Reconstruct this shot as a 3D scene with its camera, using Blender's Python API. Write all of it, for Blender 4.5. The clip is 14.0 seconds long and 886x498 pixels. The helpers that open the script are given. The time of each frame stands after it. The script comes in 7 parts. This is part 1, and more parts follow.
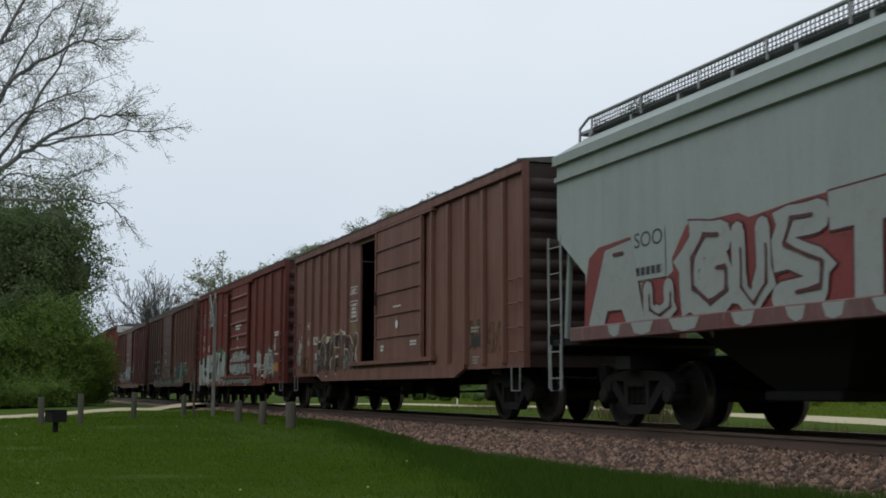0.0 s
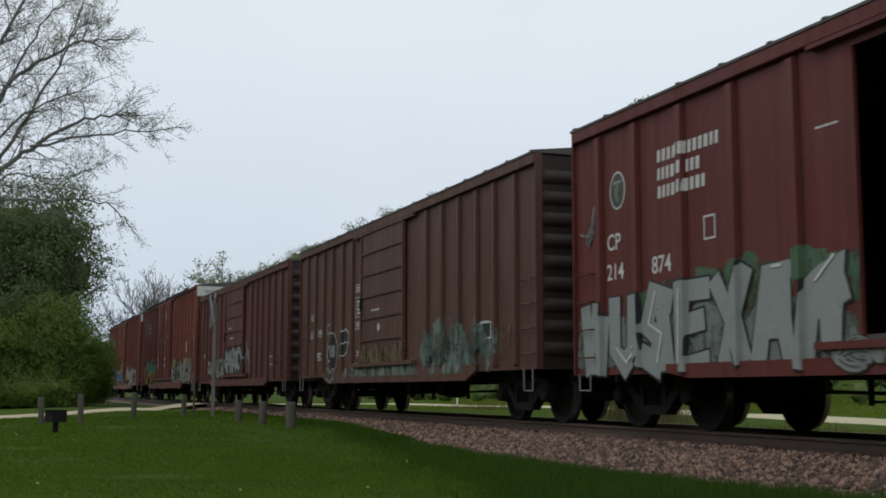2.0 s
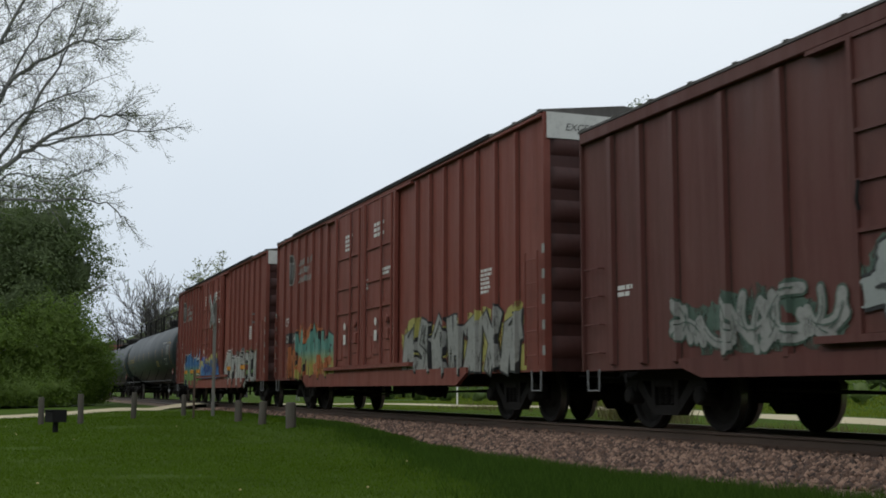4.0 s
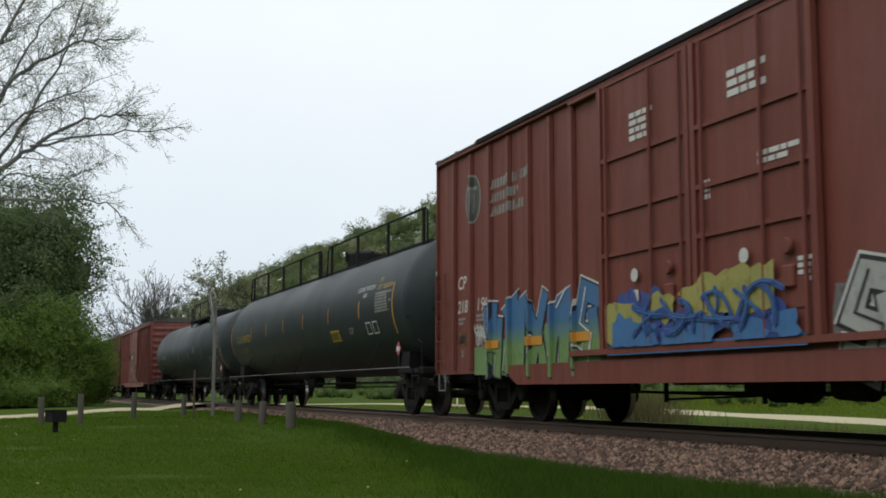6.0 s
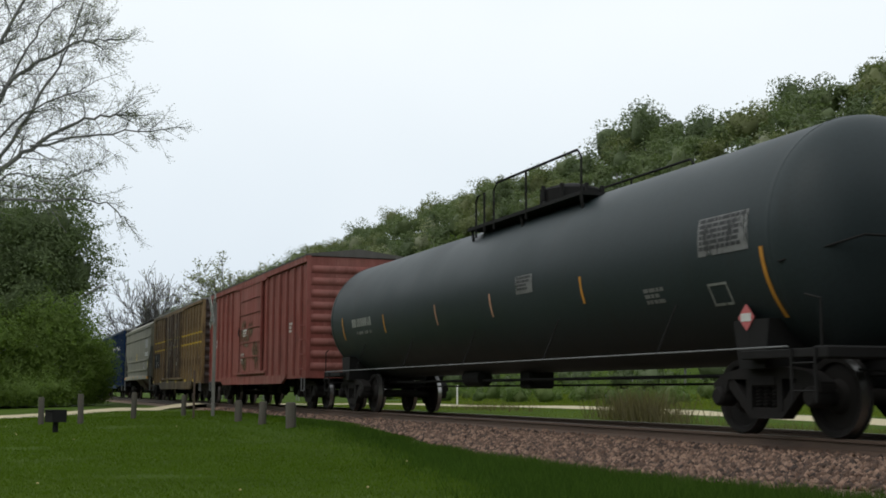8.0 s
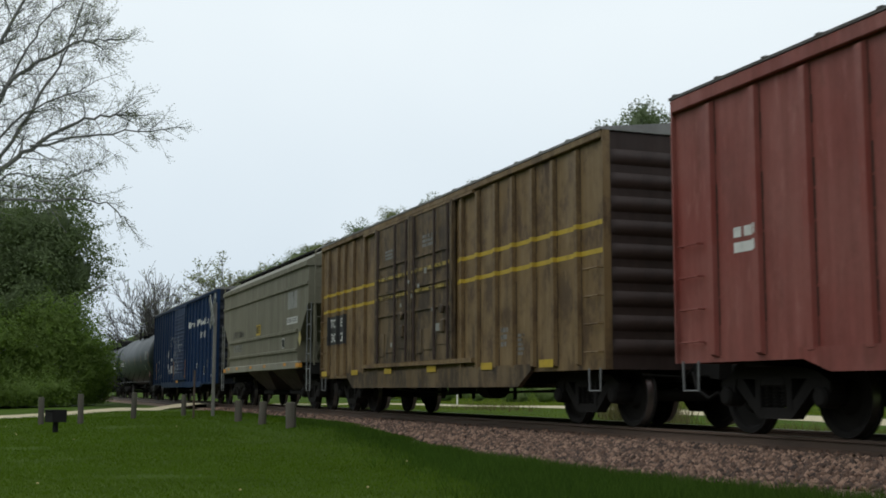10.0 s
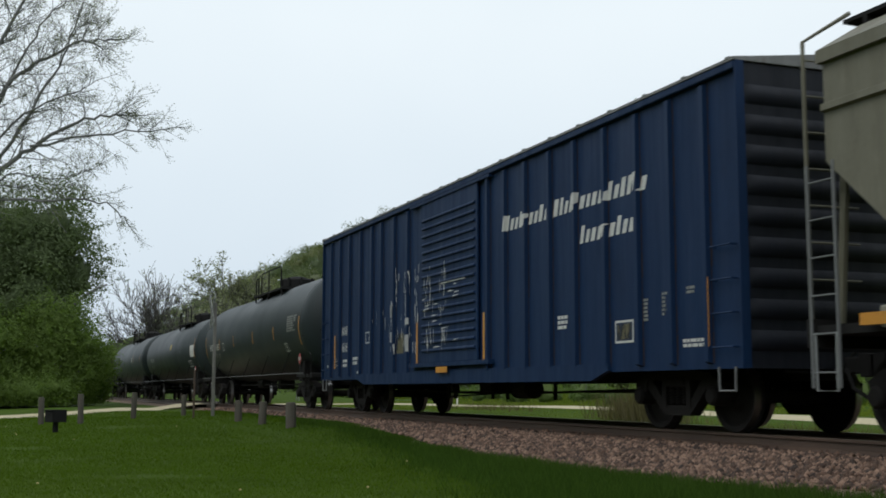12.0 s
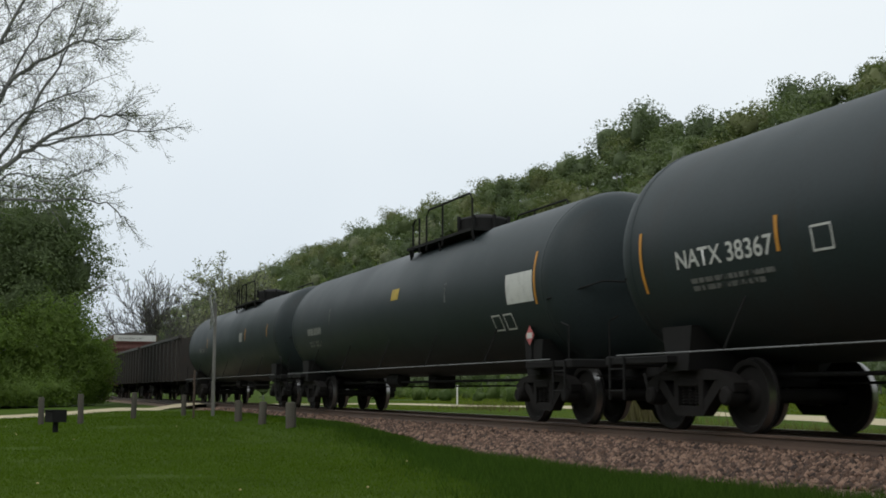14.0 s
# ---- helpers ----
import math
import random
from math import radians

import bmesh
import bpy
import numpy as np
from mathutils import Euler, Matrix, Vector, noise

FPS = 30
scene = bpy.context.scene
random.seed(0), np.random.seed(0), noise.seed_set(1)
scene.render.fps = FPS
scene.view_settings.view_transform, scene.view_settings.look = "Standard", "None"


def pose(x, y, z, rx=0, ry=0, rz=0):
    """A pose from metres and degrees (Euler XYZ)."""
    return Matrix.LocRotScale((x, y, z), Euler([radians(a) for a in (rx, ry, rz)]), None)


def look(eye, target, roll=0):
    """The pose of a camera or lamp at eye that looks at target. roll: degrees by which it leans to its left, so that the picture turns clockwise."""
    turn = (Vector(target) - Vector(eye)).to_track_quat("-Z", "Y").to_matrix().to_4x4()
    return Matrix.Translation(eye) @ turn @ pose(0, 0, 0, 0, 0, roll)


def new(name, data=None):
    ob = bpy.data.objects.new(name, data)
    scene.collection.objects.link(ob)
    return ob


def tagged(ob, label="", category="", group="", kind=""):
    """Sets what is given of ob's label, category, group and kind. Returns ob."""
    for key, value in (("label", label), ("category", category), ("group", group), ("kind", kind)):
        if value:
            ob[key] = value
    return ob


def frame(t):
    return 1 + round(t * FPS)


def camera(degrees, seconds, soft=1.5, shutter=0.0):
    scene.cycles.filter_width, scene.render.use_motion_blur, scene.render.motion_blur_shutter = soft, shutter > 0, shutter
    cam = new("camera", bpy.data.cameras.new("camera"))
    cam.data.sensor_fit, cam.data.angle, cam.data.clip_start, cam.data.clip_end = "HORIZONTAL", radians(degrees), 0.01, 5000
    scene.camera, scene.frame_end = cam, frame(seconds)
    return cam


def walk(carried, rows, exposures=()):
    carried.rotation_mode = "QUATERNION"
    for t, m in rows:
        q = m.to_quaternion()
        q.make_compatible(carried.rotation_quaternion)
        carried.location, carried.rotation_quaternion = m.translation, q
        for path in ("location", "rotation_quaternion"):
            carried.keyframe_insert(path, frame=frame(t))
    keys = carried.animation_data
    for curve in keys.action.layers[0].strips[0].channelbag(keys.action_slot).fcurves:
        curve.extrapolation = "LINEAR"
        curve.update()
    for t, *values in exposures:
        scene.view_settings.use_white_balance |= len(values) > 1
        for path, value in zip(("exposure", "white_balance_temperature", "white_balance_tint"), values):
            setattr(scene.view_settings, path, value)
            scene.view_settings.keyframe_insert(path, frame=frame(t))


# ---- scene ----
cam = camera(41.18, 14.0, soft=1.75, shutter=0.08)
EYE = (0.0, -9.546, 0.512)
AIM = (-9.2754, -6.0055, 1.7081)
walk(cam, [(0.0, look(EYE, AIM, 0.11)), (14.0, look(EYE, AIM, 0.11))],
     exposures=[(0.0, -0.1, 6250, 11), (3.2, -0.1, 6250, 11), (5.3, 0.16, 6500, 10), (8.2, 0.16, 6500, 10), (10.3, 0.06, 6330, 8), (11.6, 0.07, 6280, 8), (12.6, 0.06, 6400, 9), (14.0, 0.07, 6500, 10)])
SPEED = 16.96

# ---- world and light: a flat overcast afternoon ----
world = bpy.data.worlds.new("overcast_sky")
scene.world = world
world.use_nodes = True
wn, wl = world.node_tree.nodes, world.node_tree.links
wn.clear()
sky = wn.new("ShaderNodeTexSky")
sky.sky_type = "NISHITA"
sky.sun_disc = False
sky.sun_elevation = radians(52)
sky.sun_rotation = radians(200)
sky.air_density, sky.dust_density, sky.ozone_density = 1.0, 6.0, 1.0
pale = wn.new("ShaderNodeHueSaturation")
pale.inputs["Saturation"].default_value = 0.22
cloud = wn.new("ShaderNodeMix")
cloud.data_type = "RGBA"
cloud.inputs[0].default_value = 0.86
cloud.inputs[7].default_value = (7.7, 8.2, 8.45, 1)
bg = wn.new("ShaderNodeBackground")
bg.inputs["Strength"].default_value = 0.12
wout = wn.new("ShaderNodeOutputWorld")
wl.new(sky.outputs[0], pale.inputs["Color"])
wl.new(pale.outputs[0], cloud.inputs[6])
wco = wn.new("ShaderNodeTexCoord")
wsep = wn.new("ShaderNodeSeparateXYZ")
wl.new(wco.outputs["Generated"], wsep.inputs[0])
wno = wn.new("ShaderNodeTexNoise")
wno.inputs["Scale"].default_value, wno.inputs["Detail"].default_value = 2.2, 3.0
wl.new(wco.outputs["Generated"], wno.inputs["Vector"])
rim = wn.new("ShaderNodeMapRange")
rim.inputs[1].default_value, rim.inputs[2].default_value, rim.inputs[3].default_value, rim.inputs[4].default_value = 0.0, 0.3, 1.0, 0.0
wl.new(wsep.outputs[2], rim.inputs[0])
low = wn.new("ShaderNodeMix")
low.data_type, low.blend_type = "RGBA", "MULTIPLY"
low.inputs[7].default_value = (0.82, 0.86, 0.915, 1)
wl.new(rim.outputs[0], low.inputs[0])
wl.new(cloud.outputs[2], low.inputs[6])
veil = wn.new("ShaderNodeMapRange")
veil.inputs[1].default_value, veil.inputs[2].default_value, veil.inputs[3].default_value, veil.inputs[4].default_value = 0.35, 0.65, 0.0, 1.0
wl.new(wno.outputs["Fac"], veil.inputs[0])
soft = wn.new("ShaderNodeMix")
soft.data_type, soft.blend_type = "RGBA", "MULTIPLY"
soft.inputs[7].default_value = (0.92, 0.935, 0.95, 1)
wl.new(veil.outputs[0], soft.inputs[0])
wl.new(low.outputs[2], soft.inputs[6])
wl.new(soft.outputs[2], bg.inputs[0])
wl.new(bg.outputs[0], wout.inputs[0])
sun_data = bpy.data.lights.new("sun", "SUN")
sun_data.energy, sun_data.angle, sun_data.color = 0.5, radians(25), (1.0, 0.96, 0.9)
sun = new("sun", sun_data)
sun.matrix_world = look((40, -60, 90), (0, 0, 0))


# ---- materials ----
def mat_base(name, rough=0.6, metal=0.0):
    m = bpy.data.materials.new(name)
    m.use_nodes = True
    n, l = m.node_tree.nodes, m.node_tree.links
    b = n["Principled BSDF"]
    b.inputs["Roughness"].default_value = rough
    b.inputs["Metallic"].default_value = metal
    return m, n, l, b


def noise_of(n, l, scale, detail=4, stretch=None, rough=0.55, coord="Object"):
    tc = n.new("ShaderNodeTexCoord")
    tex = n.new("ShaderNodeTexNoise")
    tex.inputs["Scale"].default_value = scale
    tex.inputs["Detail"].default_value = detail
    tex.inputs["Roughness"].default_value = rough
    src = tc.outputs[coord]
    if stretch:
        mp = n.new("ShaderNodeMapping")
        mp.inputs["Scale"].default_value = stretch
        l.new(src, mp.inputs[0])
        src = mp.outputs[0]
    l.new(src, tex.inputs["Vector"])
    return tex.outputs["Fac"]


def ramp(n, l, fac, lo, hi, a=0.0, b=1.0):
    r = n.new("ShaderNodeMapRange")
    r.inputs[1].default_value, r.inputs[2].default_value = lo, hi
    r.inputs[3].default_value, r.inputs[4].default_value = a, b
    l.new(fac, r.inputs[0])
    return r.outputs[0]


def mix(n, l, fac, a, b, mode="MIX"):
    x = n.new("ShaderNodeMix")
    x.data_type = "RGBA"
    x.blend_type = mode
    for sock, v in ((x.inputs[0], fac), (x.inputs[6], a), (x.inputs[7], b)):
        if isinstance(v, bpy.types.NodeSocket):
            l.new(v, sock)
        elif isinstance(v, (int, float)):
            sock.default_value = v
        else:
            sock.default_value = (*v, 1) if len(v) == 3 else v
    return x.outputs[2]


def bump(n, l, b, height, strength=0.3, dist=0.01):
    x = n.new("ShaderNodeBump")
    x.inputs["Strength"].default_value = strength
    x.inputs["Distance"].default_value = dist
    l.new(height, x.inputs["Height"])
    l.new(x.outputs[0], b.inputs["Normal"])


def weathered(name, color, fade=(0.3, 0.26, 0.23), rust=(0.09, 0.035, 0.018), fade_amt=0.35, rust_amt=0.3, grime_amt=0.55,
              rough=0.6, dents=0.25, spots=(0.56, 0.68), spec=0.4):
    """Old paint on steel: faded patches, rain streaks, rust spots, grime, fine waviness."""
    m, n, l, b = mat_base(name, rough)
    big = noise_of(n, l, 0.55, 3)
    streak = noise_of(n, l, 1.0, 5, (5.0, 5.0, 0.35), 0.65)
    fine = noise_of(n, l, 16.0, 6, None, 0.7)
    col = mix(n, l, ramp(n, l, big, 0.35, 0.75, 0, fade_amt), color, fade)
    dark = tuple(c * 0.35 for c in color)
    col = mix(n, l, ramp(n, l, streak, 0.46, 0.75, 0, grime_amt * 0.45), col, dark)
    spot = noise_of(n, l, 2.2, 8, (1.0, 1.0, 0.6), 0.72)
    col = mix(n, l, ramp(n, l, spot, spots[0], spots[1], 0, rust_amt), col, rust)
    col = mix(n, l, ramp(n, l, fine, 0.3, 0.7, 0, 0.18), col, tuple(c * 0.5 for c in color))
    blot = noise_of(n, l, 1.1, 7, (1.0, 1.0, 0.55), 0.68)
    col = mix(n, l, ramp(n, l, blot, 0.5, 0.66, 0, grime_amt * 0.55), col, tuple(c * 0.45 for c in color))
    pale = noise_of(n, l, 2.6, 6, (2.2, 2.2, 0.5), 0.7)
    col = mix(n, l, ramp(n, l, pale, 0.56, 0.7, 0, fade_amt * 0.6), col, tuple(min(1.0, c * 1.25) for c in fade))
    l.new(col, b.inputs["Base Color"])
    l.new(ramp(n, l, streak, 0.3, 0.8, rough - 0.1, rough + 0.2), b.inputs["Roughness"])
    b.inputs["Specular IOR Level"].default_value = spec
    wav = noise_of(n, l, 1.6, 3)
    bump(n, l, b, wav, dents, 0.03)
    return m


def plain(name, color, rough=0.6, var=0.25, scale=8.0, metal=0.0):
    m, n, l, b = mat_base(name, rough, metal)
    f = noise_of(n, l, scale, 5, None, 0.65)
    g = noise_of(n, l, scale * 0.12, 3)
    col = mix(n, l, ramp(n, l, f, 0.3, 0.7, 0, var), color, tuple(c * 0.45 for c in color))
    col = mix(n, l, ramp(n, l, g, 0.35, 0.75, 0, var), col, tuple(min(1, c * 1.5) for c in color))
    l.new(col, b.inputs["Base Color"])
    bump(n, l, b, f, 0.2, 0.004)
    return m


def spray(name, color, var=0.3, bare=0.0):
    """Spray paint and stencilled paint on the sides of the cars, worn through in specks; bare: how much of the steel below shows through."""
    m, n, l, b = mat_base(name, 0.55)
    f = noise_of(n, l, 6.0, 7, None, 0.75)
    g = noise_of(n, l, 1.3, 3)
    col = mix(n, l, ramp(n, l, f, 0.5, 0.72, 0, var * 2), color, tuple(c * 0.4 for c in color))
    col = mix(n, l, ramp(n, l, g, 0.4, 0.7, 0, var), col, tuple(c * 0.6 for c in color))
    l.new(col, b.inputs["Base Color"])
    if bare:
        w = noise_of(n, l, 2.4, 6, (1.6, 1.6, 0.55), 0.7)
        x = n.new("ShaderNodeBsdfTransparent")
        y = n.new("ShaderNodeMixShader")
        l.new(ramp(n, l, w, 0.62 - 0.3 * bare, 0.74 - 0.22 * bare, 0.0, 1.0), y.inputs[0])
        l.new(b.outputs[0], y.inputs[1])
        l.new(x.outputs[0], y.inputs[2])
        l.new(y.outputs[0], n["Material Output"].inputs["Surface"])
    return m


def spray_fade(name, top, foot, z0, z1):
    """Spray paint that blends from one colour at the foot of a piece to another at its top."""
    m, n, l, b = mat_base(name, 0.55)
    co = n.new("ShaderNodeTexCoord")
    xyz = n.new("ShaderNodeSeparateXYZ")
    l.new(co.outputs["Object"], xyz.inputs[0])
    f = noise_of(n, l, 6.0, 7, None, 0.75)
    col = mix(n, l, ramp(n, l, xyz.outputs[2], z0, z1), foot, top)
    col = mix(n, l, ramp(n, l, f, 0.48, 0.72, 0, 0.5), col, tuple(0.4 * c for c in foot))
    l.new(col, b.inputs["Base Color"])
    return m


def tank_paint():
    """Black enamel with a film of road dust and a few faint runs."""
    m, n, l, b = mat_base("black_tank_paint", 0.5)
    dust = noise_of(n, l, 0.35, 4)
    run = noise_of(n, l, 0.8, 4, (3.0, 0.6, 0.6), 0.6)
    fine = noise_of(n, l, 22, 5, None, 0.7)
    col = mix(n, l, ramp(n, l, dust, 0.35, 0.75), (0.021, 0.0305, 0.033), (0.031, 0.041, 0.0435))
    col = mix(n, l, ramp(n, l, run, 0.55, 0.75, 0, 0.4), col, (0.028, 0.026, 0.023))
    col = mix(n, l, ramp(n, l, fine, 0.4, 0.7, 0, 0.25), col, (0.008, 0.008, 0.008))
    l.new(col, b.inputs["Base Color"])
    l.new(ramp(n, l, dust, 0.3, 0.7, 0.42, 0.58), b.inputs["Roughness"])
    b.inputs["Specular IOR Level"].default_value = 0.25
    bump(n, l, b, run, 0.05, 0.02)
    return m


M = {}
M["brown"] = weathered("faded_brown_paint", (0.155, 0.064, 0.048), fade=(0.2, 0.105, 0.082), fade_amt=0.55, rust_amt=0.4)
M["brown2"] = weathered("dark_brown_paint", (0.1, 0.041, 0.028), fade=(0.128, 0.066, 0.046), fade_amt=0.55, rust_amt=0.4)
M["red"] = weathered("freight_red_paint", (0.125, 0.022, 0.0155), fade=(0.13, 0.042, 0.032), fade_amt=0.5, rust_amt=0.3)
M["creature"] = spray("dark_umber_spray_paint", (0.036, 0.029, 0.026), 0.3)
M["redbrown"] = weathered("oxide_red_paint", (0.1, 0.03, 0.024), fade=(0.115, 0.055, 0.042), fade_amt=0.5, rust_amt=0.35)
M["cpred"] = weathered("newer_freight_red_paint", (0.18, 0.045, 0.03), fade=(0.2, 0.076, 0.058), fade_amt=0.45, rust_amt=0.2, grime_amt=0.45)
M["bright"] = weathered("orange_red_paint", (0.22, 0.05, 0.038), fade=(0.27, 0.12, 0.1), fade_amt=0.75, rust_amt=0.45, grime_amt=0.8)
M["toe"] = weathered("rusty_ochre_paint", (0.168, 0.105, 0.041), fade=(0.23, 0.165, 0.088), rust=(0.045, 0.022, 0.011), fade_amt=0.75, rust_amt=0.85, grime_amt=0.85, spots=(0.47, 0.62))
M["toe_door"] = weathered("stained_ochre_door_paint", (0.115, 0.075, 0.034), fade=(0.17, 0.12, 0.065), rust=(0.019, 0.011, 0.008), fade_amt=0.8, rust_amt=0.9, grime_amt=0.8, spots=(0.44, 0.58))
# end paints: grime, plus the shade between coupled cars darkened into the colour
M["end_red"] = weathered("shaded_grimy_red_end", (0.045, 0.014, 0.011), fade=(0.085, 0.026, 0.02), rust=(0.02, 0.014, 0.012), rust_amt=0.7, grime_amt=0.9)
M["end_brown"] = weathered("shaded_grimy_brown_end", (0.03, 0.017, 0.014), fade=(0.05, 0.029, 0.023), rust=(0.018, 0.013, 0.011), rust_amt=0.7, grime_amt=0.9)
M["blue"] = weathered("dark_blue_paint", (0.0055, 0.0235, 0.072), fade=(0.0085, 0.033, 0.09), rust_amt=0.02, grime_amt=0.35, spec=0.22)
# blue end likewise: gap shade and grime both held in the base colour
M["end_blue"] = weathered("shaded_grimy_blue_end", (0.005, 0.007, 0.014), fade=(0.008, 0.011, 0.02), rust=(0.01, 0.009, 0.009), rust_amt=0.5, grime_amt=0.8)
M["soo"] = weathered("pale_grey_paint", (0.3, 0.345, 0.325), fade=(0.25, 0.285, 0.265), fade_amt=0.6, rust_amt=0.08, grime_amt=0.2)
M["hop"] = weathered("drab_grey_paint", (0.148, 0.14, 0.098), fade=(0.195, 0.184, 0.138), fade_amt=0.6, rust_amt=0.2, grime_amt=0.4)
M["roof_pale"] = weathered("pale_galvanised_roof", (0.2, 0.2, 0.195), fade=(0.26, 0.26, 0.25), rust_amt=0.4)
M["hopsill"] = weathered("pale_drab_sill_paint", (0.25, 0.24, 0.19), fade=(0.3, 0.29, 0.24), rust_amt=0.5, grime_amt=0.6)
M["black"] = tank_paint()
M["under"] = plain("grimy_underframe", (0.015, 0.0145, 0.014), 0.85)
M["truck"] = plain("grimy_cast_steel", (0.014, 0.0125, 0.0115), 0.8, 0.4)
for dull in ("under", "truck"):
    M[dull].node_tree.nodes["Principled BSDF"].inputs["Specular IOR Level"].default_value = 0.2
M["tread"] = plain("polished_wheel_tread", (0.35, 0.34, 0.33), 0.35, 0.2, 10, 1.0)
M["dark"] = plain("dark_interior", (0.08, 0.068, 0.055), 0.9)
M["roof"] = weathered("galvanised_roof", (0.085, 0.078, 0.072), fade=(0.13, 0.12, 0.11), rust_amt=0.5)
M["white"] = spray("white_paint", (0.6, 0.6, 0.57), 0.22)
M["cream"] = spray("yellow_white_paint", (0.62, 0.58, 0.42), 0.25)
M["yellow"] = spray("yellow_paint", (0.45, 0.31, 0.025), 0.35)
M["orange"] = spray("reflective_orange_strip", (0.58, 0.26, 0.03), 0.25)
M["stripworn"] = spray("faded_reflective_strip", (0.5, 0.27, 0.17), 0.35)
M["pink"] = spray("placard_red", (0.5, 0.12, 0.12), 0.15)
M["blackp"] = spray("black_paint", (0.015, 0.015, 0.016), 0.2)
M["silver"] = spray("silver_spray_paint", (0.27, 0.295, 0.28), 0.18)
M["silverdull"] = spray("thin_silver_overspray", (0.17, 0.19, 0.18), 0.5, bare=0.3)
M["gblue"] = spray("blue_spray_paint", (0.05, 0.16, 0.36), 0.3)
M["ggreen"] = spray("green_spray_paint", (0.16, 0.27, 0.1), 0.3)
M["gteal"] = spray("teal_spray_paint", (0.12, 0.3, 0.25), 0.3)
M["gorange"] = spray("orange_spray_paint", (0.38, 0.13, 0.045), 0.3, bare=0.30)
M["gred"] = spray("red_spray_paint", (0.19, 0.03, 0.028), 0.35)
M["gredw"] = weathered("red_oversprayed_sill", (0.125, 0.028, 0.026), fade=(0.22, 0.2, 0.19), fade_amt=0.7, rust_amt=0.1)
M["gondola"] = weathered("grimy_black_paint", (0.04, 0.034, 0.03), fade=(0.06, 0.05, 0.042), rust_amt=0.5)
M["brownsp"] = spray("brown_spray_paint", (0.075, 0.036, 0.03), 0.3, bare=0.35)
M["rustp"] = spray("rusted_repair_patch", (0.12, 0.065, 0.028), 0.4, bare=0.62)
M["greysp"] = spray("grey_spray_paint", (0.26, 0.265, 0.245), 0.5, bare=0.2)
M["greydull"] = spray("dull_grey_stencil_paint", (0.17, 0.17, 0.165), 0.4, bare=0.35)
M["gdark"] = spray("dark_green_overspray", (0.06, 0.1, 0.075), 0.4, bare=0.45)
M["paleteal"] = spray("pale_teal_overspray", (0.18, 0.22, 0.195), 0.6, bare=0.70)
M["ochre"] = spray("ochre_spray_paint", (0.17, 0.12, 0.055), 0.4, bare=0.50)
M["gyellow"] = spray("yellow_green_spray_paint", (0.32, 0.3, 0.08), 0.3, bare=0.30)
M["yellowdull"] = spray("dull_yellow_stencil_paint", (0.4, 0.33, 0.12), 0.3)
M["gblue2"] = spray("deep_blue_spray_paint", (0.03, 0.065, 0.26), 0.3, bare=0.30)
M["ochredull"] = spray("dull_olive_primer_patch", (0.1, 0.09, 0.05), 0.4, bare=0.50)
M["rustorange"] = spray("rusty_orange_placard_board", (0.4, 0.16, 0.025), 0.35)
M["fade_blue"] = spray_fade("blue_to_green_spray_paint", (0.045, 0.14, 0.3), (0.15, 0.25, 0.085), 1.25, 1.6)
M["fade_teal"] = spray_fade("teal_to_yellow_spray_paint", (0.1, 0.26, 0.22), (0.33, 0.29, 0.07), 1.2, 1.6)
M["emblem"] = spray("faded_dark_emblem_paint", (0.07, 0.068, 0.056), 0.5)
M["gdarkblue"] = spray("dark_blue_spray_paint", (0.012, 0.02, 0.05), 0.3)
# dark brown for the strips that paint in the shade beside each post
M["seam"] = plain("post_shade_strip", (0.03, 0.017, 0.012), 0.85, 0.4)
M["rod"] = plain("grimy_lock_rod", (0.04, 0.024, 0.018), 0.7, 0.4)
M["gredd"] = spray("dark_red_spray_outline", (0.07, 0.014, 0.014), 0.3)
M["chalk"] = spray("chalky_silver_spray_paint", (0.38, 0.39, 0.36), 0.35)
M["yellowworn"] = spray("worn_yellow_stripe", (0.3, 0.22, 0.035), 0.75, bare=0.60)
M["railgrey"] = plain("dull_steel_rail", (0.15, 0.155, 0.155), 0.6, 0.3)
M["ggrey"] = spray("grey_green_overspray", (0.07, 0.13, 0.07), 0.4, bare=0.45)
M["galv"] = plain("galvanised_steel", (0.3, 0.31, 0.31), 0.5, 0.25, 8, 0.4)
M["rail"] = plain("rusty_rail", (0.088, 0.056, 0.04), 0.6, 0.3)
M["railtop"] = plain("worn_rail_head", (0.3, 0.28, 0.26), 0.35, 0.2, 9, 1.0)
M["tie"] = plain("creosoted_wood", (0.062, 0.05, 0.04), 0.85, 0.4)


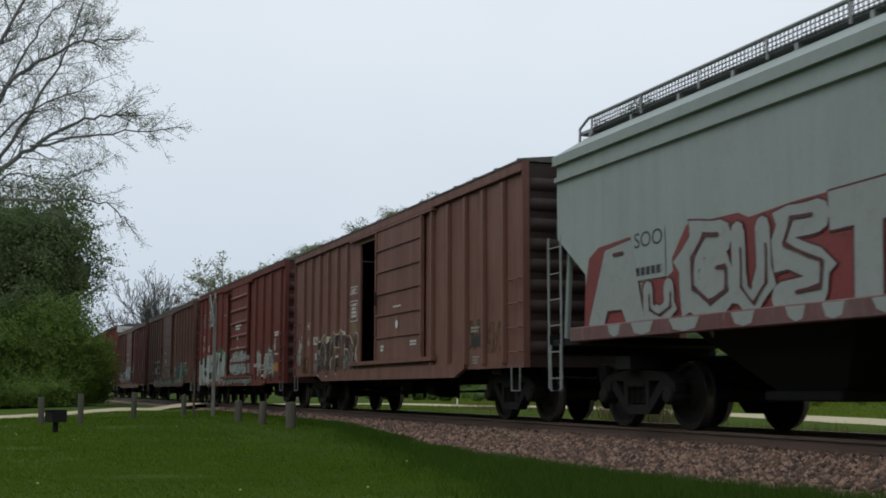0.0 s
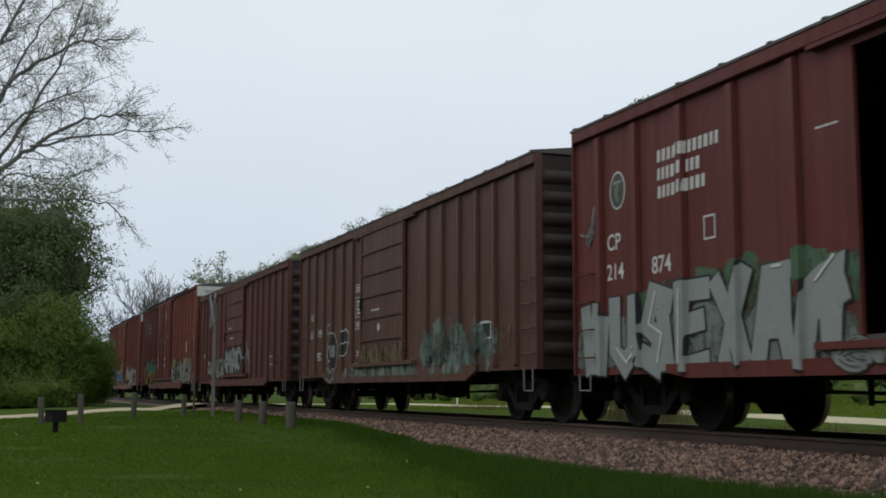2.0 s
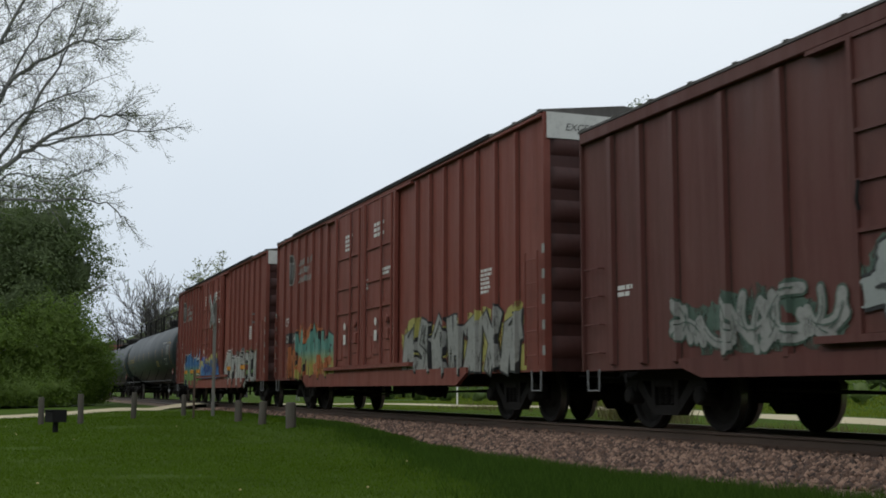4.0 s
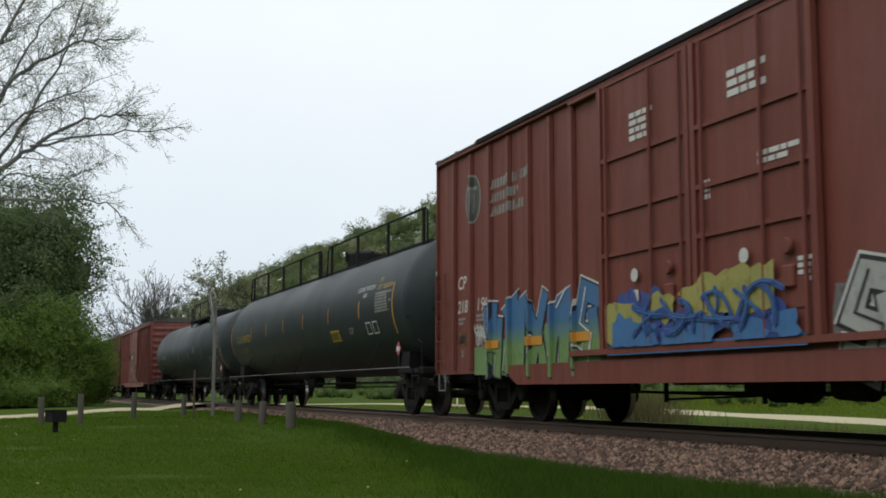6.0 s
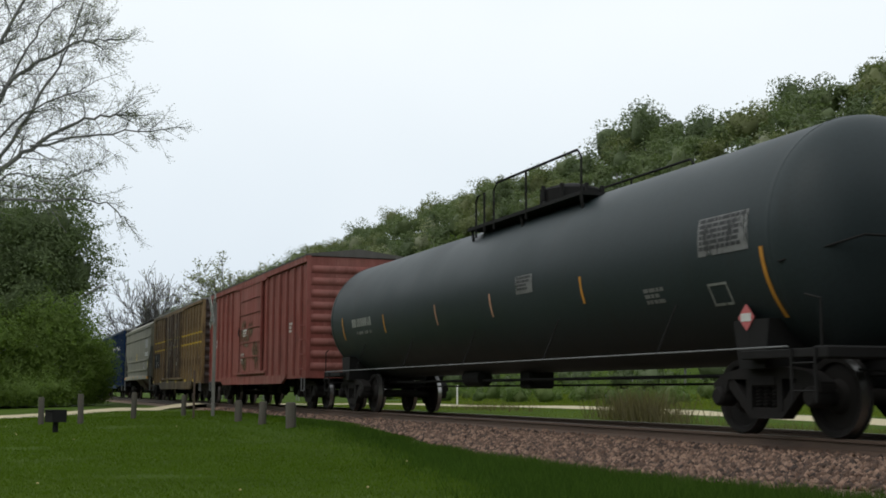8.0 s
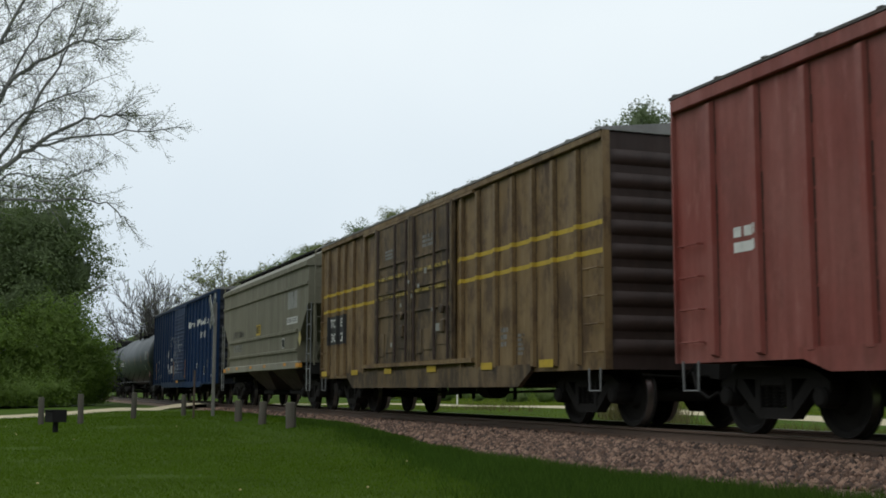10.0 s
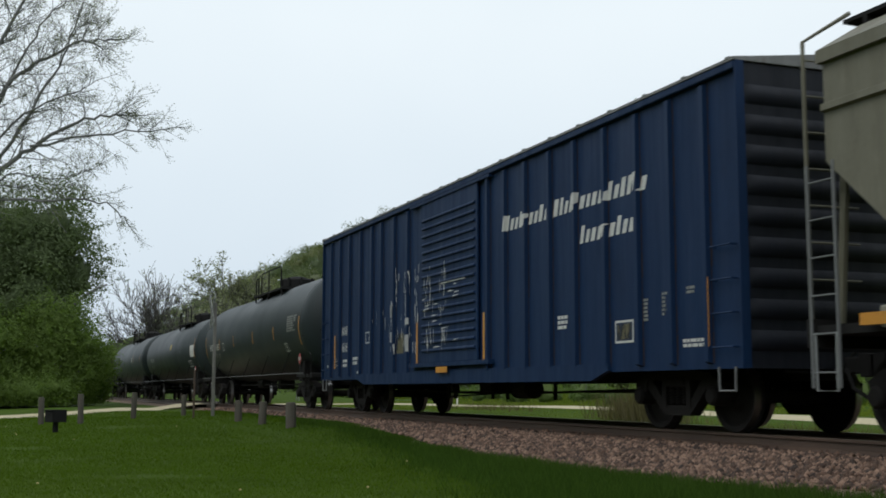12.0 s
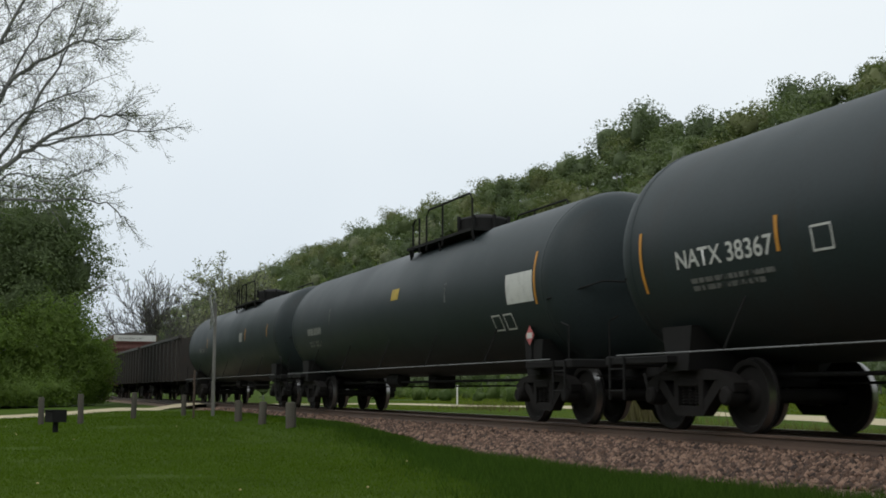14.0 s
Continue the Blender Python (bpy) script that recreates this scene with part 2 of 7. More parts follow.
# ---- building helpers ----
class Geo:
    """Vertices and faces gathered into one mesh."""

    def __init__(self):
        self.v, self.f = [], []

    def add(self, vs, fs):
        k = len(self.v)
        self.v += [tuple(p) for p in vs]
        self.f += [tuple(i + k for i in q) for q in fs]
        return self

    def box(self, x0, x1, y0, y1, z0, z1, b=0.0):
        if b <= 0:
            return self.add([(x0, y0, z0), (x1, y0, z0), (x1, y1, z0), (x0, y1, z0), (x0, y0, z1), (x1, y0, z1), (x1, y1, z1), (x0, y1, z1)],
                            [(3, 2, 1, 0), (4, 5, 6, 7), (0, 1, 5, 4), (1, 2, 6, 5), (2, 3, 7, 6), (3, 0, 4, 7)])
        bm = bmesh.new()
        bmesh.ops.create_cube(bm, size=1)
        for v in bm.verts:
            v.co = ((x0 + x1) / 2 + v.co.x * (x1 - x0), (y0 + y1) / 2 + v.co.y * (y1 - y0), (z0 + z1) / 2 + v.co.z * (z1 - z0))
        bmesh.ops.bevel(bm, geom=bm.edges[:], offset=b, segments=1, affect="EDGES")
        return self.take(bm)

    def take(self, bm):
        bm.verts.index_update()
        self.add([v.co[:] for v in bm.verts], [[v.index for v in f.verts] for f in bm.faces])
        bm.free()
        return self

    def prism(self, poly, y0, y1):
        """A polygon in x and z, anticlockwise as seen from -y, drawn out along y."""
        n = len(poly)
        vs = [(x, y0, z) for x, z in poly] + [(x, y1, z) for x, z in poly]
        fs = [tuple(range(n)), tuple(range(2 * n - 1, n - 1, -1))]
        fs += [(i, i + n, (i + 1) % n + n, (i + 1) % n) for i in range(n)]
        return self.add(vs, fs)

    def along(self, poly, x0, x1):
        """A polygon in y and z drawn out along x."""
        n = len(poly)
        vs = [(x0, y, z) for y, z in poly] + [(x1, y, z) for y, z in poly]
        fs = [tuple(range(n)), tuple(range(2 * n - 1, n - 1, -1))]
        fs += [(i, i + n, (i + 1) % n + n, (i + 1) % n) for i in range(n)]
        return self.add(vs, fs)

    def tube(self, pts, radii, n=8, caps=True):
        """A round bar through the points."""
        pts = [Vector(p) for p in pts]
        if not isinstance(radii, (list, tuple)):
            radii = [radii] * len(pts)
        k = len(self.v)
        up = None
        for i, p in enumerate(pts):
            d = (pts[min(i + 1, len(pts) - 1)] - pts[max(i - 1, 0)]).normalized()
            if up is None or abs(up.dot(d)) > 0.95:
                up = Vector((0, 0, 1)) if abs(d.z) < 0.9 else Vector((1, 0, 0))
            a = d.cross(up).normalized()
            c = a.cross(d)
            up = c
            for j in range(n):
                w = 2 * math.pi * j / n
                self.v.append(tuple(p + (a * math.cos(w) + c * math.sin(w)) * radii[i]))
        for i in range(len(pts) - 1):
            for j in range(n):
                self.f.append((k + i * n + j, k + i * n + (j + 1) % n, k + (i + 1) * n + (j + 1) % n, k + (i + 1) * n + j))
        if caps:
            self.f.append(tuple(range(k + n - 1, k - 1, -1)))
            self.f.append(tuple(range(k + (len(pts) - 1) * n, k + len(pts) * n)))
        return self

    def lathe(self, prof, n=32, axis="x", cx=0, cy=0, cz=0):
        """(along, radius) pairs turned about an axis through the centre."""
        k = len(self.v)
        for a, r in prof:
            for j in range(n):
                w = 2 * math.pi * j / n
                u, q = r * math.cos(w), r * math.sin(w)
                self.v.append((cx + a, cy + u, cz + q) if axis == "x" else (cx + u, cy + a, cz + q) if axis == "y" else (cx + u, cy + q, cz + a))
        for i in range(len(prof) - 1):
            for j in range(n):
                self.f.append((k + i * n + j, k + i * n + (j + 1) % n, k + (i + 1) * n + (j + 1) % n, k + (i + 1) * n + j))
        return self

    def mesh(self, name, mats, smooth=False, slots=None):
        me = bpy.data.meshes.new(name)
        me.from_pydata(self.v, [], self.f)
        bm = bmesh.new()
        bm.from_mesh(me)
        bmesh.ops.recalc_face_normals(bm, faces=bm.faces)
        bm.to_mesh(me)
        bm.free()
        for m in mats if isinstance(mats, (list, tuple)) else [mats]:
            me.materials.append(m)
        if slots:
            me.polygons.foreach_set("material_index", slots)
        if smooth:
            me.polygons.foreach_set("use_smooth", [True] * len(me.polygons))
            me.set_sharp_from_angle(angle=radians(35))
        return me


def part(name, geo, mat, parent, label="", smooth=False):
    me = geo if isinstance(geo, bpy.types.Mesh) else geo.mesh(name, mat, smooth)
    ob = new(name, me)
    ob.parent = parent
    return tagged(ob, label)


def shared(name, me, parent, at):
    """Another part on the same mesh, moved to a place on its thing."""
    ob = new(name, me)
    ob.parent = parent
    ob.location = at
    return ob


def thing(name, label, category, group="", kind=""):
    return tagged(new(name), label, category, group, kind)


def lettering(body, x, z, height, mat, parent, y=-1.47, width=None, slant=0.0, wrap=None, label="", bold=0.0, side=None):
    """Painted characters that start at x with their foot at z on the side that faces -y."""
    cu = bpy.data.curves.new("lettering", "FONT")
    cu.body, cu.size, cu.shear, cu.offset = body, 1.0, slant, 0.0 if "9" in body else bold
    tmp = bpy.data.objects.new("lettering", cu)
    scene.collection.objects.link(tmp)
    dg = bpy.context.evaluated_depsgraph_get()
    me = bpy.data.meshes.new_from_object(tmp.evaluated_get(dg))
    bpy.data.objects.remove(tmp)
    bpy.data.curves.remove(cu)
    co = np.array([v.co[:] for v in me.vertices])
    k = height / 0.69
    kx = k if width is None else width / max(1e-6, co[:, 0].max())
    for v in me.vertices:
        px, pz = x + v.co.x * kx, z + v.co.y * k
        v.co = (px, wrap(pz) if wrap else y, pz)
    me.materials.clear()
    if side:
        return side.paint("lettering", me, mat, parent, label)
    me.materials.append(mat)
    return part("lettering", me, mat, parent, label)


def bars(x, z, w, rows, row_h, mat, parent, y=-1.47, gap=0.5, seed=0, wrap=None, name="stencil", block=0.0, side=None, lean=0.0):
    """Small writing that is too small to read, and words drawn as plain blocks."""
    rng = random.Random(seed)
    g = Geo()
    for r in range(rows):
        zz = z - r * row_h * (1 + gap)
        px = x
        end = x + w * (rng.uniform(0.7, 1.0) if r else 1.0)
        while px < end - 0.01:
            ln = block if block else rng.uniform(1.2, 3.5) * row_h
            q = min(px + ln, end)
            f = (lambda t: wrap(t)) if wrap else (lambda t: y)
            g.add([(px, f(zz), zz), (q, f(zz), zz), (q + lean * row_h, f(zz + row_h), zz + row_h), (px + lean * row_h, f(zz + row_h), zz + row_h)], [(0, 1, 2, 3)])
            px = q + (block * 0.3 if block else row_h * 0.45)
    return side.paint(name, g, mat, parent) if side else part(name, g, mat, parent)


def panel(x0, x1, z0, z1, mat, parent, y=-1.468, name="painted_panel", wrap=None, side=None, lift=0.003):
    g = Geo()
    f = (lambda t: wrap(t)) if wrap else (lambda t: y)
    n = 6 if wrap else 1
    for i in range(n):
        a, b = z0 + (z1 - z0) * i / n, z0 + (z1 - z0) * (i + 1) / n
        g.add([(x0, f(a), a), (x1, f(a), a), (x1, f(b), b), (x0, f(b), b)], [(0, 1, 2, 3)])
    return side.paint(name, g, mat, parent, "", lift) if side else part(name, g, mat, parent)


def outline(x0, x1, z0, z1, t, mat, parent, y=-1.47, name="stencil_box", wrap=None, side=None):
    g = Geo()
    f = (lambda q: wrap(q)) if wrap else (lambda q: y)
    for a, b, c, d in ((x0, x1, z0, z0 + t), (x0, x1, z1 - t, z1), (x0, x0 + t, z0, z1), (x1 - t, x1, z0, z1)):
        g.add([(a, f(c), c), (b, f(c), c), (b, f(d), d), (a, f(d), d)], [(0, 1, 2, 3)])
    return side.paint(name, g, mat, parent) if side else part(name, g, mat, parent)


def ribbon(g, pts, w, y, square=False):
    """A flat stroke of spray paint along points in x and z, with round or square ends; y lifts it over the strokes below."""
    pts = [Vector((p[0], p[1])) for p in pts]
    if square:
        pts[0] = pts[0] + (pts[0] - pts[1]).normalized() * w * 0.42
        pts[-1] = pts[-1] + (pts[-1] - pts[-2]).normalized() * w * 0.42
    n = len(pts)
    L, R = [], []
    for i, p in enumerate(pts):
        d = (pts[min(i + 1, n - 1)] - pts[max(i - 1, 0)]).normalized()
        q = Vector((-d.y, d.x)) * w / 2
        if 0 < i < n - 1:
            u = (pts[i] - pts[i - 1]).normalized()
            q = q / max(0.6, abs(u.dot(d)))
        L.append(p + q)
        R.append(p - q)
    g.add([(p.x, y, p.y) for p in R] + [(p.x, y, p.y) for p in L], [(i, i + 1, n + i + 1, n + i) for i in range(n - 1)])
    if not square:
        for k, p in enumerate((pts[0], pts[-1])):
            h = y + 0.00012 + 0.00005 * k
            ring = [(p.x + w / 2 * math.cos(2 * math.pi * j / 8), h, p.y + w / 2 * math.sin(2 * math.pi * j / 8)) for j in range(8)]
            g.add(ring, [tuple(range(8))])


GLYPHS = {
    "A": [[(-1, -1), (-0.2, 1), (0.3, 1), (1, -1)], [(-0.6, -0.25), (0.7, -0.25)]],
    "U": [[(-0.9, 1), (-0.9, -0.5), (0, -1), (0.9, -0.5), (0.9, 1)]],
    "G": [[(0.9, 0.9), (-0.2, 1), (-0.9, 0.4), (-0.9, -0.5), (0, -1), (0.9, -0.7), (0.9, -0.05), (0.2, -0.05)]],
    "S": [[(0.9, 0.9), (-0.5, 0.9), (-0.9, 0.3), (0.8, -0.25), (0.7, -0.85), (-0.9, -0.95)]],
    "T": [[(-1.1, 0.9), (1.1, 0.95)], [(0.05, 0.9), (-0.05, -1)]],
    "I": [[(-0.3, 1), (0.3, -1)]],
    "E": [[(1.0, 0.9), (-0.7, 0.9), (-0.8, -1), (0.9, -0.95)], [(-0.7, 0.0), (0.6, 0.1)]],
    # wild letter-like shapes that spell nothing
    "1": [[(-0.9, 0.95), (-0.55, -1)], [(0.2, 1), (0.05, -0.3), (-0.6, -0.15)], [(0.85, 0.5), (0.6, -1)]],
    "2": [[(-1.0, -1), (-0.5, 0.5), (0.5, 0.95), (0.35, -0.95)], [(-0.5, 0.0), (0.95, 0.3)]],
    "3": [[(-0.85, 0.85), (0.1, -0.05), (-0.45, -1)], [(0.95, 1), (0.25, 0.1), (0.8, -0.8)]],
    "4": [[(-0.7, -0.9), (-0.9, 0.3), (0.0, 1), (0.9, 0.4), (0.55, -0.6), (0.95, -1)], [(-0.2, 0.25), (0.1, -0.7)]],
    "5": [[(0.95, 0.8), (-0.2, 1), (-0.8, 0.1), (0.3, -0.2), (-0.1, -1), (-0.95, -0.8)], [(0.6, 0.3), (0.9, -0.9)]],
    "6": [[(-0.9, 0.6), (-0.2, 0.95), (0.0, -0.9)], [(0.1, 0.1), (0.9, 0.9), (0.75, -0.95)], [(-0.85, -0.9), (-0.4, -0.2)]],
}


def bend(a, b, bow, n=7):
    """A bowed run of points from a to b."""
    dx, dz = b[0] - a[0], b[1] - a[1]
    return [(a[0] + dx * t - dz * bow * 4 * t * (1 - t), a[1] + dz * t + dx * bow * 4 * t * (1 - t)) for t in [i / (n - 1) for i in range(n)]]


def graffiti(x0, x1, z0, z1, count, fill, edge, parent, seed, side, fill2=None, cloud=None, thick=0.3, rim=0.09, word="", shine=None, halo=None, square=False, heights=None):
    """Spray paint: a ragged cloud of colour, then tangled bulging strokes with halo, outline, shading and highlights."""
    rng = random.Random(seed)
    h = z1 - z0
    if cloud:
        g = Geo()
        for i in range(int(count * 7)):
            cx, cz = x0 + (x1 - x0) * rng.random(), z0 + h * rng.uniform(0.08, 0.9)
            r = h * rng.uniform(0.12, 0.3)
            n = 16
            ring = []
            for j in range(n):
                a = 2 * math.pi * j / n
                q = r * rng.uniform(0.6, 1.25)
                ring.append((min(max(cx + q * math.cos(a) * 1.2, x0 - 0.12), x1 + 0.12), 0.00008 * i, min(max(cz + q * math.sin(a), z0), z1 + 0.1)))
            g.add(ring, [tuple(range(n))])
        side.paint("spray_cloud", g, cloud, parent, "", 0.003)
    w = (x1 - x0) / count
    gw, ge, gf, gs, gh = Geo(), Geo(), Geo(), Geo(), Geo()
    tier = 0

    def apply():
        if halo:
            side.paint("spray_halo", gw, halo, parent, "", 0.007)
        side.paint("spray_outline", ge, edge, parent, "", 0.013)
        side.paint("spray_fill", gf, fill, parent, "", 0.019)
        if fill2:
            side.paint("spray_shade", gs, fill2, parent, "", 0.025)
        if gh.f:
            side.paint("spray_highlight", gh, shine or edge, parent, "", 0.031)

    for i in range(count):
        hi = h * (heights[i % len(heights)] if heights else 1.0)
        cx, cz = x0 + w * (i + 0.5), z0 + hi / 2
        lw = w * thick * rng.uniform(0.85, 1.15)
        strokes = []
        if word:
            for st in GLYPHS[word[i % len(word)]]:
                pts = [(cx + px * (w * 0.5 - lw * 0.4), cz + pz * (hi * 0.5 - lw * 0.35)) for px, pz in st]
                if square:
                    strokes.append(pts)
                    continue
                run = []
                for p, q in zip(pts, pts[1:]):
                    run += bend(p, q, rng.uniform(-0.03, 0.03), 4)
                strokes.append(run)
        else:
            for k in range(4):
                a = (cx + rng.uniform(-0.55, 0.55) * w, z0 + h * rng.uniform(0.02, 0.4))
                b = (cx + rng.uniform(-0.6, 0.6) * w, z0 + h * rng.uniform(0.55, 1.0))
                if k == 2:
                    a, b = (cx - 0.5 * w, z0 + h * rng.uniform(0.2, 0.8)), (cx + 0.6 * w, z0 + h * rng.uniform(0.2, 0.8))
                strokes.append(bend(a, b, rng.uniform(-0.28, 0.28)))
        for k, st in enumerate(strokes):
            lk = lw * (1.0 if word else rng.uniform(0.5, 1.0))
            tier += 1
            y = 0.0002 * tier
            if halo:
                ribbon(gw, [(px - 0.02, pz + 0.025) for px, pz in st], lk + rim * 1.25, y, square)
            ribbon(ge, st, lk + rim, y, square)
            ribbon(gf, st, lk, y, square)
            if fill2:
                ribbon(gs, [(px, z0 + (pz - z0) * 0.45) for px, pz in st], lk * 0.85, y, square)
            if not word or k == 0:
                q = [(px + lk * 0.2, pz + lk * 0.1) for px, pz in st[1:-1]]
                if len(q) > 1:
                    ribbon(gh, q, max(0.018, lk * 0.12), y)
        if word:
            apply()
            gw, ge, gf, gs, gh = Geo(), Geo(), Geo(), Geo(), Geo()
    if not word:
        apply()


class Side:
    """The shape of a car's near side, so that paint can follow its posts, panels and door."""

    def __init__(self, ys, posts=(), w=0.12, d=0.07, door=None, hole=None):
        self.ys, self.posts, self.w, self.d, self.door, self.hole = ys, posts, w, d, door, hole

    def cuts(self):
        c = []
        for x in self.posts:
            c += [x - self.w / 2, x - self.w * 0.42, x + self.w * 0.42, x + self.w / 2]
        for pair in (self.door, self.hole):
            if pair:
                c += [pair[0], pair[0] - 0.003, pair[1], pair[1] + 0.003]
        return c

    def depth(self, x):
        if self.door and self.door[0] <= x <= self.door[1]:
            return self.ys + 0.086
        for p in self.posts:
            a = abs(x - p)
            if a < self.w / 2:
                return self.ys + self.d * min(1.0, (self.w / 2 - a) / (self.w * 0.08) + 1e-6)
        return self.ys

    def paint(self, name, geo, mat, parent, label="", lift=0.004):
        bm = bmesh.new()
        if isinstance(geo, Geo):
            me = bpy.data.meshes.new(name)
            me.from_pydata(geo.v, [], geo.f)
        else:
            me = geo
        bm.from_mesh(me)
        lo = min(v.co.x for v in bm.verts)
        hi = max(v.co.x for v in bm.verts)
        for x in self.cuts():
            if lo < x < hi:
                bmesh.ops.bisect_plane(bm, geom=bm.verts[:] + bm.edges[:] + bm.faces[:], plane_co=(x, 0, 0), plane_no=(1, 0, 0), dist=1e-5)
        if self.hole:
            gone = [f for f in bm.faces if self.hole[0] < f.calc_center_median().x < self.hole[1]]
            bmesh.ops.delete(bm, geom=gone, context="FACES")
        for v in bm.verts:
            v.co.y = -self.depth(v.co.x) - lift - (v.co.y if 0 < v.co.y < 0.03 else 0.0)
        out = bpy.data.meshes.new(name)
        bm.to_mesh(out)
        bm.free()
        bpy.data.meshes.remove(me)
        out.materials.append(mat)
        return part(name, out, mat, parent, label)


# ---- running gear ----
WHEEL_R = 0.457
ROLLING = []


def wheelset_mesh():
    g = Geo()
    slots = []
    for s in (-1, 1):
        y = 0.75 * s
        k = len(g.f)
        prof = [(y + 0.07 * s, 0.10), (y + 0.06 * s, 0.16), (y + 0.0 * s, 0.20), (y - 0.0 * s, 0.36), (y + 0.045 * s, 0.385), (y + 0.06 * s, 0.43),
                (y + 0.06 * s, 0.45), (y - 0.035 * s, 0.457), (y - 0.05 * s, 0.484), (y - 0.075 * s, 0.484), (y - 0.08 * s, 0.40), (y - 0.04 * s, 0.36),
                (y - 0.05 * s, 0.2), (y - 0.1 * s, 0.12)]
        g.lathe(prof, 36, "y")
        bands = [0] * (len(prof) - 1)
        bands[6] = 1
        for bnd in bands:
            slots += [bnd] * 36
    k = len(g.f)
    g.lathe([(-1.03, 0.0), (-1.03, 0.085), (-0.8, 0.085), (-0.6, 0.09), (0.6, 0.09), (0.8, 0.085), (1.03, 0.085), (1.03, 0.0)], 14, "y")
    slots += [0] * (len(g.f) - k)
    return g.mesh("wheelset", [M["truck"], M["tread"]], True, slots)


def frame_mesh():
    """A cast side frame: top chord, two pedestals, a lower tension member and an open spring window."""
    g = Geo()
    g.prism([(-1.0, 0.50), (-0.76, 0.50), (-0.70, 0.66), (0.70, 0.66), (0.76, 0.50), (1.0, 0.50), (1.02, 0.62), (0.80, 0.74), (0.35, 0.80), (-0.35, 0.80),
             (-0.80, 0.74), (-1.02, 0.62)], -0.1, 0.1)
    g.prism([(-0.72, 0.56), (-0.30, 0.20), (0.30, 0.20), (0.72, 0.56), (0.72, 0.68), (0.60, 0.66), (0.26, 0.33), (-0.26, 0.33), (-0.60, 0.66), (-0.72, 0.68)],
            -0.085, 0.085)
    g.prism([(-0.34, 0.3), (-0.24, 0.3), (-0.24, 0.68), (-0.34, 0.68)], -0.095, 0.095)
    g.prism([(0.24, 0.3), (0.34, 0.3), (0.34, 0.68), (0.24, 0.68)], -0.095, 0.095)
    for sx in (-0.88, 0.88):
        g.lathe([(-0.16, 0.0), (-0.16, 0.09), (-0.13, 0.12), (0.06, 0.13)], 14, "y", sx, 0, WHEEL_R)
        g.box(sx - 0.14, sx + 0.14, -0.1, 0.09, 0.5, 0.6, 0.015)
    return g.mesh("side_frame", M["truck"], True)


def spring_mesh():
    turns = [i * math.pi / 3 for i in range(37)]
    return Geo().tube([(0.055 * math.cos(a), 0.055 * math.sin(a), 0.33 + 0.24 * a / (12 * math.pi)) for a in turns], 0.014, 4).mesh("coil_spring", M["truck"], True)


WHEELSET, SIDE_FRAME, SPRINGS = wheelset_mesh(), frame_mesh(), spring_mesh()
BOLSTER_END = Geo().box(-0.23, 0.23, -0.09, 0.09, 0.57, 0.70, 0.02).mesh("bolster_end", M["truck"])


def truck(parent, x):
    g = Geo()
    g.box(-0.22, 0.22, -1.0, 1.0, 0.56, 0.74, 0.02)
    g.box(-0.3, 0.3, -0.35, 0.35, 0.7, 0.82, 0.02)
    for sx in (-0.45, 0.45):
        g.box(sx - 0.05, sx + 0.05, -0.85, 0.85, 0.4, 0.52)
    t = part("truck", g, M["under"], parent, "grimy cast steel two-axle truck")
    t.location = (x, 0, 0)
    for s in (-1, 1):
        shared("side_frame", SIDE_FRAME, t, (0, 1.0 * s, 0))
        shared("bolster_end", BOLSTER_END, t, (0, 1.02 * s, 0))
        for sx in (-0.15, 0.0, 0.15):
            shared("coil_spring", SPRINGS, t, (sx, 1.02 * s, 0))
    for sx in (-0.88, 0.88):
        w = shared("wheelset", WHEELSET, t, (sx, 0, WHEEL_R))
        ROLLING.append((w, sx))


def coupler_mesh():
    g = Geo()
    g.box(-0.2, 0.62, -0.09, 0.09, 0.72, 0.92, 0.02)
    g.prism([(0.55, 0.70), (0.78, 0.68), (0.80, 0.96), (0.55, 0.94)], -0.17, 0.17)
    g.tube([(0.2, -0.22, 0.78), (0.35, -0.25, 0.55), (0.6, -0.22, 0.42), (0.8, -0.2, 0.5)], 0.025, 6)
    g.tube([(-0.05, -0.9, 0.75), (-0.05, -0.2, 0.72), (0.1, 0.0, 0.98)], 0.015, 5)
    return g.mesh("coupler", M["under"])


COUPLER = coupler_mesh()


def couplers(parent, half):
    shared("coupler", COUPLER, parent, (half, 0, 0))
    c = shared("coupler", COUPLER, parent, (-half, 0, 0))
    c.rotation_euler = (0, 0, math.pi)


def ladder(parent, x0, x1, z0, z1, y, step, mat, name="ladder"):
    g = Geo()
    for x in (x0, x1):
        g.box(x - 0.016, x + 0.016, y - 0.012, y + 0.012, z0, z1)
    z = z0 + step * 0.4
    while z < z1:
        g.tube([(x0, y, z), (x1, y, z)], 0.011, 5)
        z += step
    return part(name, g, mat, parent)


def stirrup(parent, x, y, mat, z1=0.85, z0=0.52):
    g = Geo()
    g.tube([(x - 0.17, y, z1), (x - 0.16, y, z0), (x + 0.16, y, z0), (x + 0.17, y, z1)], 0.016, 5)
    part("sill_step", g, mat, parent)


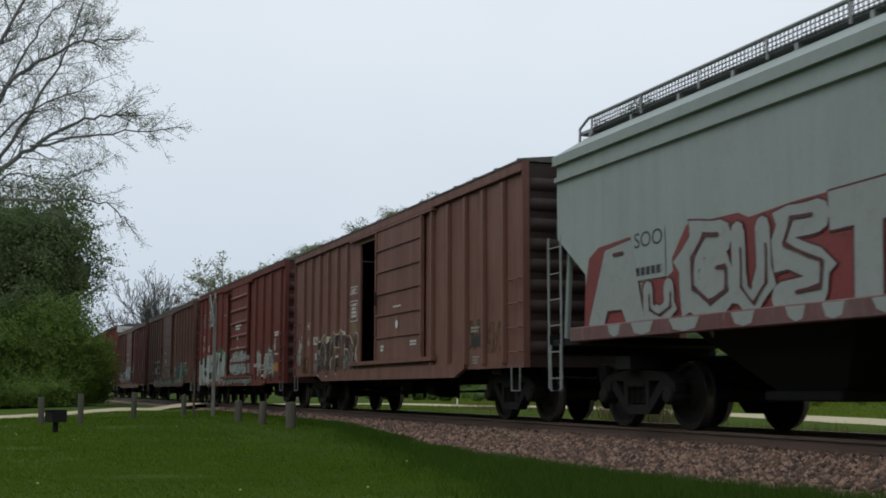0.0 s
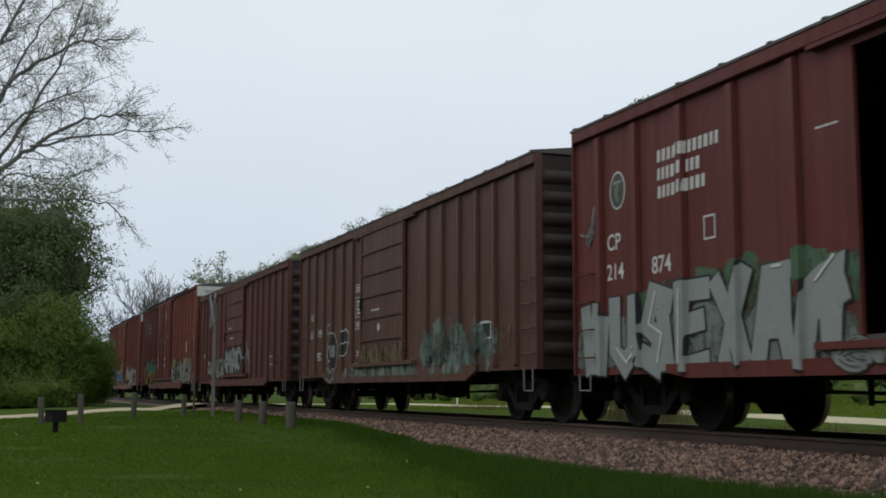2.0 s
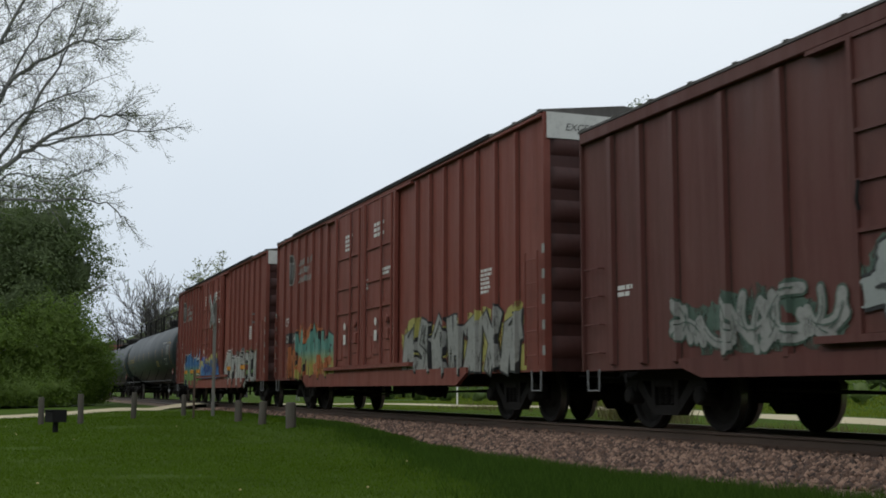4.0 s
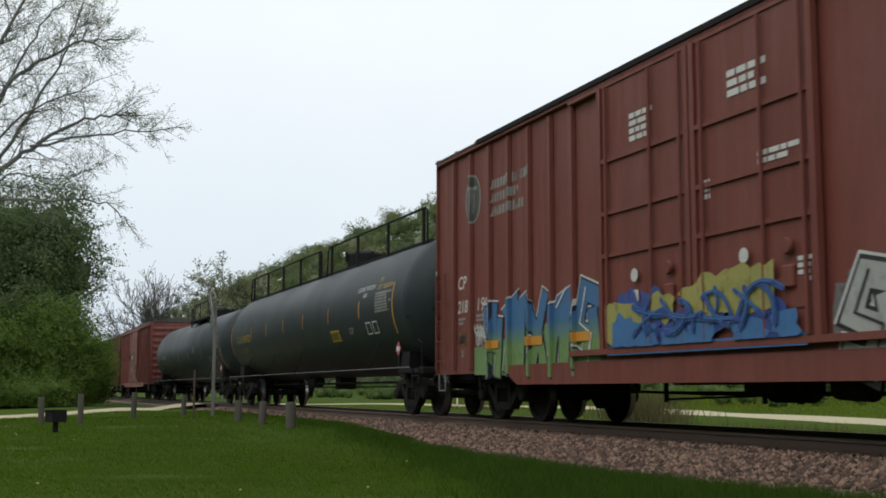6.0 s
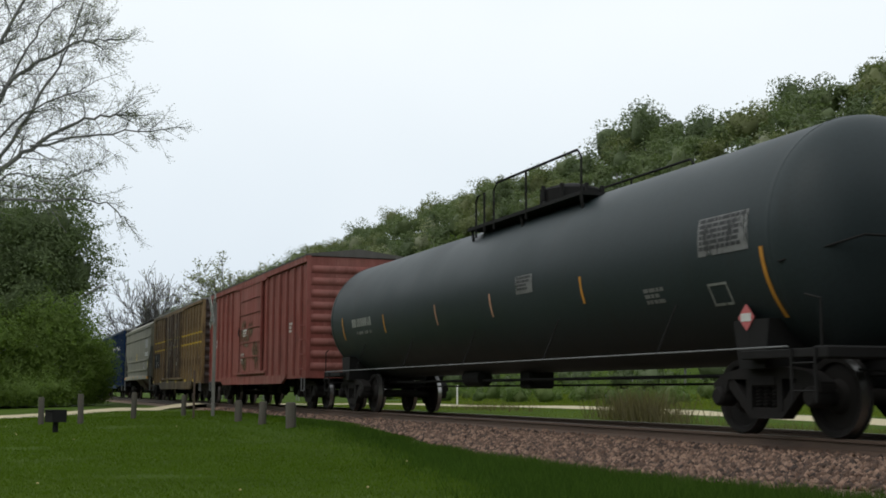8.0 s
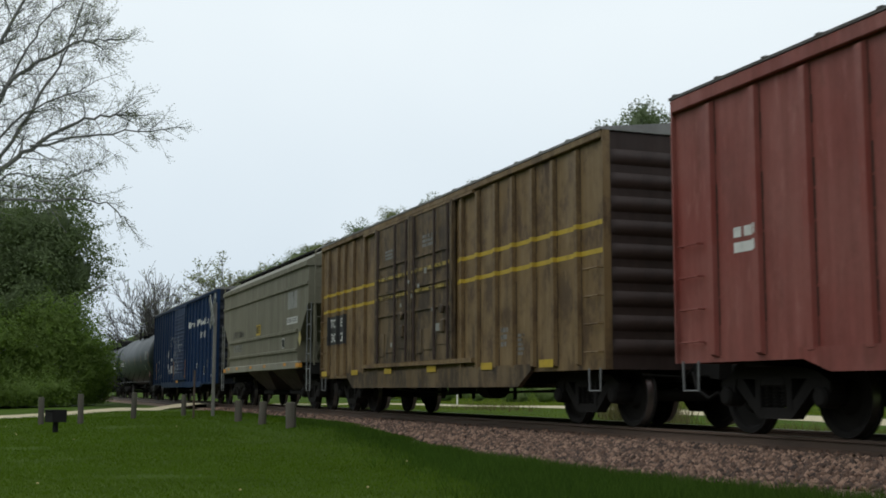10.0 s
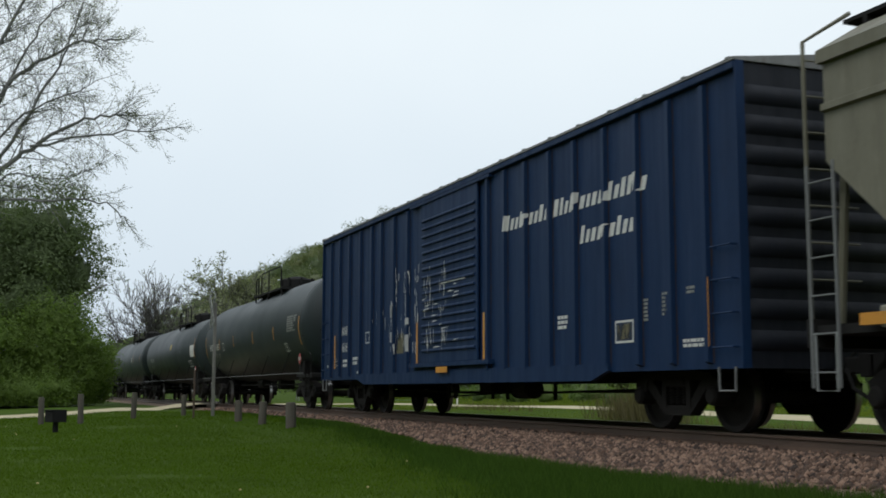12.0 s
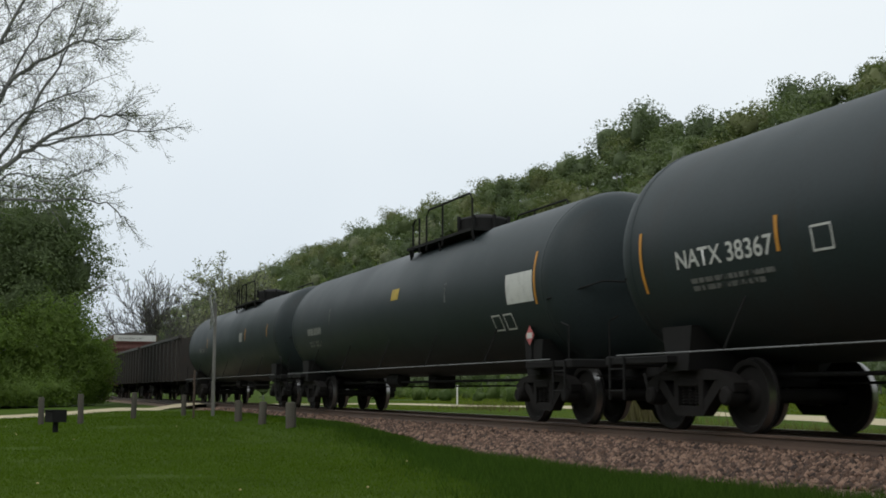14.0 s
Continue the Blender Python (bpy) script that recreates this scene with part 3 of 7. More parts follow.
def underframe(parent, half, tc, z=0.98):
    g = Geo()
    g.box(-half + 0.2, half - 0.2, -0.2, 0.2, z - 0.33, z - 0.02, 0.01)
    for x in (-tc, tc):
        g.box(x - 0.2, x + 0.2, -1.35, 1.35, z - 0.18, z - 0.02, 0.01)
    frame_part = part("underframe", g, M["under"], parent, "grimy steel underframe")
    n = int((2 * tc - 2) / 1.3)
    beam = Geo().box(-0.05, 0.05, -1.3, 1.3, z - 0.14, z - 0.021).mesh("cross_member", M["under"])
    for i in range(n + 1):
        shared("cross_member", beam, frame_part, (-tc + 1.0 + (2 * tc - 2) * i / n, 0, 0))
    g = Geo()
    g.lathe([(-0.5, 0.0), (-0.48, 0.15), (-0.4, 0.2), (0.4, 0.2), (0.48, 0.15), (0.5, 0.0)], 12, "x", -1.2, 0.6, z - 0.42)
    g.lathe([(-0.3, 0.0), (-0.3, 0.14), (0.25, 0.16), (0.3, 0.0)], 12, "x", 1.6, -0.7, z - 0.42)
    g.tube([(-tc + 0.9, -0.45, 0.55), (-1.6, -0.5, z - 0.5), (1.4, -0.5, z - 0.5), (tc - 0.9, -0.45, 0.55)], 0.022, 5)
    g.tube([(-tc + 0.6, 0.3, 0.5), (tc - 0.6, 0.3, 0.5)], 0.018, 5)
    for x in (-2.6, -0.3, 0.4, 2.4):
        g.box(x - 0.02, x + 0.02, -0.56, -0.5, z - 0.62, z - 0.1)
    g.tube([(-2.6, -0.53, z - 0.58), (0.4, -0.53, z - 0.5)], 0.016, 5)
    g.box(-0.45, 0.15, -0.75, -0.35, z - 0.5, z - 0.22, 0.03)
    part("brake_rigging", g, M["under"], parent)


# ---- box cars ----
def rib_mesh(z0, z1, mat, w=0.12, d=0.07):
    """A pressed hat-section side post with steep cheeks, closed ends and dark strips along its feet that paint in
    shade.
    """
    g = Geo()
    a, b = w / 2, w * 0.42
    vs = [(-a, 0, z0), (-b, -d, z0 + 0.03), (b, -d, z0 + 0.03), (a, 0, z0), (-a, 0, z1), (-b, -d, z1 - 0.03), (b, -d, z1 - 0.03), (a, 0, z1)]
    g.add(vs, [(0, 1, 5, 4), (1, 2, 6, 5), (2, 3, 7, 6), (0, 3, 2, 1), (4, 5, 6, 7), (0, 4, 7, 3)])
    slots = [0] * 6
    rng = random.Random(int(z1 * 100))
    for s in (-1, 1):
        n = 9
        for i in range(n):
            za, zb = z0 + (z1 - z0) * i / n, z0 + (z1 - z0) * (i + 1) / n
            q = rng.uniform(0.012, 0.034)
            xs = sorted((s * (a - 0.004), s * (a + q)))
            g.add([(xs[0], -0.0025, za), (xs[1], -0.0025, za + rng.uniform(0, 0.05)), (xs[1], -0.0025, zb), (xs[0], -0.0025, zb)], [(0, 1, 2, 3)])
            slots.append(1)
    return g.mesh("side_post", [mat, M["seam"]], False, slots)


def boxcar(label, mat, L, z0, z1, ribs, door, tc, door_kind="ribbed", gap=0.0, dip=0.0, sill=(0.72, 1.1), roof_step=0.0, endmat=None, topmat=None,
           cut=1.55, side_posts=True, rib_w=0.12, doormat=None, eave=0.17, sillmat=None, roofmat=None):
    """door: its two edges along the car; gap: how far the doorway stands open behind it; sill: the foot and top of the side sill below the door."""
    car = thing("boxcar", label, "boxcar", "cars of the freight train")
    h = L / 2
    ys = 1.465
    d0, d1 = door
    o0, o1 = (d0 - gap, d1) if gap else (d0, d1)
    zt = z1 - eave
    zd = z0 + 0.3
    under = 1.08
    for s in (-1, 1):
        g = Geo()
        y0, y1 = (-ys, -ys + 0.05) if s < 0 else (ys - 0.05, ys)
        if s < 0 and gap:
            for xa, xb, za, zb, nm in ((-h, o0, z0, zt, "side_panel"), (o1, h, z0, zt, "side_panel"), (o0, o1, zt - 0.16, zt, "door_lintel"), (o0, o1, z0, zd - 0.02, "door_sill")):
                part(nm, Geo().box(xa, xb, y0, y1, za, zb), mat, car)
        else:
            g.box(-h, h, y0, y1, z0, zt)
            part("side_panel", g, mat, car)
        g = Geo()
        yo = s * (ys + 0.075)
        g.box(-h, h, min(s * ys, yo), max(s * ys, yo), zt, z1, 0.012)
        part("eave_plate", g, mat, car)
    # side sill with raised ends over the trucks
    g = Geo()
    q = tc - cut
    g.prism([(-q, sill[0]), (q, sill[0]), (q + 0.5, z0 + 0.02), (q + 0.5, z0 + 0.12), (-q - 0.5, z0 + 0.12), (-q - 0.5, z0 + 0.02)], -ys - 0.06, -ys + 0.02)
    g.prism([(-q, sill[0]), (q, sill[0]), (q + 0.5, z0 + 0.02), (q + 0.5, z0 + 0.12), (-q - 0.5, z0 + 0.12), (-q - 0.5, z0 + 0.02)], ys - 0.02, ys + 0.06)
    part("side_sill", g, sillmat or mat, car)
    # ends with pressed corrugations
    for s in (-1, 1):
        g = Geo()
        x = s * h
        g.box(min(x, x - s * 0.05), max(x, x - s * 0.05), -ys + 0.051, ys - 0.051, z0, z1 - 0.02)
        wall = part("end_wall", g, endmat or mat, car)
        n = 7 if topmat else 9
        hz = (z1 - z0 - 0.35) / n * 0.66
        g = Geo()
        prof = [(0, 0), (0.022, 0.1), (0.048, 0.3), (0.056, 0.5), (0.048, 0.7), (0.022, 0.9), (0, 1)]
        for px, pz in prof:
            for yy, f in ((-ys + 0.07, 0.0), (-ys + 0.16, 1.0), (ys - 0.16, 1.0), (ys - 0.07, 0.0)):
                g.v.append((s * px * f, yy, pz * hz))
        g.f += [(4 * a + b, 4 * a + b + 1, 4 * a + b + 5, 4 * a + b + 4) for a in range(len(prof) - 1) for b in range(3)]
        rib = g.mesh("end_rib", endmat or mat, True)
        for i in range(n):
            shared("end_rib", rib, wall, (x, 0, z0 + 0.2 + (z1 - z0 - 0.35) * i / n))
        for sy in (-1, 1):
            g = Geo()
            g.box(min(x, x + s * 0.03), max(x, x + s * 0.03), sy * ys - 0.06, sy * ys + 0.06, z0, z1 - 0.001)
            part("corner_post", g, mat, car)
        if topmat and s > 0:
            g = Geo()
            g.prism([(x + 0.01, z1 - 0.42), (x + 0.06, z1 - 0.42), (x + 0.06, z1 + 0.0), (x + 0.01, z1 + 0.0)], -ys, ys)
            part("end_fascia", g, topmat, car, "white band across the top of the end")
            t = lettering("EXCESS HEIGHT CAR", 0.0, 0.0, 0.11, M["blackp"], car, y=0.0, width=1.6, slant=0.2)
            t.rotation_euler, t.location = (0, 0, math.pi / 2), (x + 0.066, -1.15, z1 - 0.28)
    # roof
    g = Geo()
    yr = ys + 0.085
    rise = 0.21
    xa = h - roof_step
    g.along([(-yr, z1), (yr, z1), (yr, z1 + 0.035), (0, z1 + rise), (-yr, z1 + 0.035)], -h - 0.03, h + 0.03)
    roof = part("roof", g, roofmat or M["roof"], car, "grey galvanised sheet roof")
    n = int(L / 0.95)
    g = Geo()
    g.along([(-yr - 0.006, z1 + 0.03), (yr + 0.006, z1 + 0.03), (yr + 0.006, z1 + 0.055), (0, z1 + rise + 0.035), (-yr - 0.006, z1 + 0.055)], -0.035, 0.035)
    seam = g.mesh("roof_seam", roofmat or M["roof"])
    for i in range(n + 1):
        shared("roof_seam", seam, roof, (-h + 0.1 + (L - 0.2) * i / n, 0, 0))
    if roof_step:
        g = Geo()
        g.box(-xa, xa, -ys - 0.1, -ys + 0.02, z1 - 0.01, z1 + 0.07)
        part("roof_rail", g, M["under"], car)
    # floor
    g = Geo()
    g.box(-h + 0.05, h - 0.05, -ys + 0.052, ys - 0.052, 1.0, under)
    part("floor", g, M["dark"], car, "dark plank floor")
    # posts
    me = rib_mesh(z0 + 0.06, zt - 0.02, mat, rib_w)
    far = rib_mesh(z0 + 0.06, zt - 0.02, mat, rib_w)
    for x in ribs:
        shared("side_post", me, car, (x, -ys, 0))
        r = shared("side_post", far, car, (-x, ys, 0))
        r.rotation_euler = (0, 0, math.pi)
    doors(car, doormat or mat, door_kind, d0, d1, zd, zt, ys)
    # door tracks
    g = Geo()
    g.box(o0 - (d1 - d0) * 0.2, d1 + (d1 - d0) * 0.2, -ys - 0.12, -ys - 0.001, zd - 0.1, zd - 0.02)
    part("door_track", g, mat, car)
    g = Geo().box(o0 - (d1 - d0) * 0.2, d1 + (d1 - d0) * 0.2, -ys - 0.1, -ys - 0.001, zt - 0.06, zt - 0.01)
    part("door_track", g, mat, car)
    # ladders and steps at the corners
    if side_posts:
        for s in (-1, 1):
            if topmat:
                ladder(car, s * (h - 0.58), s * (h - 0.12), z0 + 0.1, z0 + 1.9, -ys - 0.11, 0.38, mat)
                for k in range(5):
                    panel(s * h - 0.05, s * h + 0.05, z0 + 0.25 + 0.4 * k, z0 + 0.4 + 0.4 * k, M["greysp"], car, y=-ys - 0.064, name="reflector")
            else:
                for k in range(4):
                    zz = z0 + 0.25 + 0.4 * k
                    g = Geo().tube([(s * (h - 0.55), -ys, zz), (s * (h - 0.55), -ys - 0.085, zz), (s * (h - 0.12), -ys - 0.085, zz), (s * (h - 0.12), -ys, zz)], 0.012, 5)
                    part("grab_iron", g, mat, car)
            stirrup(car, s * (h - 0.3), -ys - 0.05, M["railgrey"], z0 + 0.02)
            ladder(car, s * (h - 0.5), s * (h - 0.12), z0 - 0.02, z0 + 1.5, ys + 0.11, 0.38, mat)
    underframe(car, h, tc)
    couplers(car, h)
    for x in (-tc, tc):
        truck(car, x)
    return car, Side(ys, ribs, rib_w, 0.07, (d0, d1), (o0, d0) if gap else None)


def doors(car, mat, kind, d0, d1, zd, zt, ys):
    y = -ys - 0.03
    if kind == "none":
        return
    if kind == "ribbed" or kind == "youngstown":
        g = Geo()
        g.box(d0, d1, y - 0.045, y, zd - 0.02, zt - 0.03, 0.008)
        d = part("door", g, mat, car, "sliding steel door")
        n = 6
        for i in range(1, n + (kind == "youngstown")):
            g = Geo()
            z = zd + (zt - zd) * i / (n + (kind == "youngstown"))
            if kind == "ribbed":
                g.prism([(d0 + 0.06, z - 0.03), (d1 - 0.06, z - 0.03), (d1 - 0.06, z + 0.012), (d0 + 0.06, z + 0.012)], y - 0.075, y - 0.045)
            else:
                g.along([(y - 0.045, z - 0.07), (y - 0.1, z - 0.015), (y - 0.1, z + 0.015), (y - 0.045, z + 0.07)], d0 + 0.08, d1 - 0.08)
            part("door_rib", g, mat, d)
        for xa in (d0, d1 - 0.07):
            part("door_stile", Geo().box(xa, xa + 0.07, y - 0.08, y - 0.046, zd - 0.02, zt - 0.03), mat, d)
        g = Geo()
        g.tube([(d0 + 0.12, y - 0.09, zd + 1.2), (d0 + 0.12, y - 0.12, zd + 1.3), (d0 + 0.12, y - 0.09, zd + 1.5)], 0.02, 5)
        part("handle", g, M["under"], d)
    elif kind == "louvred":
        g = Geo()
        g.box(d0, d1, y - 0.04, y, zd - 0.02, zt - 0.03, 0.008)
        d = part("door", g, mat, car, "ribbed blue sliding door with scraped paint")
        n = 17
        for i in range(n):
            z = zd + 0.22 + (zt - zd - 0.62) * i / (n - 1)
            g = Geo()
            g.along([(y - 0.04, z - 0.03), (y - 0.075, z - 0.02), (y - 0.075, z), (y - 0.04, z + 0.03)], d0 + 0.1, d1 - 0.1)
            part("door_rib", g, mat, d)
    elif kind == "plug":
        mid = d0 + (d1 - d0) * 0.5
        for a, b in ((d0, mid - 0.02), (mid + 0.02, d1)):
            g = Geo()
            g.box(a, b, y - 0.05, y, zd - 0.02, zt - 0.03, 0.01)
            d = part("door", g, mat, car, "plug door with lock rods")
            for z in (zd + (zt - zd) * 0.34, zd + (zt - zd) * 0.5, zd + (zt - zd) * 0.7):
                g = Geo()
                g.box(a + 0.08, b - 0.08, y - 0.085, y - 0.05, z - 0.03, z + 0.03)
                part("door_rib", g, mat, d)
            rod = Geo().tube([(0, y - 0.095, zd), (0, y - 0.095, zt - 0.08)], 0.028, 6).mesh("lock_rod", mat if mat is M["cpred"] else M["rod"])
            for x in (a + 0.25, (a + b) / 2 + 0.25, b - 0.2):
                shared("lock_rod", rod, d, (x, 0, 0))
            stile = Geo().box(-0.05, 0.05, y - 0.09, y - 0.05, zd - 0.02, zt - 0.03).mesh("door_stile", mat)
            for x in (a + 0.05, b - 0.05):
                shared("door_stile", stile, d, (x, 0, 0))
            for x in (a + 0.1, a + 0.75, b - 0.8):
                g = Geo().box(x, x + 0.55, y - 0.066, y - 0.05, zd + 0.12 + 0.1 * (x - a), zd + 0.62, 0.012)
                part("door_plate", g, mat, d)
            g = Geo()
            c = b - 0.5
            g.lathe([(-0.03, 0.0), (-0.03, 0.08), (0.0, 0.095), (0.02, 0.08)], 14, "y", c, y - 0.1, zd + 0.95)
            g.box(c - 0.1, c + 0.1, y - 0.11, y - 0.05, zd + 0.5, zd + 0.75, 0.02)
            part("lock_gear", g, mat, d)


# ---- tank cars ----
def tankcar(label, half, tc, zc=2.38, R=1.52, walkway=False, plat=(1.0, 1.9), stripes=(), mid=0.0):
    """half: to the tip of the heads."""
    car = thing("tank_car", label, "tank car", "cars of the freight train")
    hd = R * 0.5
    plat = (plat[0] - mid, plat[1] - mid)
    c = half - hd
    prof = [(-half, 0.001)]  # one smooth shell
    for i in range(1, 13):
        a = math.pi / 2 * i / 12
        prof.append((-c - hd * math.cos(a), R * math.sin(a) ** 0.9))
    for i in range(12, 0, -1):
        a = math.pi / 2 * i / 12
        prof.append((c + hd * math.cos(a), R * math.sin(a) ** 0.9))
    prof.append((half, 0.001))
    g = Geo().lathe(prof, 72, "x", 0, 0, zc)
    part("tank", g, M["black"], car, "glossy black steel tank", True)
    wrap = lambda z: -math.sqrt(max(0.01, R * R - (z - zc) ** 2)) - 0.009
    # jacket bands near the heads
    for s in (-1, 1):
        g = Geo().lathe([(s * (c - 0.1), R), (s * (c - 0.09), R + 0.008), (s * (c - 0.02), R + 0.008), (s * (c - 0.01), R)], 64, "x", 0, 0, zc)
        part("jacket_band", g, M["black"], car, "", True)
    # bolsters, stub sills, saddles
    for s in (-1, 1):
        g = Geo()
        x = s * tc
        g.prism([(x - 0.25, 0.78), (x + 0.25, 0.78), (x + 0.35, 1.35), (x - 0.35, 1.35)], -1.25, 1.25)
        g.box(min(x - s * 1.0, s * half), max(x - s * 1.0, s * half), -0.2, 0.2, 0.68, 1.02, 0.02)
        g.box(s * half - 0.12, s * half + 0.12, -1.4, 1.4, 0.86, 1.0, 0.02)
        g.box(min(x, s * half), max(x, s * half), -1.4, -1.22, 0.88, 0.98, 0.01)
        g.box(min(x, s * half), max(x, s * half), 1.22, 1.4, 0.88, 0.98, 0.01)
        part("stub_sill", g, M["under"], car, "black stub sill and bolster")
        ladder(car, s * (half - 0.45), s * (half - 0.05), 0.4, 0.98, -1.42, 0.3, M["under"], "end_step")
        g = Geo()
        e = s * (half + 0.02)
        g.tube([(e, -1.38, 0.98), (e, -1.38, 1.5), (e - s * 0.25, -1.38, 1.56)], 0.014, 6)
        g.tube([(s * (c + 0.1), -R * 0.98, zc - 0.35), (s * (half + 0.06), -0.8, zc - 0.1), (s * (half + 0.08), 0.8, zc - 0.1), (s * (c + 0.1), R * 0.98, zc - 0.35)], 0.016, 6)
        part("end_railing", g, M["under"], car)
    g = Geo()
    g.tube([(-half + 0.4, -1.5, 1.0), (half - 0.4, -1.5, 1.0)], 0.011, 6)
    g.tube([(-half + 0.4, 1.5, 1.0), (half - 0.4, 1.5, 1.0)], 0.022, 6)
    part("side_handrail", g, M["railgrey"], car, "thin steel rail along the foot of the tank")
    for s in (-1, 1):
        br = Geo().tube([(0, s * 1.5, 1.0), (0.22, s * 1.33, 1.62)], 0.014, 5).mesh("rail_bracket", M["under"])
        for i in range(5):
            shared("rail_bracket", br, car, (-tc + 2 * tc * (i + 0.5) / 5, 0, 0))
    g = Geo()
    g.tube([(-tc + 0.9, -0.35, 0.72), (tc - 0.9, -0.35, 0.72)], 0.03, 6)
    g.tube([(-tc + 0.9, 0.25, 0.62), (tc - 0.9, 0.25, 0.62)], 0.02, 6)
    g.lathe([(-0.45, 0.0), (-0.42, 0.17), (0.42, 0.17), (0.45, 0.0)], 12, "x", -2.2, -0.3, 0.78)
    g.box(-0.25, 0.25, -0.25, 0.25, 0.56, 0.95, 0.04)
    part("brake_rigging", g, M["under"], car)
    top = zc + R
    # top fittings
    p0, p1 = plat
    m = (p0 + p1) / 2
    g = Geo()
    g.lathe([(top - 0.1, 0.52), (top + 0.3, 0.52), (top + 0.34, 0.48), (top + 0.42, 0.2), (top + 0.43, 0.001)], 24, "z", m, 0, 0)
    dome = part("dome", g, M["under"], car, "black bolted manway housing", True)
    bolt = Geo().lathe([(top + 0.1, 0.04), (top + 0.36, 0.04), (top + 0.37, 0.001)], 6, "z").mesh("bolt", M["under"])
    for i in range(8):
        a = 2 * math.pi * i / 8
        shared("bolt", bolt, dome, (m + 0.56 * math.cos(a), 0.56 * math.sin(a), 0))
    if walkway:
        g = Geo()
        g.box(-c - 0.2, c - 0.35, -0.78, -0.35, top - 0.2, top - 0.14)
        n = 13
        for i in range(n):
            x = -c + 0.5 + (2 * c - 1.0) * i / (n - 1)
            g.box(x - 0.03, x + 0.03, -0.78, -0.35, top - 0.33, top - 0.2)
        part("running_board", g, M["under"], car, "black grating walkway along the tank top")
        spans = ((-c - 0.05, p0 - 0.7), (p0 + 0.0, c - 0.5))
        for a, b in spans:
            g = Geo()
            zr = top + 0.58
            g.tube([(a - 0.12, -0.8, top - 0.3), (a, -0.8, zr - 0.1), (a + 0.1, -0.8, zr), (b - 0.1, -0.8, zr), (b, -0.8, zr - 0.1), (b, -0.8, top - 0.2)], 0.024, 6)
            n = max(2, int((b - a) / 2.2))
            for i in range(n + 1):
                x = a + 0.3 + (b - a - 0.6) * i / n
                g.box(x - 0.035, x + 0.035, -0.81, -0.75, top - 0.3, zr)
            part("handrail", g, M["under"], car, "black handrail beside the walkway")
    else:
        g = Geo()
        for s in (-1, 1):
            g.box(p0 - 0.9, p1 + 0.9, min(s * 0.62, s * 1.05), max(s * 0.62, s * 1.05), top - 0.18, top - 0.12)
            for x in (p0 - 0.8, m, p1 + 0.8):
                g.tube([(x, s * 1.0, top - 0.15), (x, s * 0.95, top - 0.5)], 0.03, 5)
        part("platform", g, M["under"], car, "black grating platform by the manway")
        for s in (-1, 1):
            g = Geo()
            zr = top + 0.55
            y = s * 1.04
            g.tube([(p0 + 0.35, y, top - 0.3), (p0 + 0.35, y, zr - 0.12), (p0 + 0.5, y, zr), (p1 + 0.78, y, zr), (p1 + 0.9, y, zr - 0.12), (p1 + 0.9, y, top - 0.3)], 0.022, 6)
            g.tube([(m + 0.3, y, top - 0.3), (m + 0.3, y, zr)], 0.022, 6)
            g.tube([(p0 - 0.5, y, top - 0.35), (p0 - 0.5, y, zr - 0.2), (p0 - 0.4, y, zr - 0.12), (p0 - 0.1, y, zr - 0.1), (p0 - 0.1, y, top - 0.3)], 0.022, 6)
            part("handrail", g, M["under"], car, "black pipe handrail round the manway platform")
            if s > 0:
                g = Geo()
                for x in (p0 - 0.95, p0 - 0.55):
                    g.tube([(x, s * (R + 0.06), 1.0), (x, s * (R + 0.09), zc), (x, s * (R * 0.8), zc + R * 0.75), (x, s * 1.03, top - 0.1), (x, s * 1.03, top + 0.55)], 0.013, 5)
                z = 1.2
                while z < zc + 0.9:
                    yy = s * (R + 0.09)
                    if z > zc:
                        yy = s * (math.sqrt(max(0.1, R * R - (z - zc) ** 2)) + 0.1)
                    g.tube([(p0 - 0.95, yy, z), (p0 - 0.55, yy, z)], 0.008, 5)
                    z += 0.38
                part("ladder", g, M["under"], car, "black side ladder")
    couplers(car, half + 0.05)
    for x in (-tc, tc):
        truck(car, x)
    for piece in car.children:
        piece.location.x += mid
    for x, za, zb, *worn in stripes:
        panel(x - 0.032, x + 0.032, za, zb, M[worn[0]] if worn else M["orange"], car, wrap=wrap, name="reflective_strip")
    return car, wrap


def placard(car, x, z, wrap, r=0.16):
    """A diamond plate on a small holder, clear of the curve of the tank."""
    y = wrap(z + r) - 0.02
    g = Geo().prism([(x - r, z), (x, z - r), (x + r, z), (x, z + r)], y, y + 0.008)
    p = part("placard", g, M["pink"], car, "red and white diamond placard")
    g = Geo().box(x - r * 0.62, x + r * 0.62, y - 0.006, y - 0.003, z - r * 0.3, z + r * 0.3)
    part("placard_band", g, M["white"], p)
    g = Geo().box(x - 0.04, x + 0.04, y + 0.012, y + 0.04, z - r - 0.25, z + r * 0.8)
    part("placard_holder", g, M["under"], p)


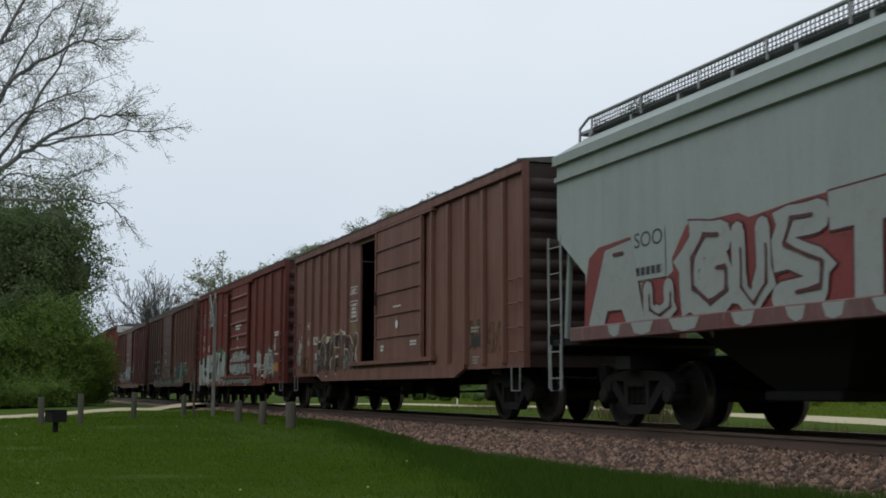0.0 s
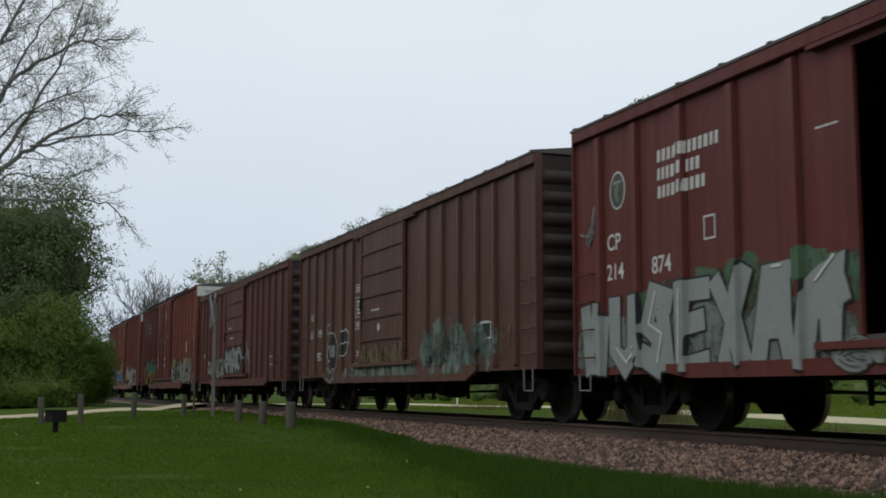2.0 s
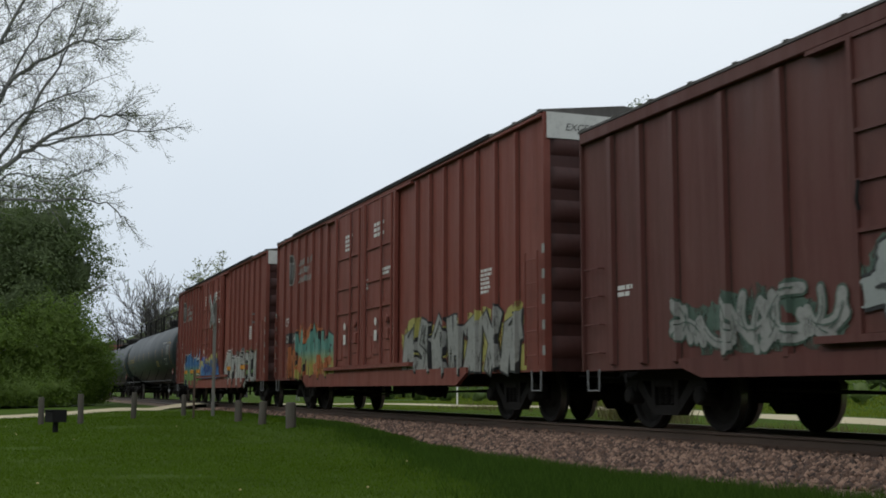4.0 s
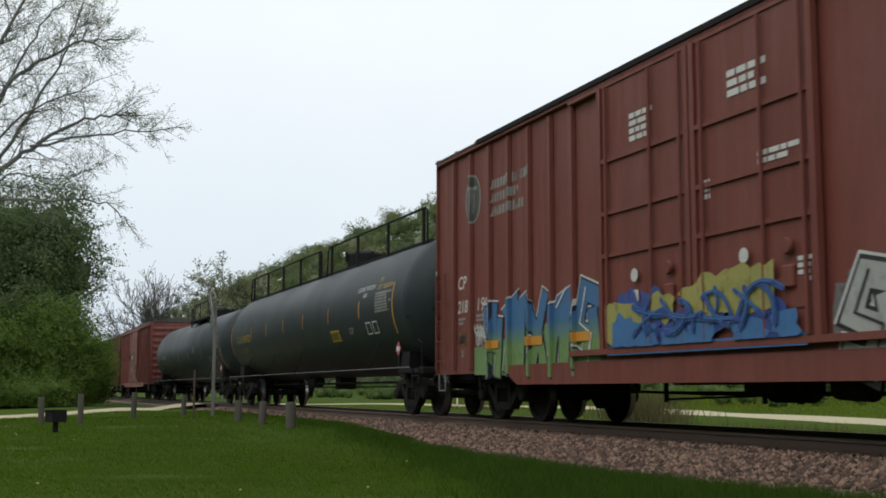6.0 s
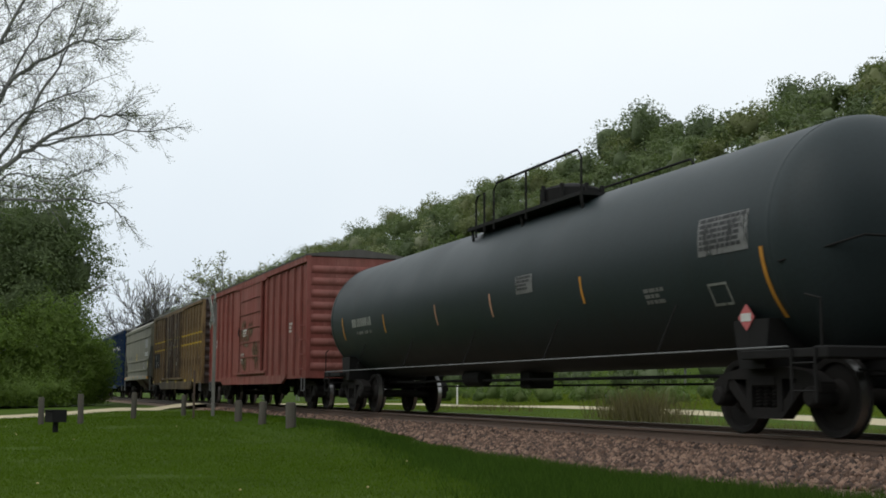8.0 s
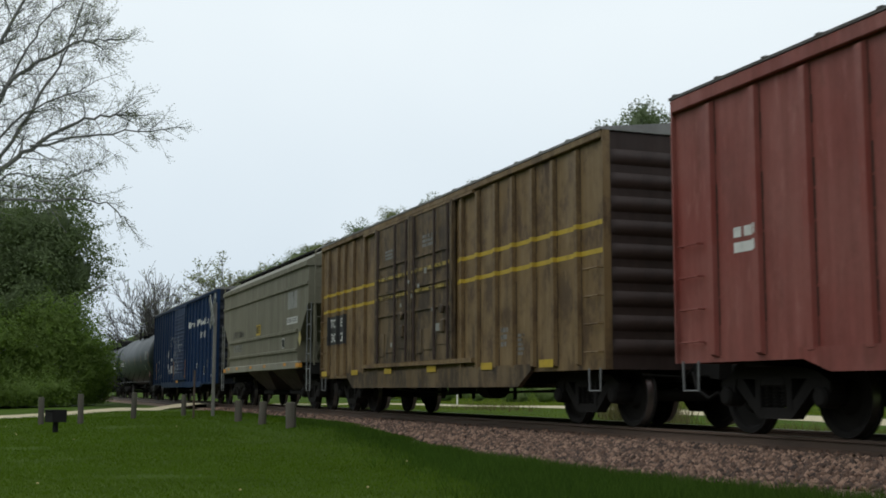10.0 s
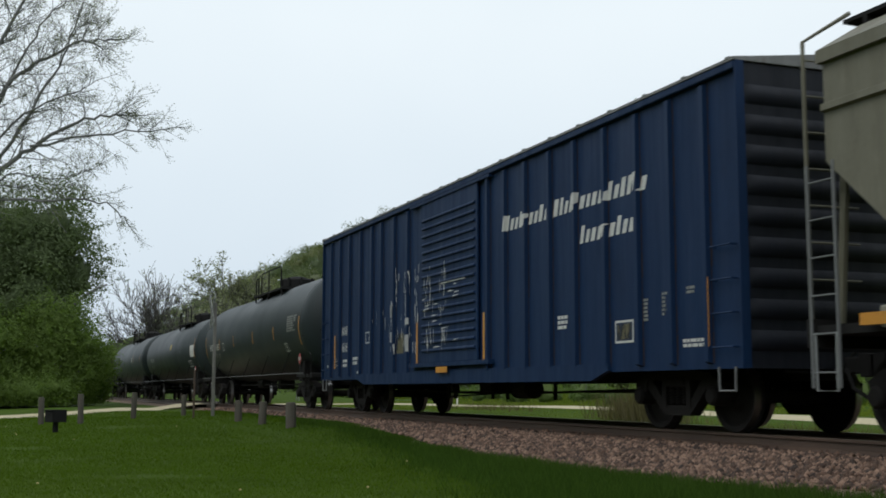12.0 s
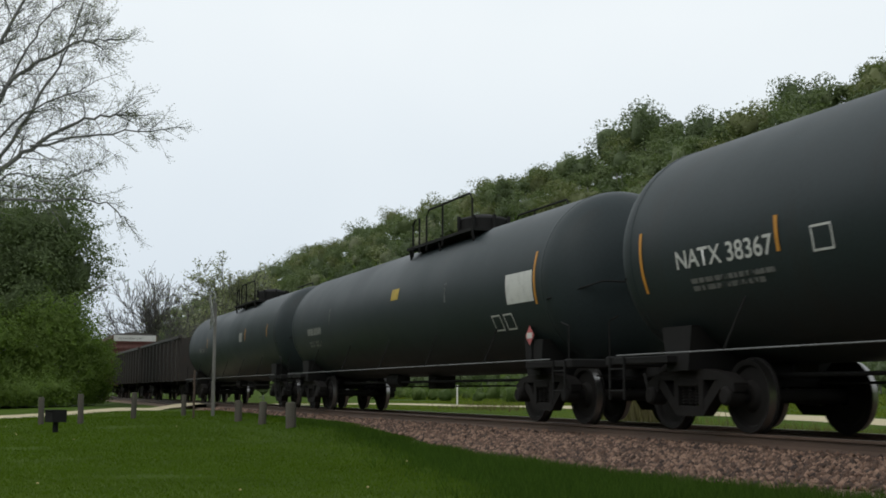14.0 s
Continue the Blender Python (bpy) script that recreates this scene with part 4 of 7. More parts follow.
# ---- covered hoppers ----
def hopper(label, mat, half, ze, zs, bays, tc, belts, slope, roof_h, rail=False, sillmat=None, baymat=None, laddermat=None):
    """ze: eave; zs: side sill; slope: x and z where the end slope sheet starts and ends."""
    car = thing("covered_hopper", label, "covered hopper", "cars of the freight train")
    (xa, za), (xb, zb) = slope
    ys = 1.5
    g = Geo()
    poly = [(-xb, zs + 0.1), (xb, zs + 0.1), (xb, zb), (xa, za), (half, za + 0.05), (half, ze), (-half, ze), (-half, za + 0.05), (-xa, za), (-xb, zb)]
    g.prism(poly, -ys, ys)
    part("body", g, mat, car)
    g = Geo()
    yr = ys + 0.06
    g.along([(-yr, ze - 0.08), (yr, ze - 0.08), (yr, ze + 0.06), (0.95, ze + roof_h), (-0.95, ze + roof_h), (-yr, ze + 0.06)], -half - 0.04, half + 0.04)
    part("roof", g, mat, car)
    for z in belts:
        g = Geo()
        xe = half if z > za else xb
        for s in (-1, 1):
            g.along([(s * ys, z - 0.06), (s * (ys + 0.05), z - 0.04), (s * (ys + 0.05), z + 0.03), (s * ys, z + 0.05)], -xe, xe)
        part("side_belt", g, mat, car)
    g = Geo()
    for s in (-1, 1):
        g.box(-xb - 0.35, xb + 0.35, min(s * (ys - 0.02), s * (ys + 0.09)), max(s * (ys - 0.02), s * (ys + 0.09)), zs - 0.09, zs + 0.12, 0.015)
    part("side_sill", g, sillmat or mat, car)
    # discharge hoppers
    w = 2 * (tc - 1.4) / bays
    for i in range(bays):
        x = -(tc - 1.4) + w * (i + 0.5)
        g = Geo()
        t, bt, yt = w * 0.48, w * 0.17, 1.3
        g.add([(x - t, -yt, zs + 0.1), (x + t, -yt, zs + 0.1), (x + t, yt, zs + 0.1), (x - t, yt, zs + 0.1), (x - bt, -0.6, 0.5), (x + bt, -0.6, 0.5), (x + bt, 0.6, 0.5), (x - bt, 0.6, 0.5)],
              [(0, 1, 5, 4), (1, 2, 6, 5), (2, 3, 7, 6), (3, 0, 4, 7), (4, 5, 6, 7)])
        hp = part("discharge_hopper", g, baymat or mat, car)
        g = Geo()
        g.box(x - bt - 0.1, x + bt + 0.1, -0.75, 0.75, 0.4, 0.52, 0.02)
        part("outlet_gate", g, M["under"], hp)
    # end frames, platforms, ladders
    for s in (-1, 1):
        e = s * (half + 0.35)
        part("end_platform", Geo().box(min(s * xb, e), max(s * xb, e), -1.45, 1.45, zs - 0.12, zs - 0.02), M["under"], car)
        part("end_beam", Geo().box(e - 0.05, e + 0.05, -1.5, 1.5, zs - 0.25, zs + 0.05), M["under"], car)
        part("stub_sill", Geo().box(min(s * (tc - 1.0), e), max(s * (tc - 1.0), e), -0.2, 0.2, 0.68, 1.0), M["under"], car)
        part("bolster", Geo().box(s * tc - 0.2, s * tc + 0.2, -1.3, 1.3, 0.82, 1.0), M["under"], car)
        for sy in (-1, 1):
            g = Geo()
            g.tube([(s * (half - 0.05), sy * 1.3, za), (s * (half + 0.1), sy * 1.3, zs)], 0.05, 6)
            g.tube([(s * (xb - 0.2), sy * 0.9, zs), (s * xa, sy * 0.9, za - 0.2)], 0.05, 6)
            part("end_brace", g, mat, car)
        ladder(car, s * (half - 0.1), s * (half + 0.32), 0.55, za + 0.05, -1.5, 0.4, laddermat or M["galv"])
        ladder(car, s * (half - 0.1), s * (half + 0.32), 0.55, za + 0.05, 1.5, 0.4, laddermat or M["galv"])
        stirrup(car, s * (half + 0.1), -1.5, M["galv"], zs - 0.1, 0.52)
    # roof walk and hatches
    g = Geo()
    zt = ze + roof_h + 0.1
    for y in (-0.62, 0.62):
        g.box(-half - 0.35, half + 0.35, y - 0.3, y + 0.3, zt, zt + 0.045)
    for i in range(14):
        x = -half + 2 * half * i / 13
        g.box(x - 0.03, x + 0.03, -0.92, 0.92, zt - 0.12, zt)
    part("roof_walk", g, M["under"] if not rail else M["galv"], car, "steel grating roof walk")
    for i in range(4):
        g = Geo()
        x = -half * 0.72 + half * 1.44 * i / 3
        g.lathe([(ze + roof_h - 0.03, 0.3), (ze + roof_h + 0.2, 0.3), (ze + roof_h + 0.25, 0.2), (ze + roof_h + 0.26, 0.001)], 16, "z", x, 0, 0)
        part("hatch", g, mat, car, "", True)
    couplers(car, half + 0.4)
    for x in (-tc, tc):
        truck(car, x)
    return car


def gondola(label, mat, L, z1, tc):
    car = thing("gondola", label, "gondola", "cars of the freight train")
    h = L / 2
    for s in (-1, 1):
        g = Geo().box(-h, h, s * 1.46 - 0.03, s * 1.46 + 0.03, 0.95, z1)
        part("side_panel", g, mat, car)
        g = Geo().box(-h - 0.05, h + 0.05, s * 1.5 - 0.08, s * 1.5 + 0.08, z1 - 0.02, z1 + 0.12, 0.01)
        part("top_chord", g, mat, car)
        g = Geo().box(s * h - 0.03, s * h + 0.03, -1.43, 1.43, 0.95, z1)
        part("end_wall", g, mat, car)
    post = rib_mesh(0.95, z1 - 0.02, mat, 0.18, 0.12)
    for i in range(11):
        x = -h + 0.5 + (L - 1.0) * i / 10
        shared("side_post", post, car, (x, -1.49, 0))
        r = shared("side_post", post, car, (x, 1.49, 0))
        r.rotation_euler = (0, 0, math.pi)
    g = Geo().box(-h, h, -1.43, 1.43, 0.95, 1.05)
    part("floor", g, M["under"], car)
    g = Geo()
    n = 16
    for i in range(n + 1):
        for j in range(7):
            x, y = -h + 0.04 + (L - 0.08) * i / n, -1.42 + 2.84 * j / 6
            g.v.append((x, y, z1 - 0.55 + 0.35 * noise.noise((x * 0.5, y * 0.8, L))))
    for i in range(n):
        for j in range(6):
            k = i * 7 + j
            g.f.append((k, k + 7, k + 8, k + 1))
    part("load", g, M["rail"], car, "heap of rusty brown scrap")
    underframe(car, h, tc)
    couplers(car, h)
    for x in (-tc, tc):
        truck(car, x)
    return car


# ---- ground, track, road ----
def smooth(a, b, x):
    t = min(1.0, max(0.0, (x - a) / (b - a)))
    return t * t * (3 - 2 * t)


def ground_z(x, y):
    """Lawn on the near side, a rise to the road crossing, a meadow and a wooded bluff on the far side."""
    z = -0.40 + 0.16 * smooth(-26, -36, x) * smooth(-14, -5, y)
    z += 0.10 * smooth(-36, -41, x) * smooth(-12, -3, y) * (1 - smooth(-47, -56, x) * 0.5)
    z += 0.03 * math.sin(x * 0.31 + 1.0) * math.sin(y * 0.27)
    if y > 3:
        z += -0.05 * smooth(3, 8, y) + 1.2 * smooth(22, 48, y) + 48.0 * (1 - 0.16 * smooth(-280, -150, x) - 0.045 * smooth(-370, -325, x) * (1 - smooth(-240, -195, x))) * smooth(42, 112, y) ** 1.1
    # unseen rise behind the camera, added to carry the woods that block low sky
    if y < -34:
        z += 22.0 * smooth(-34, -95, y)
    near = smooth(5.2, 2.6, abs(y))
    level = -0.34
    if y < 0:
        level += 0.165 * smooth(-16, -26, x) * smooth(-5.4, -2.5, y) * (1 - smooth(-2.2, -1.75, y))
    return z * (1 - near) + level * near if abs(y) < 5.2 else z


def along_track(x, table):
    """A width that changes along the track: (x, y) pairs from far to near."""
    for (xa, ya), (xb, yb) in zip(table, table[1:]):
        if x <= xb:
            return ya + (yb - ya) * min(1.0, max(0.0, (x - xa) / (xb - xa)))
    return table[-1][1]


STONE_EDGE = ((-60, -1.7), (-36, -1.8), (-33, -2.0), (-26, -2.15), (-20, -2.4), (-17.5, -2.75), (-14.2, -3.12), (-10.2, -3.14), (-8.8, -2.9), (-8.0, -2.6), (-6, -2.45))
MOWN_EDGE = ((-36, -2.1), (-30, -2.5), (-22, -3.1), (-18.4, -3.4), (-14, -4.1), (-11.2, -4.7), (-9, -5.35), (-6, -6.2))


def axis_cells(lo, hi, fine_lo, fine_hi, fine, grow):
    a = [fine_lo]
    while a[-1] < fine_hi:
        a.append(a[-1] + fine)
    st = fine
    while a[-1] < hi:
        st *= grow
        a.append(min(hi, a[-1] + st))
    b, st = [fine_lo], fine
    while b[-1] > lo:
        st *= grow
        b.append(max(lo, b[-1] - st))
    return sorted(set(b + a))


def build_ground():
    xs = axis_cells(-2500, 1500, -70, 6, 0.8, 1.22)
    ys = axis_cells(-1500, 1500, -14, 30, 0.6, 1.2)
    g = Geo()
    g.v = [(x, y, ground_z(x, y)) for y in ys for x in xs]
    n = len(xs)
    g.f = [(j * n + i, j * n + i + 1, (j + 1) * n + i + 1, (j + 1) * n + i) for j in range(len(ys) - 1) for i in range(n - 1)]
    m, nn, l, b = mat_base("grass_turf", 0.9)
    big = noise_of(nn, l, 0.25, 4)
    mid = noise_of(nn, l, 2.0, 5)
    fine = noise_of(nn, l, 30.0, 5, None, 0.7)
    col = mix(nn, l, ramp(nn, l, big, 0.35, 0.7), (0.055, 0.095, 0.009), (0.08, 0.12, 0.014))
    col = mix(nn, l, ramp(nn, l, mid, 0.4, 0.75, 0, 0.6), col, (0.03, 0.055, 0.01))
    col = mix(nn, l, ramp(nn, l, fine, 0.35, 0.7, 0, 0.6), col, (0.022, 0.04, 0.008))
    l.new(col, b.inputs["Base Color"])
    b.inputs["Specular IOR Level"].default_value = 0.05
    bump(nn, l, b, fine, 0.6, 0.03)
    me = g.mesh("ground", m, True)
    tagged(new("ground", me), "mown green lawn rising to meadow and wooded bluff", "ground", "", "structure")


ROAD = [(-34, -70), (-36.8, -28), (-38.0, -14), (-38.8, -10), (-40.4, -7.4), (-44.4, -4.7), (-50.5, -1.3), (-57, 2.4), (-63, 6.6), (-66, 10.2), (-63.5, 13.0), (-57, 13.7), (-48, 14.0), (-40, 14.6), (-30, 15.6), (-15, 17.2), (20, 21), (90, 28)]


def build_road():
    # centre line, smoothed
    pts = [Vector(p) for p in ROAD]
    line = []
    for i in range(len(pts) - 1):
        p0, p1, p2, p3 = pts[max(0, i - 1)], pts[i], pts[i + 1], pts[min(len(pts) - 1, i + 2)]
        for k in range(12):
            t = k / 12
            line.append(0.5 * ((2 * p1) + (p2 - p0) * t + (2 * p0 - 5 * p1 + 4 * p2 - p3) * t * t + (3 * p1 - p0 - 3 * p2 + p3) * t ** 3))
    m, n, l, b = mat_base("pale_limestone_gravel", 0.95)
    f = noise_of(n, l, 40, 5, None, 0.7)
    w = noise_of(n, l, 1.2, 4)
    col = mix(n, l, ramp(n, l, f, 0.3, 0.7), (0.52, 0.45, 0.29), (0.38, 0.325, 0.2))
    col = mix(n, l, ramp(n, l, w, 0.45, 0.7, 0, 0.5), col, (0.36, 0.32, 0.21))
    l.new(col, b.inputs["Base Color"])
    bump(n, l, b, f, 0.5, 0.02)
    g = Geo()
    rng = random.Random(5)
    cols = 7
    for i, p in enumerate(line):
        d = (line[min(i + 1, len(line) - 1)] - line[max(i - 1, 0)]).normalized()
        q = Vector((-d.y, d.x))
        for j in range(cols):
            o = (j / (cols - 1) - 0.5) * (3.6 - 0.9 * (1 - smooth(3, 7, p.y)) - 0.8 * smooth(-9.0, -6.5, p.y) * (1 - smooth(2, 6, p.y)))
            if j in (0, cols - 1):
                o += rng.uniform(-0.15, 0.15)
            e = p + q * o
            z = ground_z(e.x, e.y) + 0.03 * (1 - (2 * j / (cols - 1) - 1) ** 4) + 0.004
            if abs(e.y) < 4.6:
                z = max(z, -0.02 - 0.07 * smooth(1.3, 4.6, abs(e.y)) * 3)
            g.v.append((e.x, e.y, z))
    for i in range(len(line) - 1):
        for j in range(cols - 1):
            k = i * cols + j
            g.f.append((k, k + 1, k + cols + 1, k + cols))
    tagged(new("road", g.mesh("road", m, True)), "pale gravel road over the level crossing", "road", "", "structure")


def build_track():
    # ballast bed: crown between the ties, shoulders down to the grass
    m, n, l, b = mat_base("ballast_bed", 0.95)
    v = n.new("ShaderNodeTexVoronoi")
    v.inputs["Scale"].default_value = 16
    tc = n.new("ShaderNodeTexCoord")
    l.new(tc.outputs["Object"], v.inputs["Vector"])
    w = noise_of(n, l, 0.8, 4)
    col = mix(n, l, v.outputs["Color"], (0.13, 0.08, 0.052), (0.25, 0.175, 0.12))
    col = mix(n, l, ramp(n, l, w, 0.4, 0.7, 0, 0.6), col, (0.12, 0.09, 0.075))
    l.new(col, b.inputs["Base Color"])
    bump(n, l, b, v.outputs["Distance"], 0.8, 0.04)
    g = Geo()
    xs = axis_cells(-900, 400, -60, 10, 0.5, 1.3)
    prof = [(-4.2, -0.5), (-3.3, -0.36), (-2.5, -0.26), (-1.75, -0.185), (-1.4, -0.175), (0, -0.185), (1.4, -0.175), (1.75, -0.185), (2.5, -0.26), (3.3, -0.36), (4.2, -0.5)]
    for x in xs:
        wob = noise.noise((x * 0.35, 3.1, 0)) * 0.3
        for y, z in prof:
            g.v.append((x, y + (wob if abs(y) > 2 else 0), z + 0.02 * noise.noise((x * 1.3, y * 2, 7))))
    k = len(prof)
    g.f = [(i * k + j, (i + 1) * k + j, (i + 1) * k + j + 1, i * k + j + 1) for i in range(len(xs) - 1) for j in range(k - 1)]
    tagged(new("ballast_bed", g.mesh("ballast_bed", m, True)), "bed of pinkish crushed stone under the track", "ballast", "", "structure")
    # rails
    hp = [(-0.075, -0.171), (0.075, -0.171), (0.075, -0.155), (0.012, -0.12), (0.01, -0.045), (0.036, -0.035), (0.036, -0.008), (0.028, -0.0), (-0.028, 0.0), (-0.036, -0.008), (-0.036, -0.035), (-0.01, -0.045), (-0.012, -0.12), (-0.075, -0.155)]
    for s in (-1, 1):
        g = Geo()
        g.along([(s * 0.7525 + y, z - 0.002) for y, z in hp], -900, 400)
        sl = [0] * len(g.f)
        sl[2 + 7] = 1
        tagged(new("rail", g.mesh("rail", [M["rail"], M["railtop"]], False, sl)), "rusty steel rail with a worn bright head", "rail", "rails of the track", "structure")
    # ties
    g = Geo().box(-0.115, 0.115, -1.3, 1.3, -0.35, -0.1735, 0.012)
    for y in (-0.7525, 0.7525):
        g.box(-0.09, 0.09, y - 0.16, y + 0.16, -0.1735, -0.166)
    tie = g.mesh("tie", M["tie"])
    top = new("track_ties", None)
    tagged(top, "creosoted wooden ties bedded in the ballast", "ties", "", "structure")
    for i in range(260):
        t = new("tie", tie)
        t.parent = top
        t.location = (6 - i * 0.52, random.uniform(-0.04, 0.04), random.uniform(-0.006, 0.004))
        t.rotation_euler = (0, 0, random.uniform(-0.02, 0.02))


build_ground()
build_road()
build_track()


# ---- plants ----
def leaf_material(name, a, b, rough=0.6, spec=0.25, thinness=0.45):
    m, n, l, bs = mat_base(name, rough)
    geo = n.new("ShaderNodeNewGeometry")
    big = noise_of(n, l, 0.45, 3)
    col = mix(n, l, geo.outputs["Random Per Island"], a, b)
    col = mix(n, l, ramp(n, l, big, 0.35, 0.7, 0, 0.3), col, tuple(0.6 * c for c in a))
    l.new(col, bs.inputs["Base Color"])
    bs.inputs["Specular IOR Level"].default_value = spec
    thin = n.new("ShaderNodeBsdfTranslucent")
    l.new(mix(n, l, 1.0, col, (1.0, 1.15, 0.55), "MULTIPLY"), thin.inputs["Color"])
    both = n.new("ShaderNodeMixShader")
    both.inputs[0].default_value = thinness
    l.new(bs.outputs[0], both.inputs[1])
    l.new(thin.outputs[0], both.inputs[2])
    l.new(both.outputs[0], n["Material Output"].inputs["Surface"])
    return m


M["bark"] = plain("grey_bark", (0.21, 0.208, 0.205), 0.9, 0.5, 12)
M["bark_dark"] = plain("dark_bark", (0.1, 0.094, 0.088), 0.9, 0.5, 12)
M["leaf_dark"] = leaf_material("dark_green_leaves", (0.108, 0.146, 0.062), (0.146, 0.19, 0.085), thinness=0.4)
M["leaf_light"] = leaf_material("fresh_green_leaves", (0.11, 0.17, 0.032), (0.155, 0.22, 0.048), thinness=0.45)
M["leaf_bud"] = leaf_material("pale_spring_buds", (0.2, 0.22, 0.13), (0.34, 0.35, 0.24))
M["leaf_wood"] = leaf_material("hillside_leaves", (0.112, 0.145, 0.06), (0.145, 0.182, 0.08), thinness=0.3)
M["leaf_wood3"] = leaf_material("dark_hillside_leaves", (0.095, 0.128, 0.058), (0.125, 0.16, 0.076), thinness=0.3)
M["leaf_wood2"] = leaf_material("yellowish_hillside_leaves", (0.128, 0.148, 0.058), (0.165, 0.184, 0.076), thinness=0.3)
M["leaf_brush"] = leaf_material("fresh_brush_leaves", (0.085, 0.135, 0.035), (0.15, 0.2, 0.06))
M["grass_blade"] = leaf_material("grass_blades", (0.068, 0.114, 0.009), (0.086, 0.137, 0.012), 1.0, 0.0)
M["meadow_blade"] = leaf_material("dry_green_meadow_blades", (0.12, 0.16, 0.024), (0.18, 0.215, 0.04), 1.0, 0.0)
M["grass_tall"] = leaf_material("uncut_grass_blades", (0.034, 0.072, 0.013), (0.085, 0.14, 0.028), 1.0, 0.0)
M["weed"] = leaf_material("dry_brown_weeds", (0.09, 0.075, 0.04), (0.17, 0.14, 0.075))


def quads_mesh(name, corners, mat):
    """corners: an array of n x k x 3, one flat piece each."""
    n, k = corners.shape[:2]
    me = bpy.data.meshes.new(name)
    me.vertices.add(n * k)
    me.vertices.foreach_set("co", corners.reshape(-1).astype(np.float32))
    me.loops.add(n * k)
    me.loops.foreach_set("vertex_index", np.arange(n * k, dtype=np.int32))
    me.polygons.add(n)
    me.polygons.foreach_set("loop_start", np.arange(0, n * k, k, dtype=np.int32))
    me.materials.append(mat)
    me.update(calc_edges=True)
    return me


def leaves(centres, size, rng, droop=0.0, facing=None):
    """Diamond leaves of uneven size and tilt round the centres; facing turns their faces outwards from a clump."""
    n = len(centres)
    a = rng.normal(size=(n, 3))
    a[:, 2] *= 0.55
    a /= np.linalg.norm(a, axis=1)[:, None]
    a[:, 2] -= droop
    up = rng.normal(size=(n, 3)) * 0.75 + np.array([0.3, -0.3, 0.8])
    if facing is not None:
        up = facing + rng.normal(size=(n, 3)) * 0.45
        up /= np.linalg.norm(up, axis=1)[:, None]
        a -= up * np.sum(a * up, axis=1)[:, None]
        a /= np.linalg.norm(a, axis=1)[:, None]
    b = np.cross(a, up)
    b /= np.linalg.norm(b, axis=1)[:, None]
    s = (size * rng.uniform(0.55, 1.3, n))[:, None]
    return np.stack([centres - a * s, centres + b * s * 0.45, centres + a * s, centres - b * s * 0.45], axis=1)


def grow(g, p, d, length, radius, depth, rng, tips, spread=0.6, up=0.1, kids=(3, 4), taper=0.62, min_r=0.006):
    """One limb with a slight bend, then its side shoots."""
    n = 4
    pts, rad = [p.copy()], [radius]
    q, e = p.copy(), d.copy()
    for i in range(n):
        e = (e + Vector((rng.gauss(0, 0.13), rng.gauss(0, 0.13), rng.gauss(0, 0.1) + up * 0.25))).normalized()
        q = q + e * (length / n)
        pts.append(q.copy())
        rad.append(max(min_r, radius * (1 - (1 - taper) * (i + 1) / n)))
    g.tube(pts, rad, 7 if radius > 0.1 else 5 if radius > 0.03 else 3, False)
    if depth == 0:
        tips += pts[1:]
        return
    for k in range(rng.randint(*kids)):
        i = rng.randint(1, n)
        base = pts[i]
        ax = (pts[i] - pts[i - 1]).normalized()
        r = Vector((rng.gauss(0, 1), rng.gauss(0, 1), rng.gauss(0, 0.8)))
        r = (r - ax * r.dot(ax)).normalized()
        nd = (ax * rng.uniform(0.5, 1.0) + r * spread * rng.uniform(0.7, 1.3) + Vector((0, 0, up))).normalized()
        grow(g, base, nd, length * rng.uniform(0.5, 0.8), rad[i] * rng.uniform(0.5, 0.75), depth - 1, rng, tips, spread, up, kids, taper, min_r)
    nd = (pts[-1] - pts[-2]).normalized()
    grow(g, pts[-1], nd, length * 0.75, rad[-1], depth - 1, rng, tips, spread, up, kids, taper, min_r)


def lump_template():
    bm = bmesh.new()
    bmesh.ops.create_icosphere(bm, subdivisions=2, radius=1.0)
    bm.verts.index_update()
    v = np.array([p.co[:] for p in bm.verts])
    f = np.array([[p.index for p in q.verts] for q in bm.faces])
    bm.free()
    return v, f


LUMP_V, LUMP_F = lump_template()


def lumps_mesh(v, mat):
    """v: an array of lumps x points x 3."""
    me = bpy.data.meshes.new("inner_leaves")
    m, k = v.shape[:2]
    f = (LUMP_F[None] + (np.arange(m) * k)[:, None, None]).reshape(-1)
    me.vertices.add(m * k)
    me.vertices.foreach_set("co", v.reshape(-1).astype(np.float32))
    me.loops.add(len(f))
    me.loops.foreach_set("vertex_index", f.astype(np.int32))
    me.polygons.add(len(f) // 3)
    me.polygons.foreach_set("loop_start", np.arange(0, len(f), 3, dtype=np.int32))
    me.materials.append(mat)
    me.update(calc_edges=True)
    return me


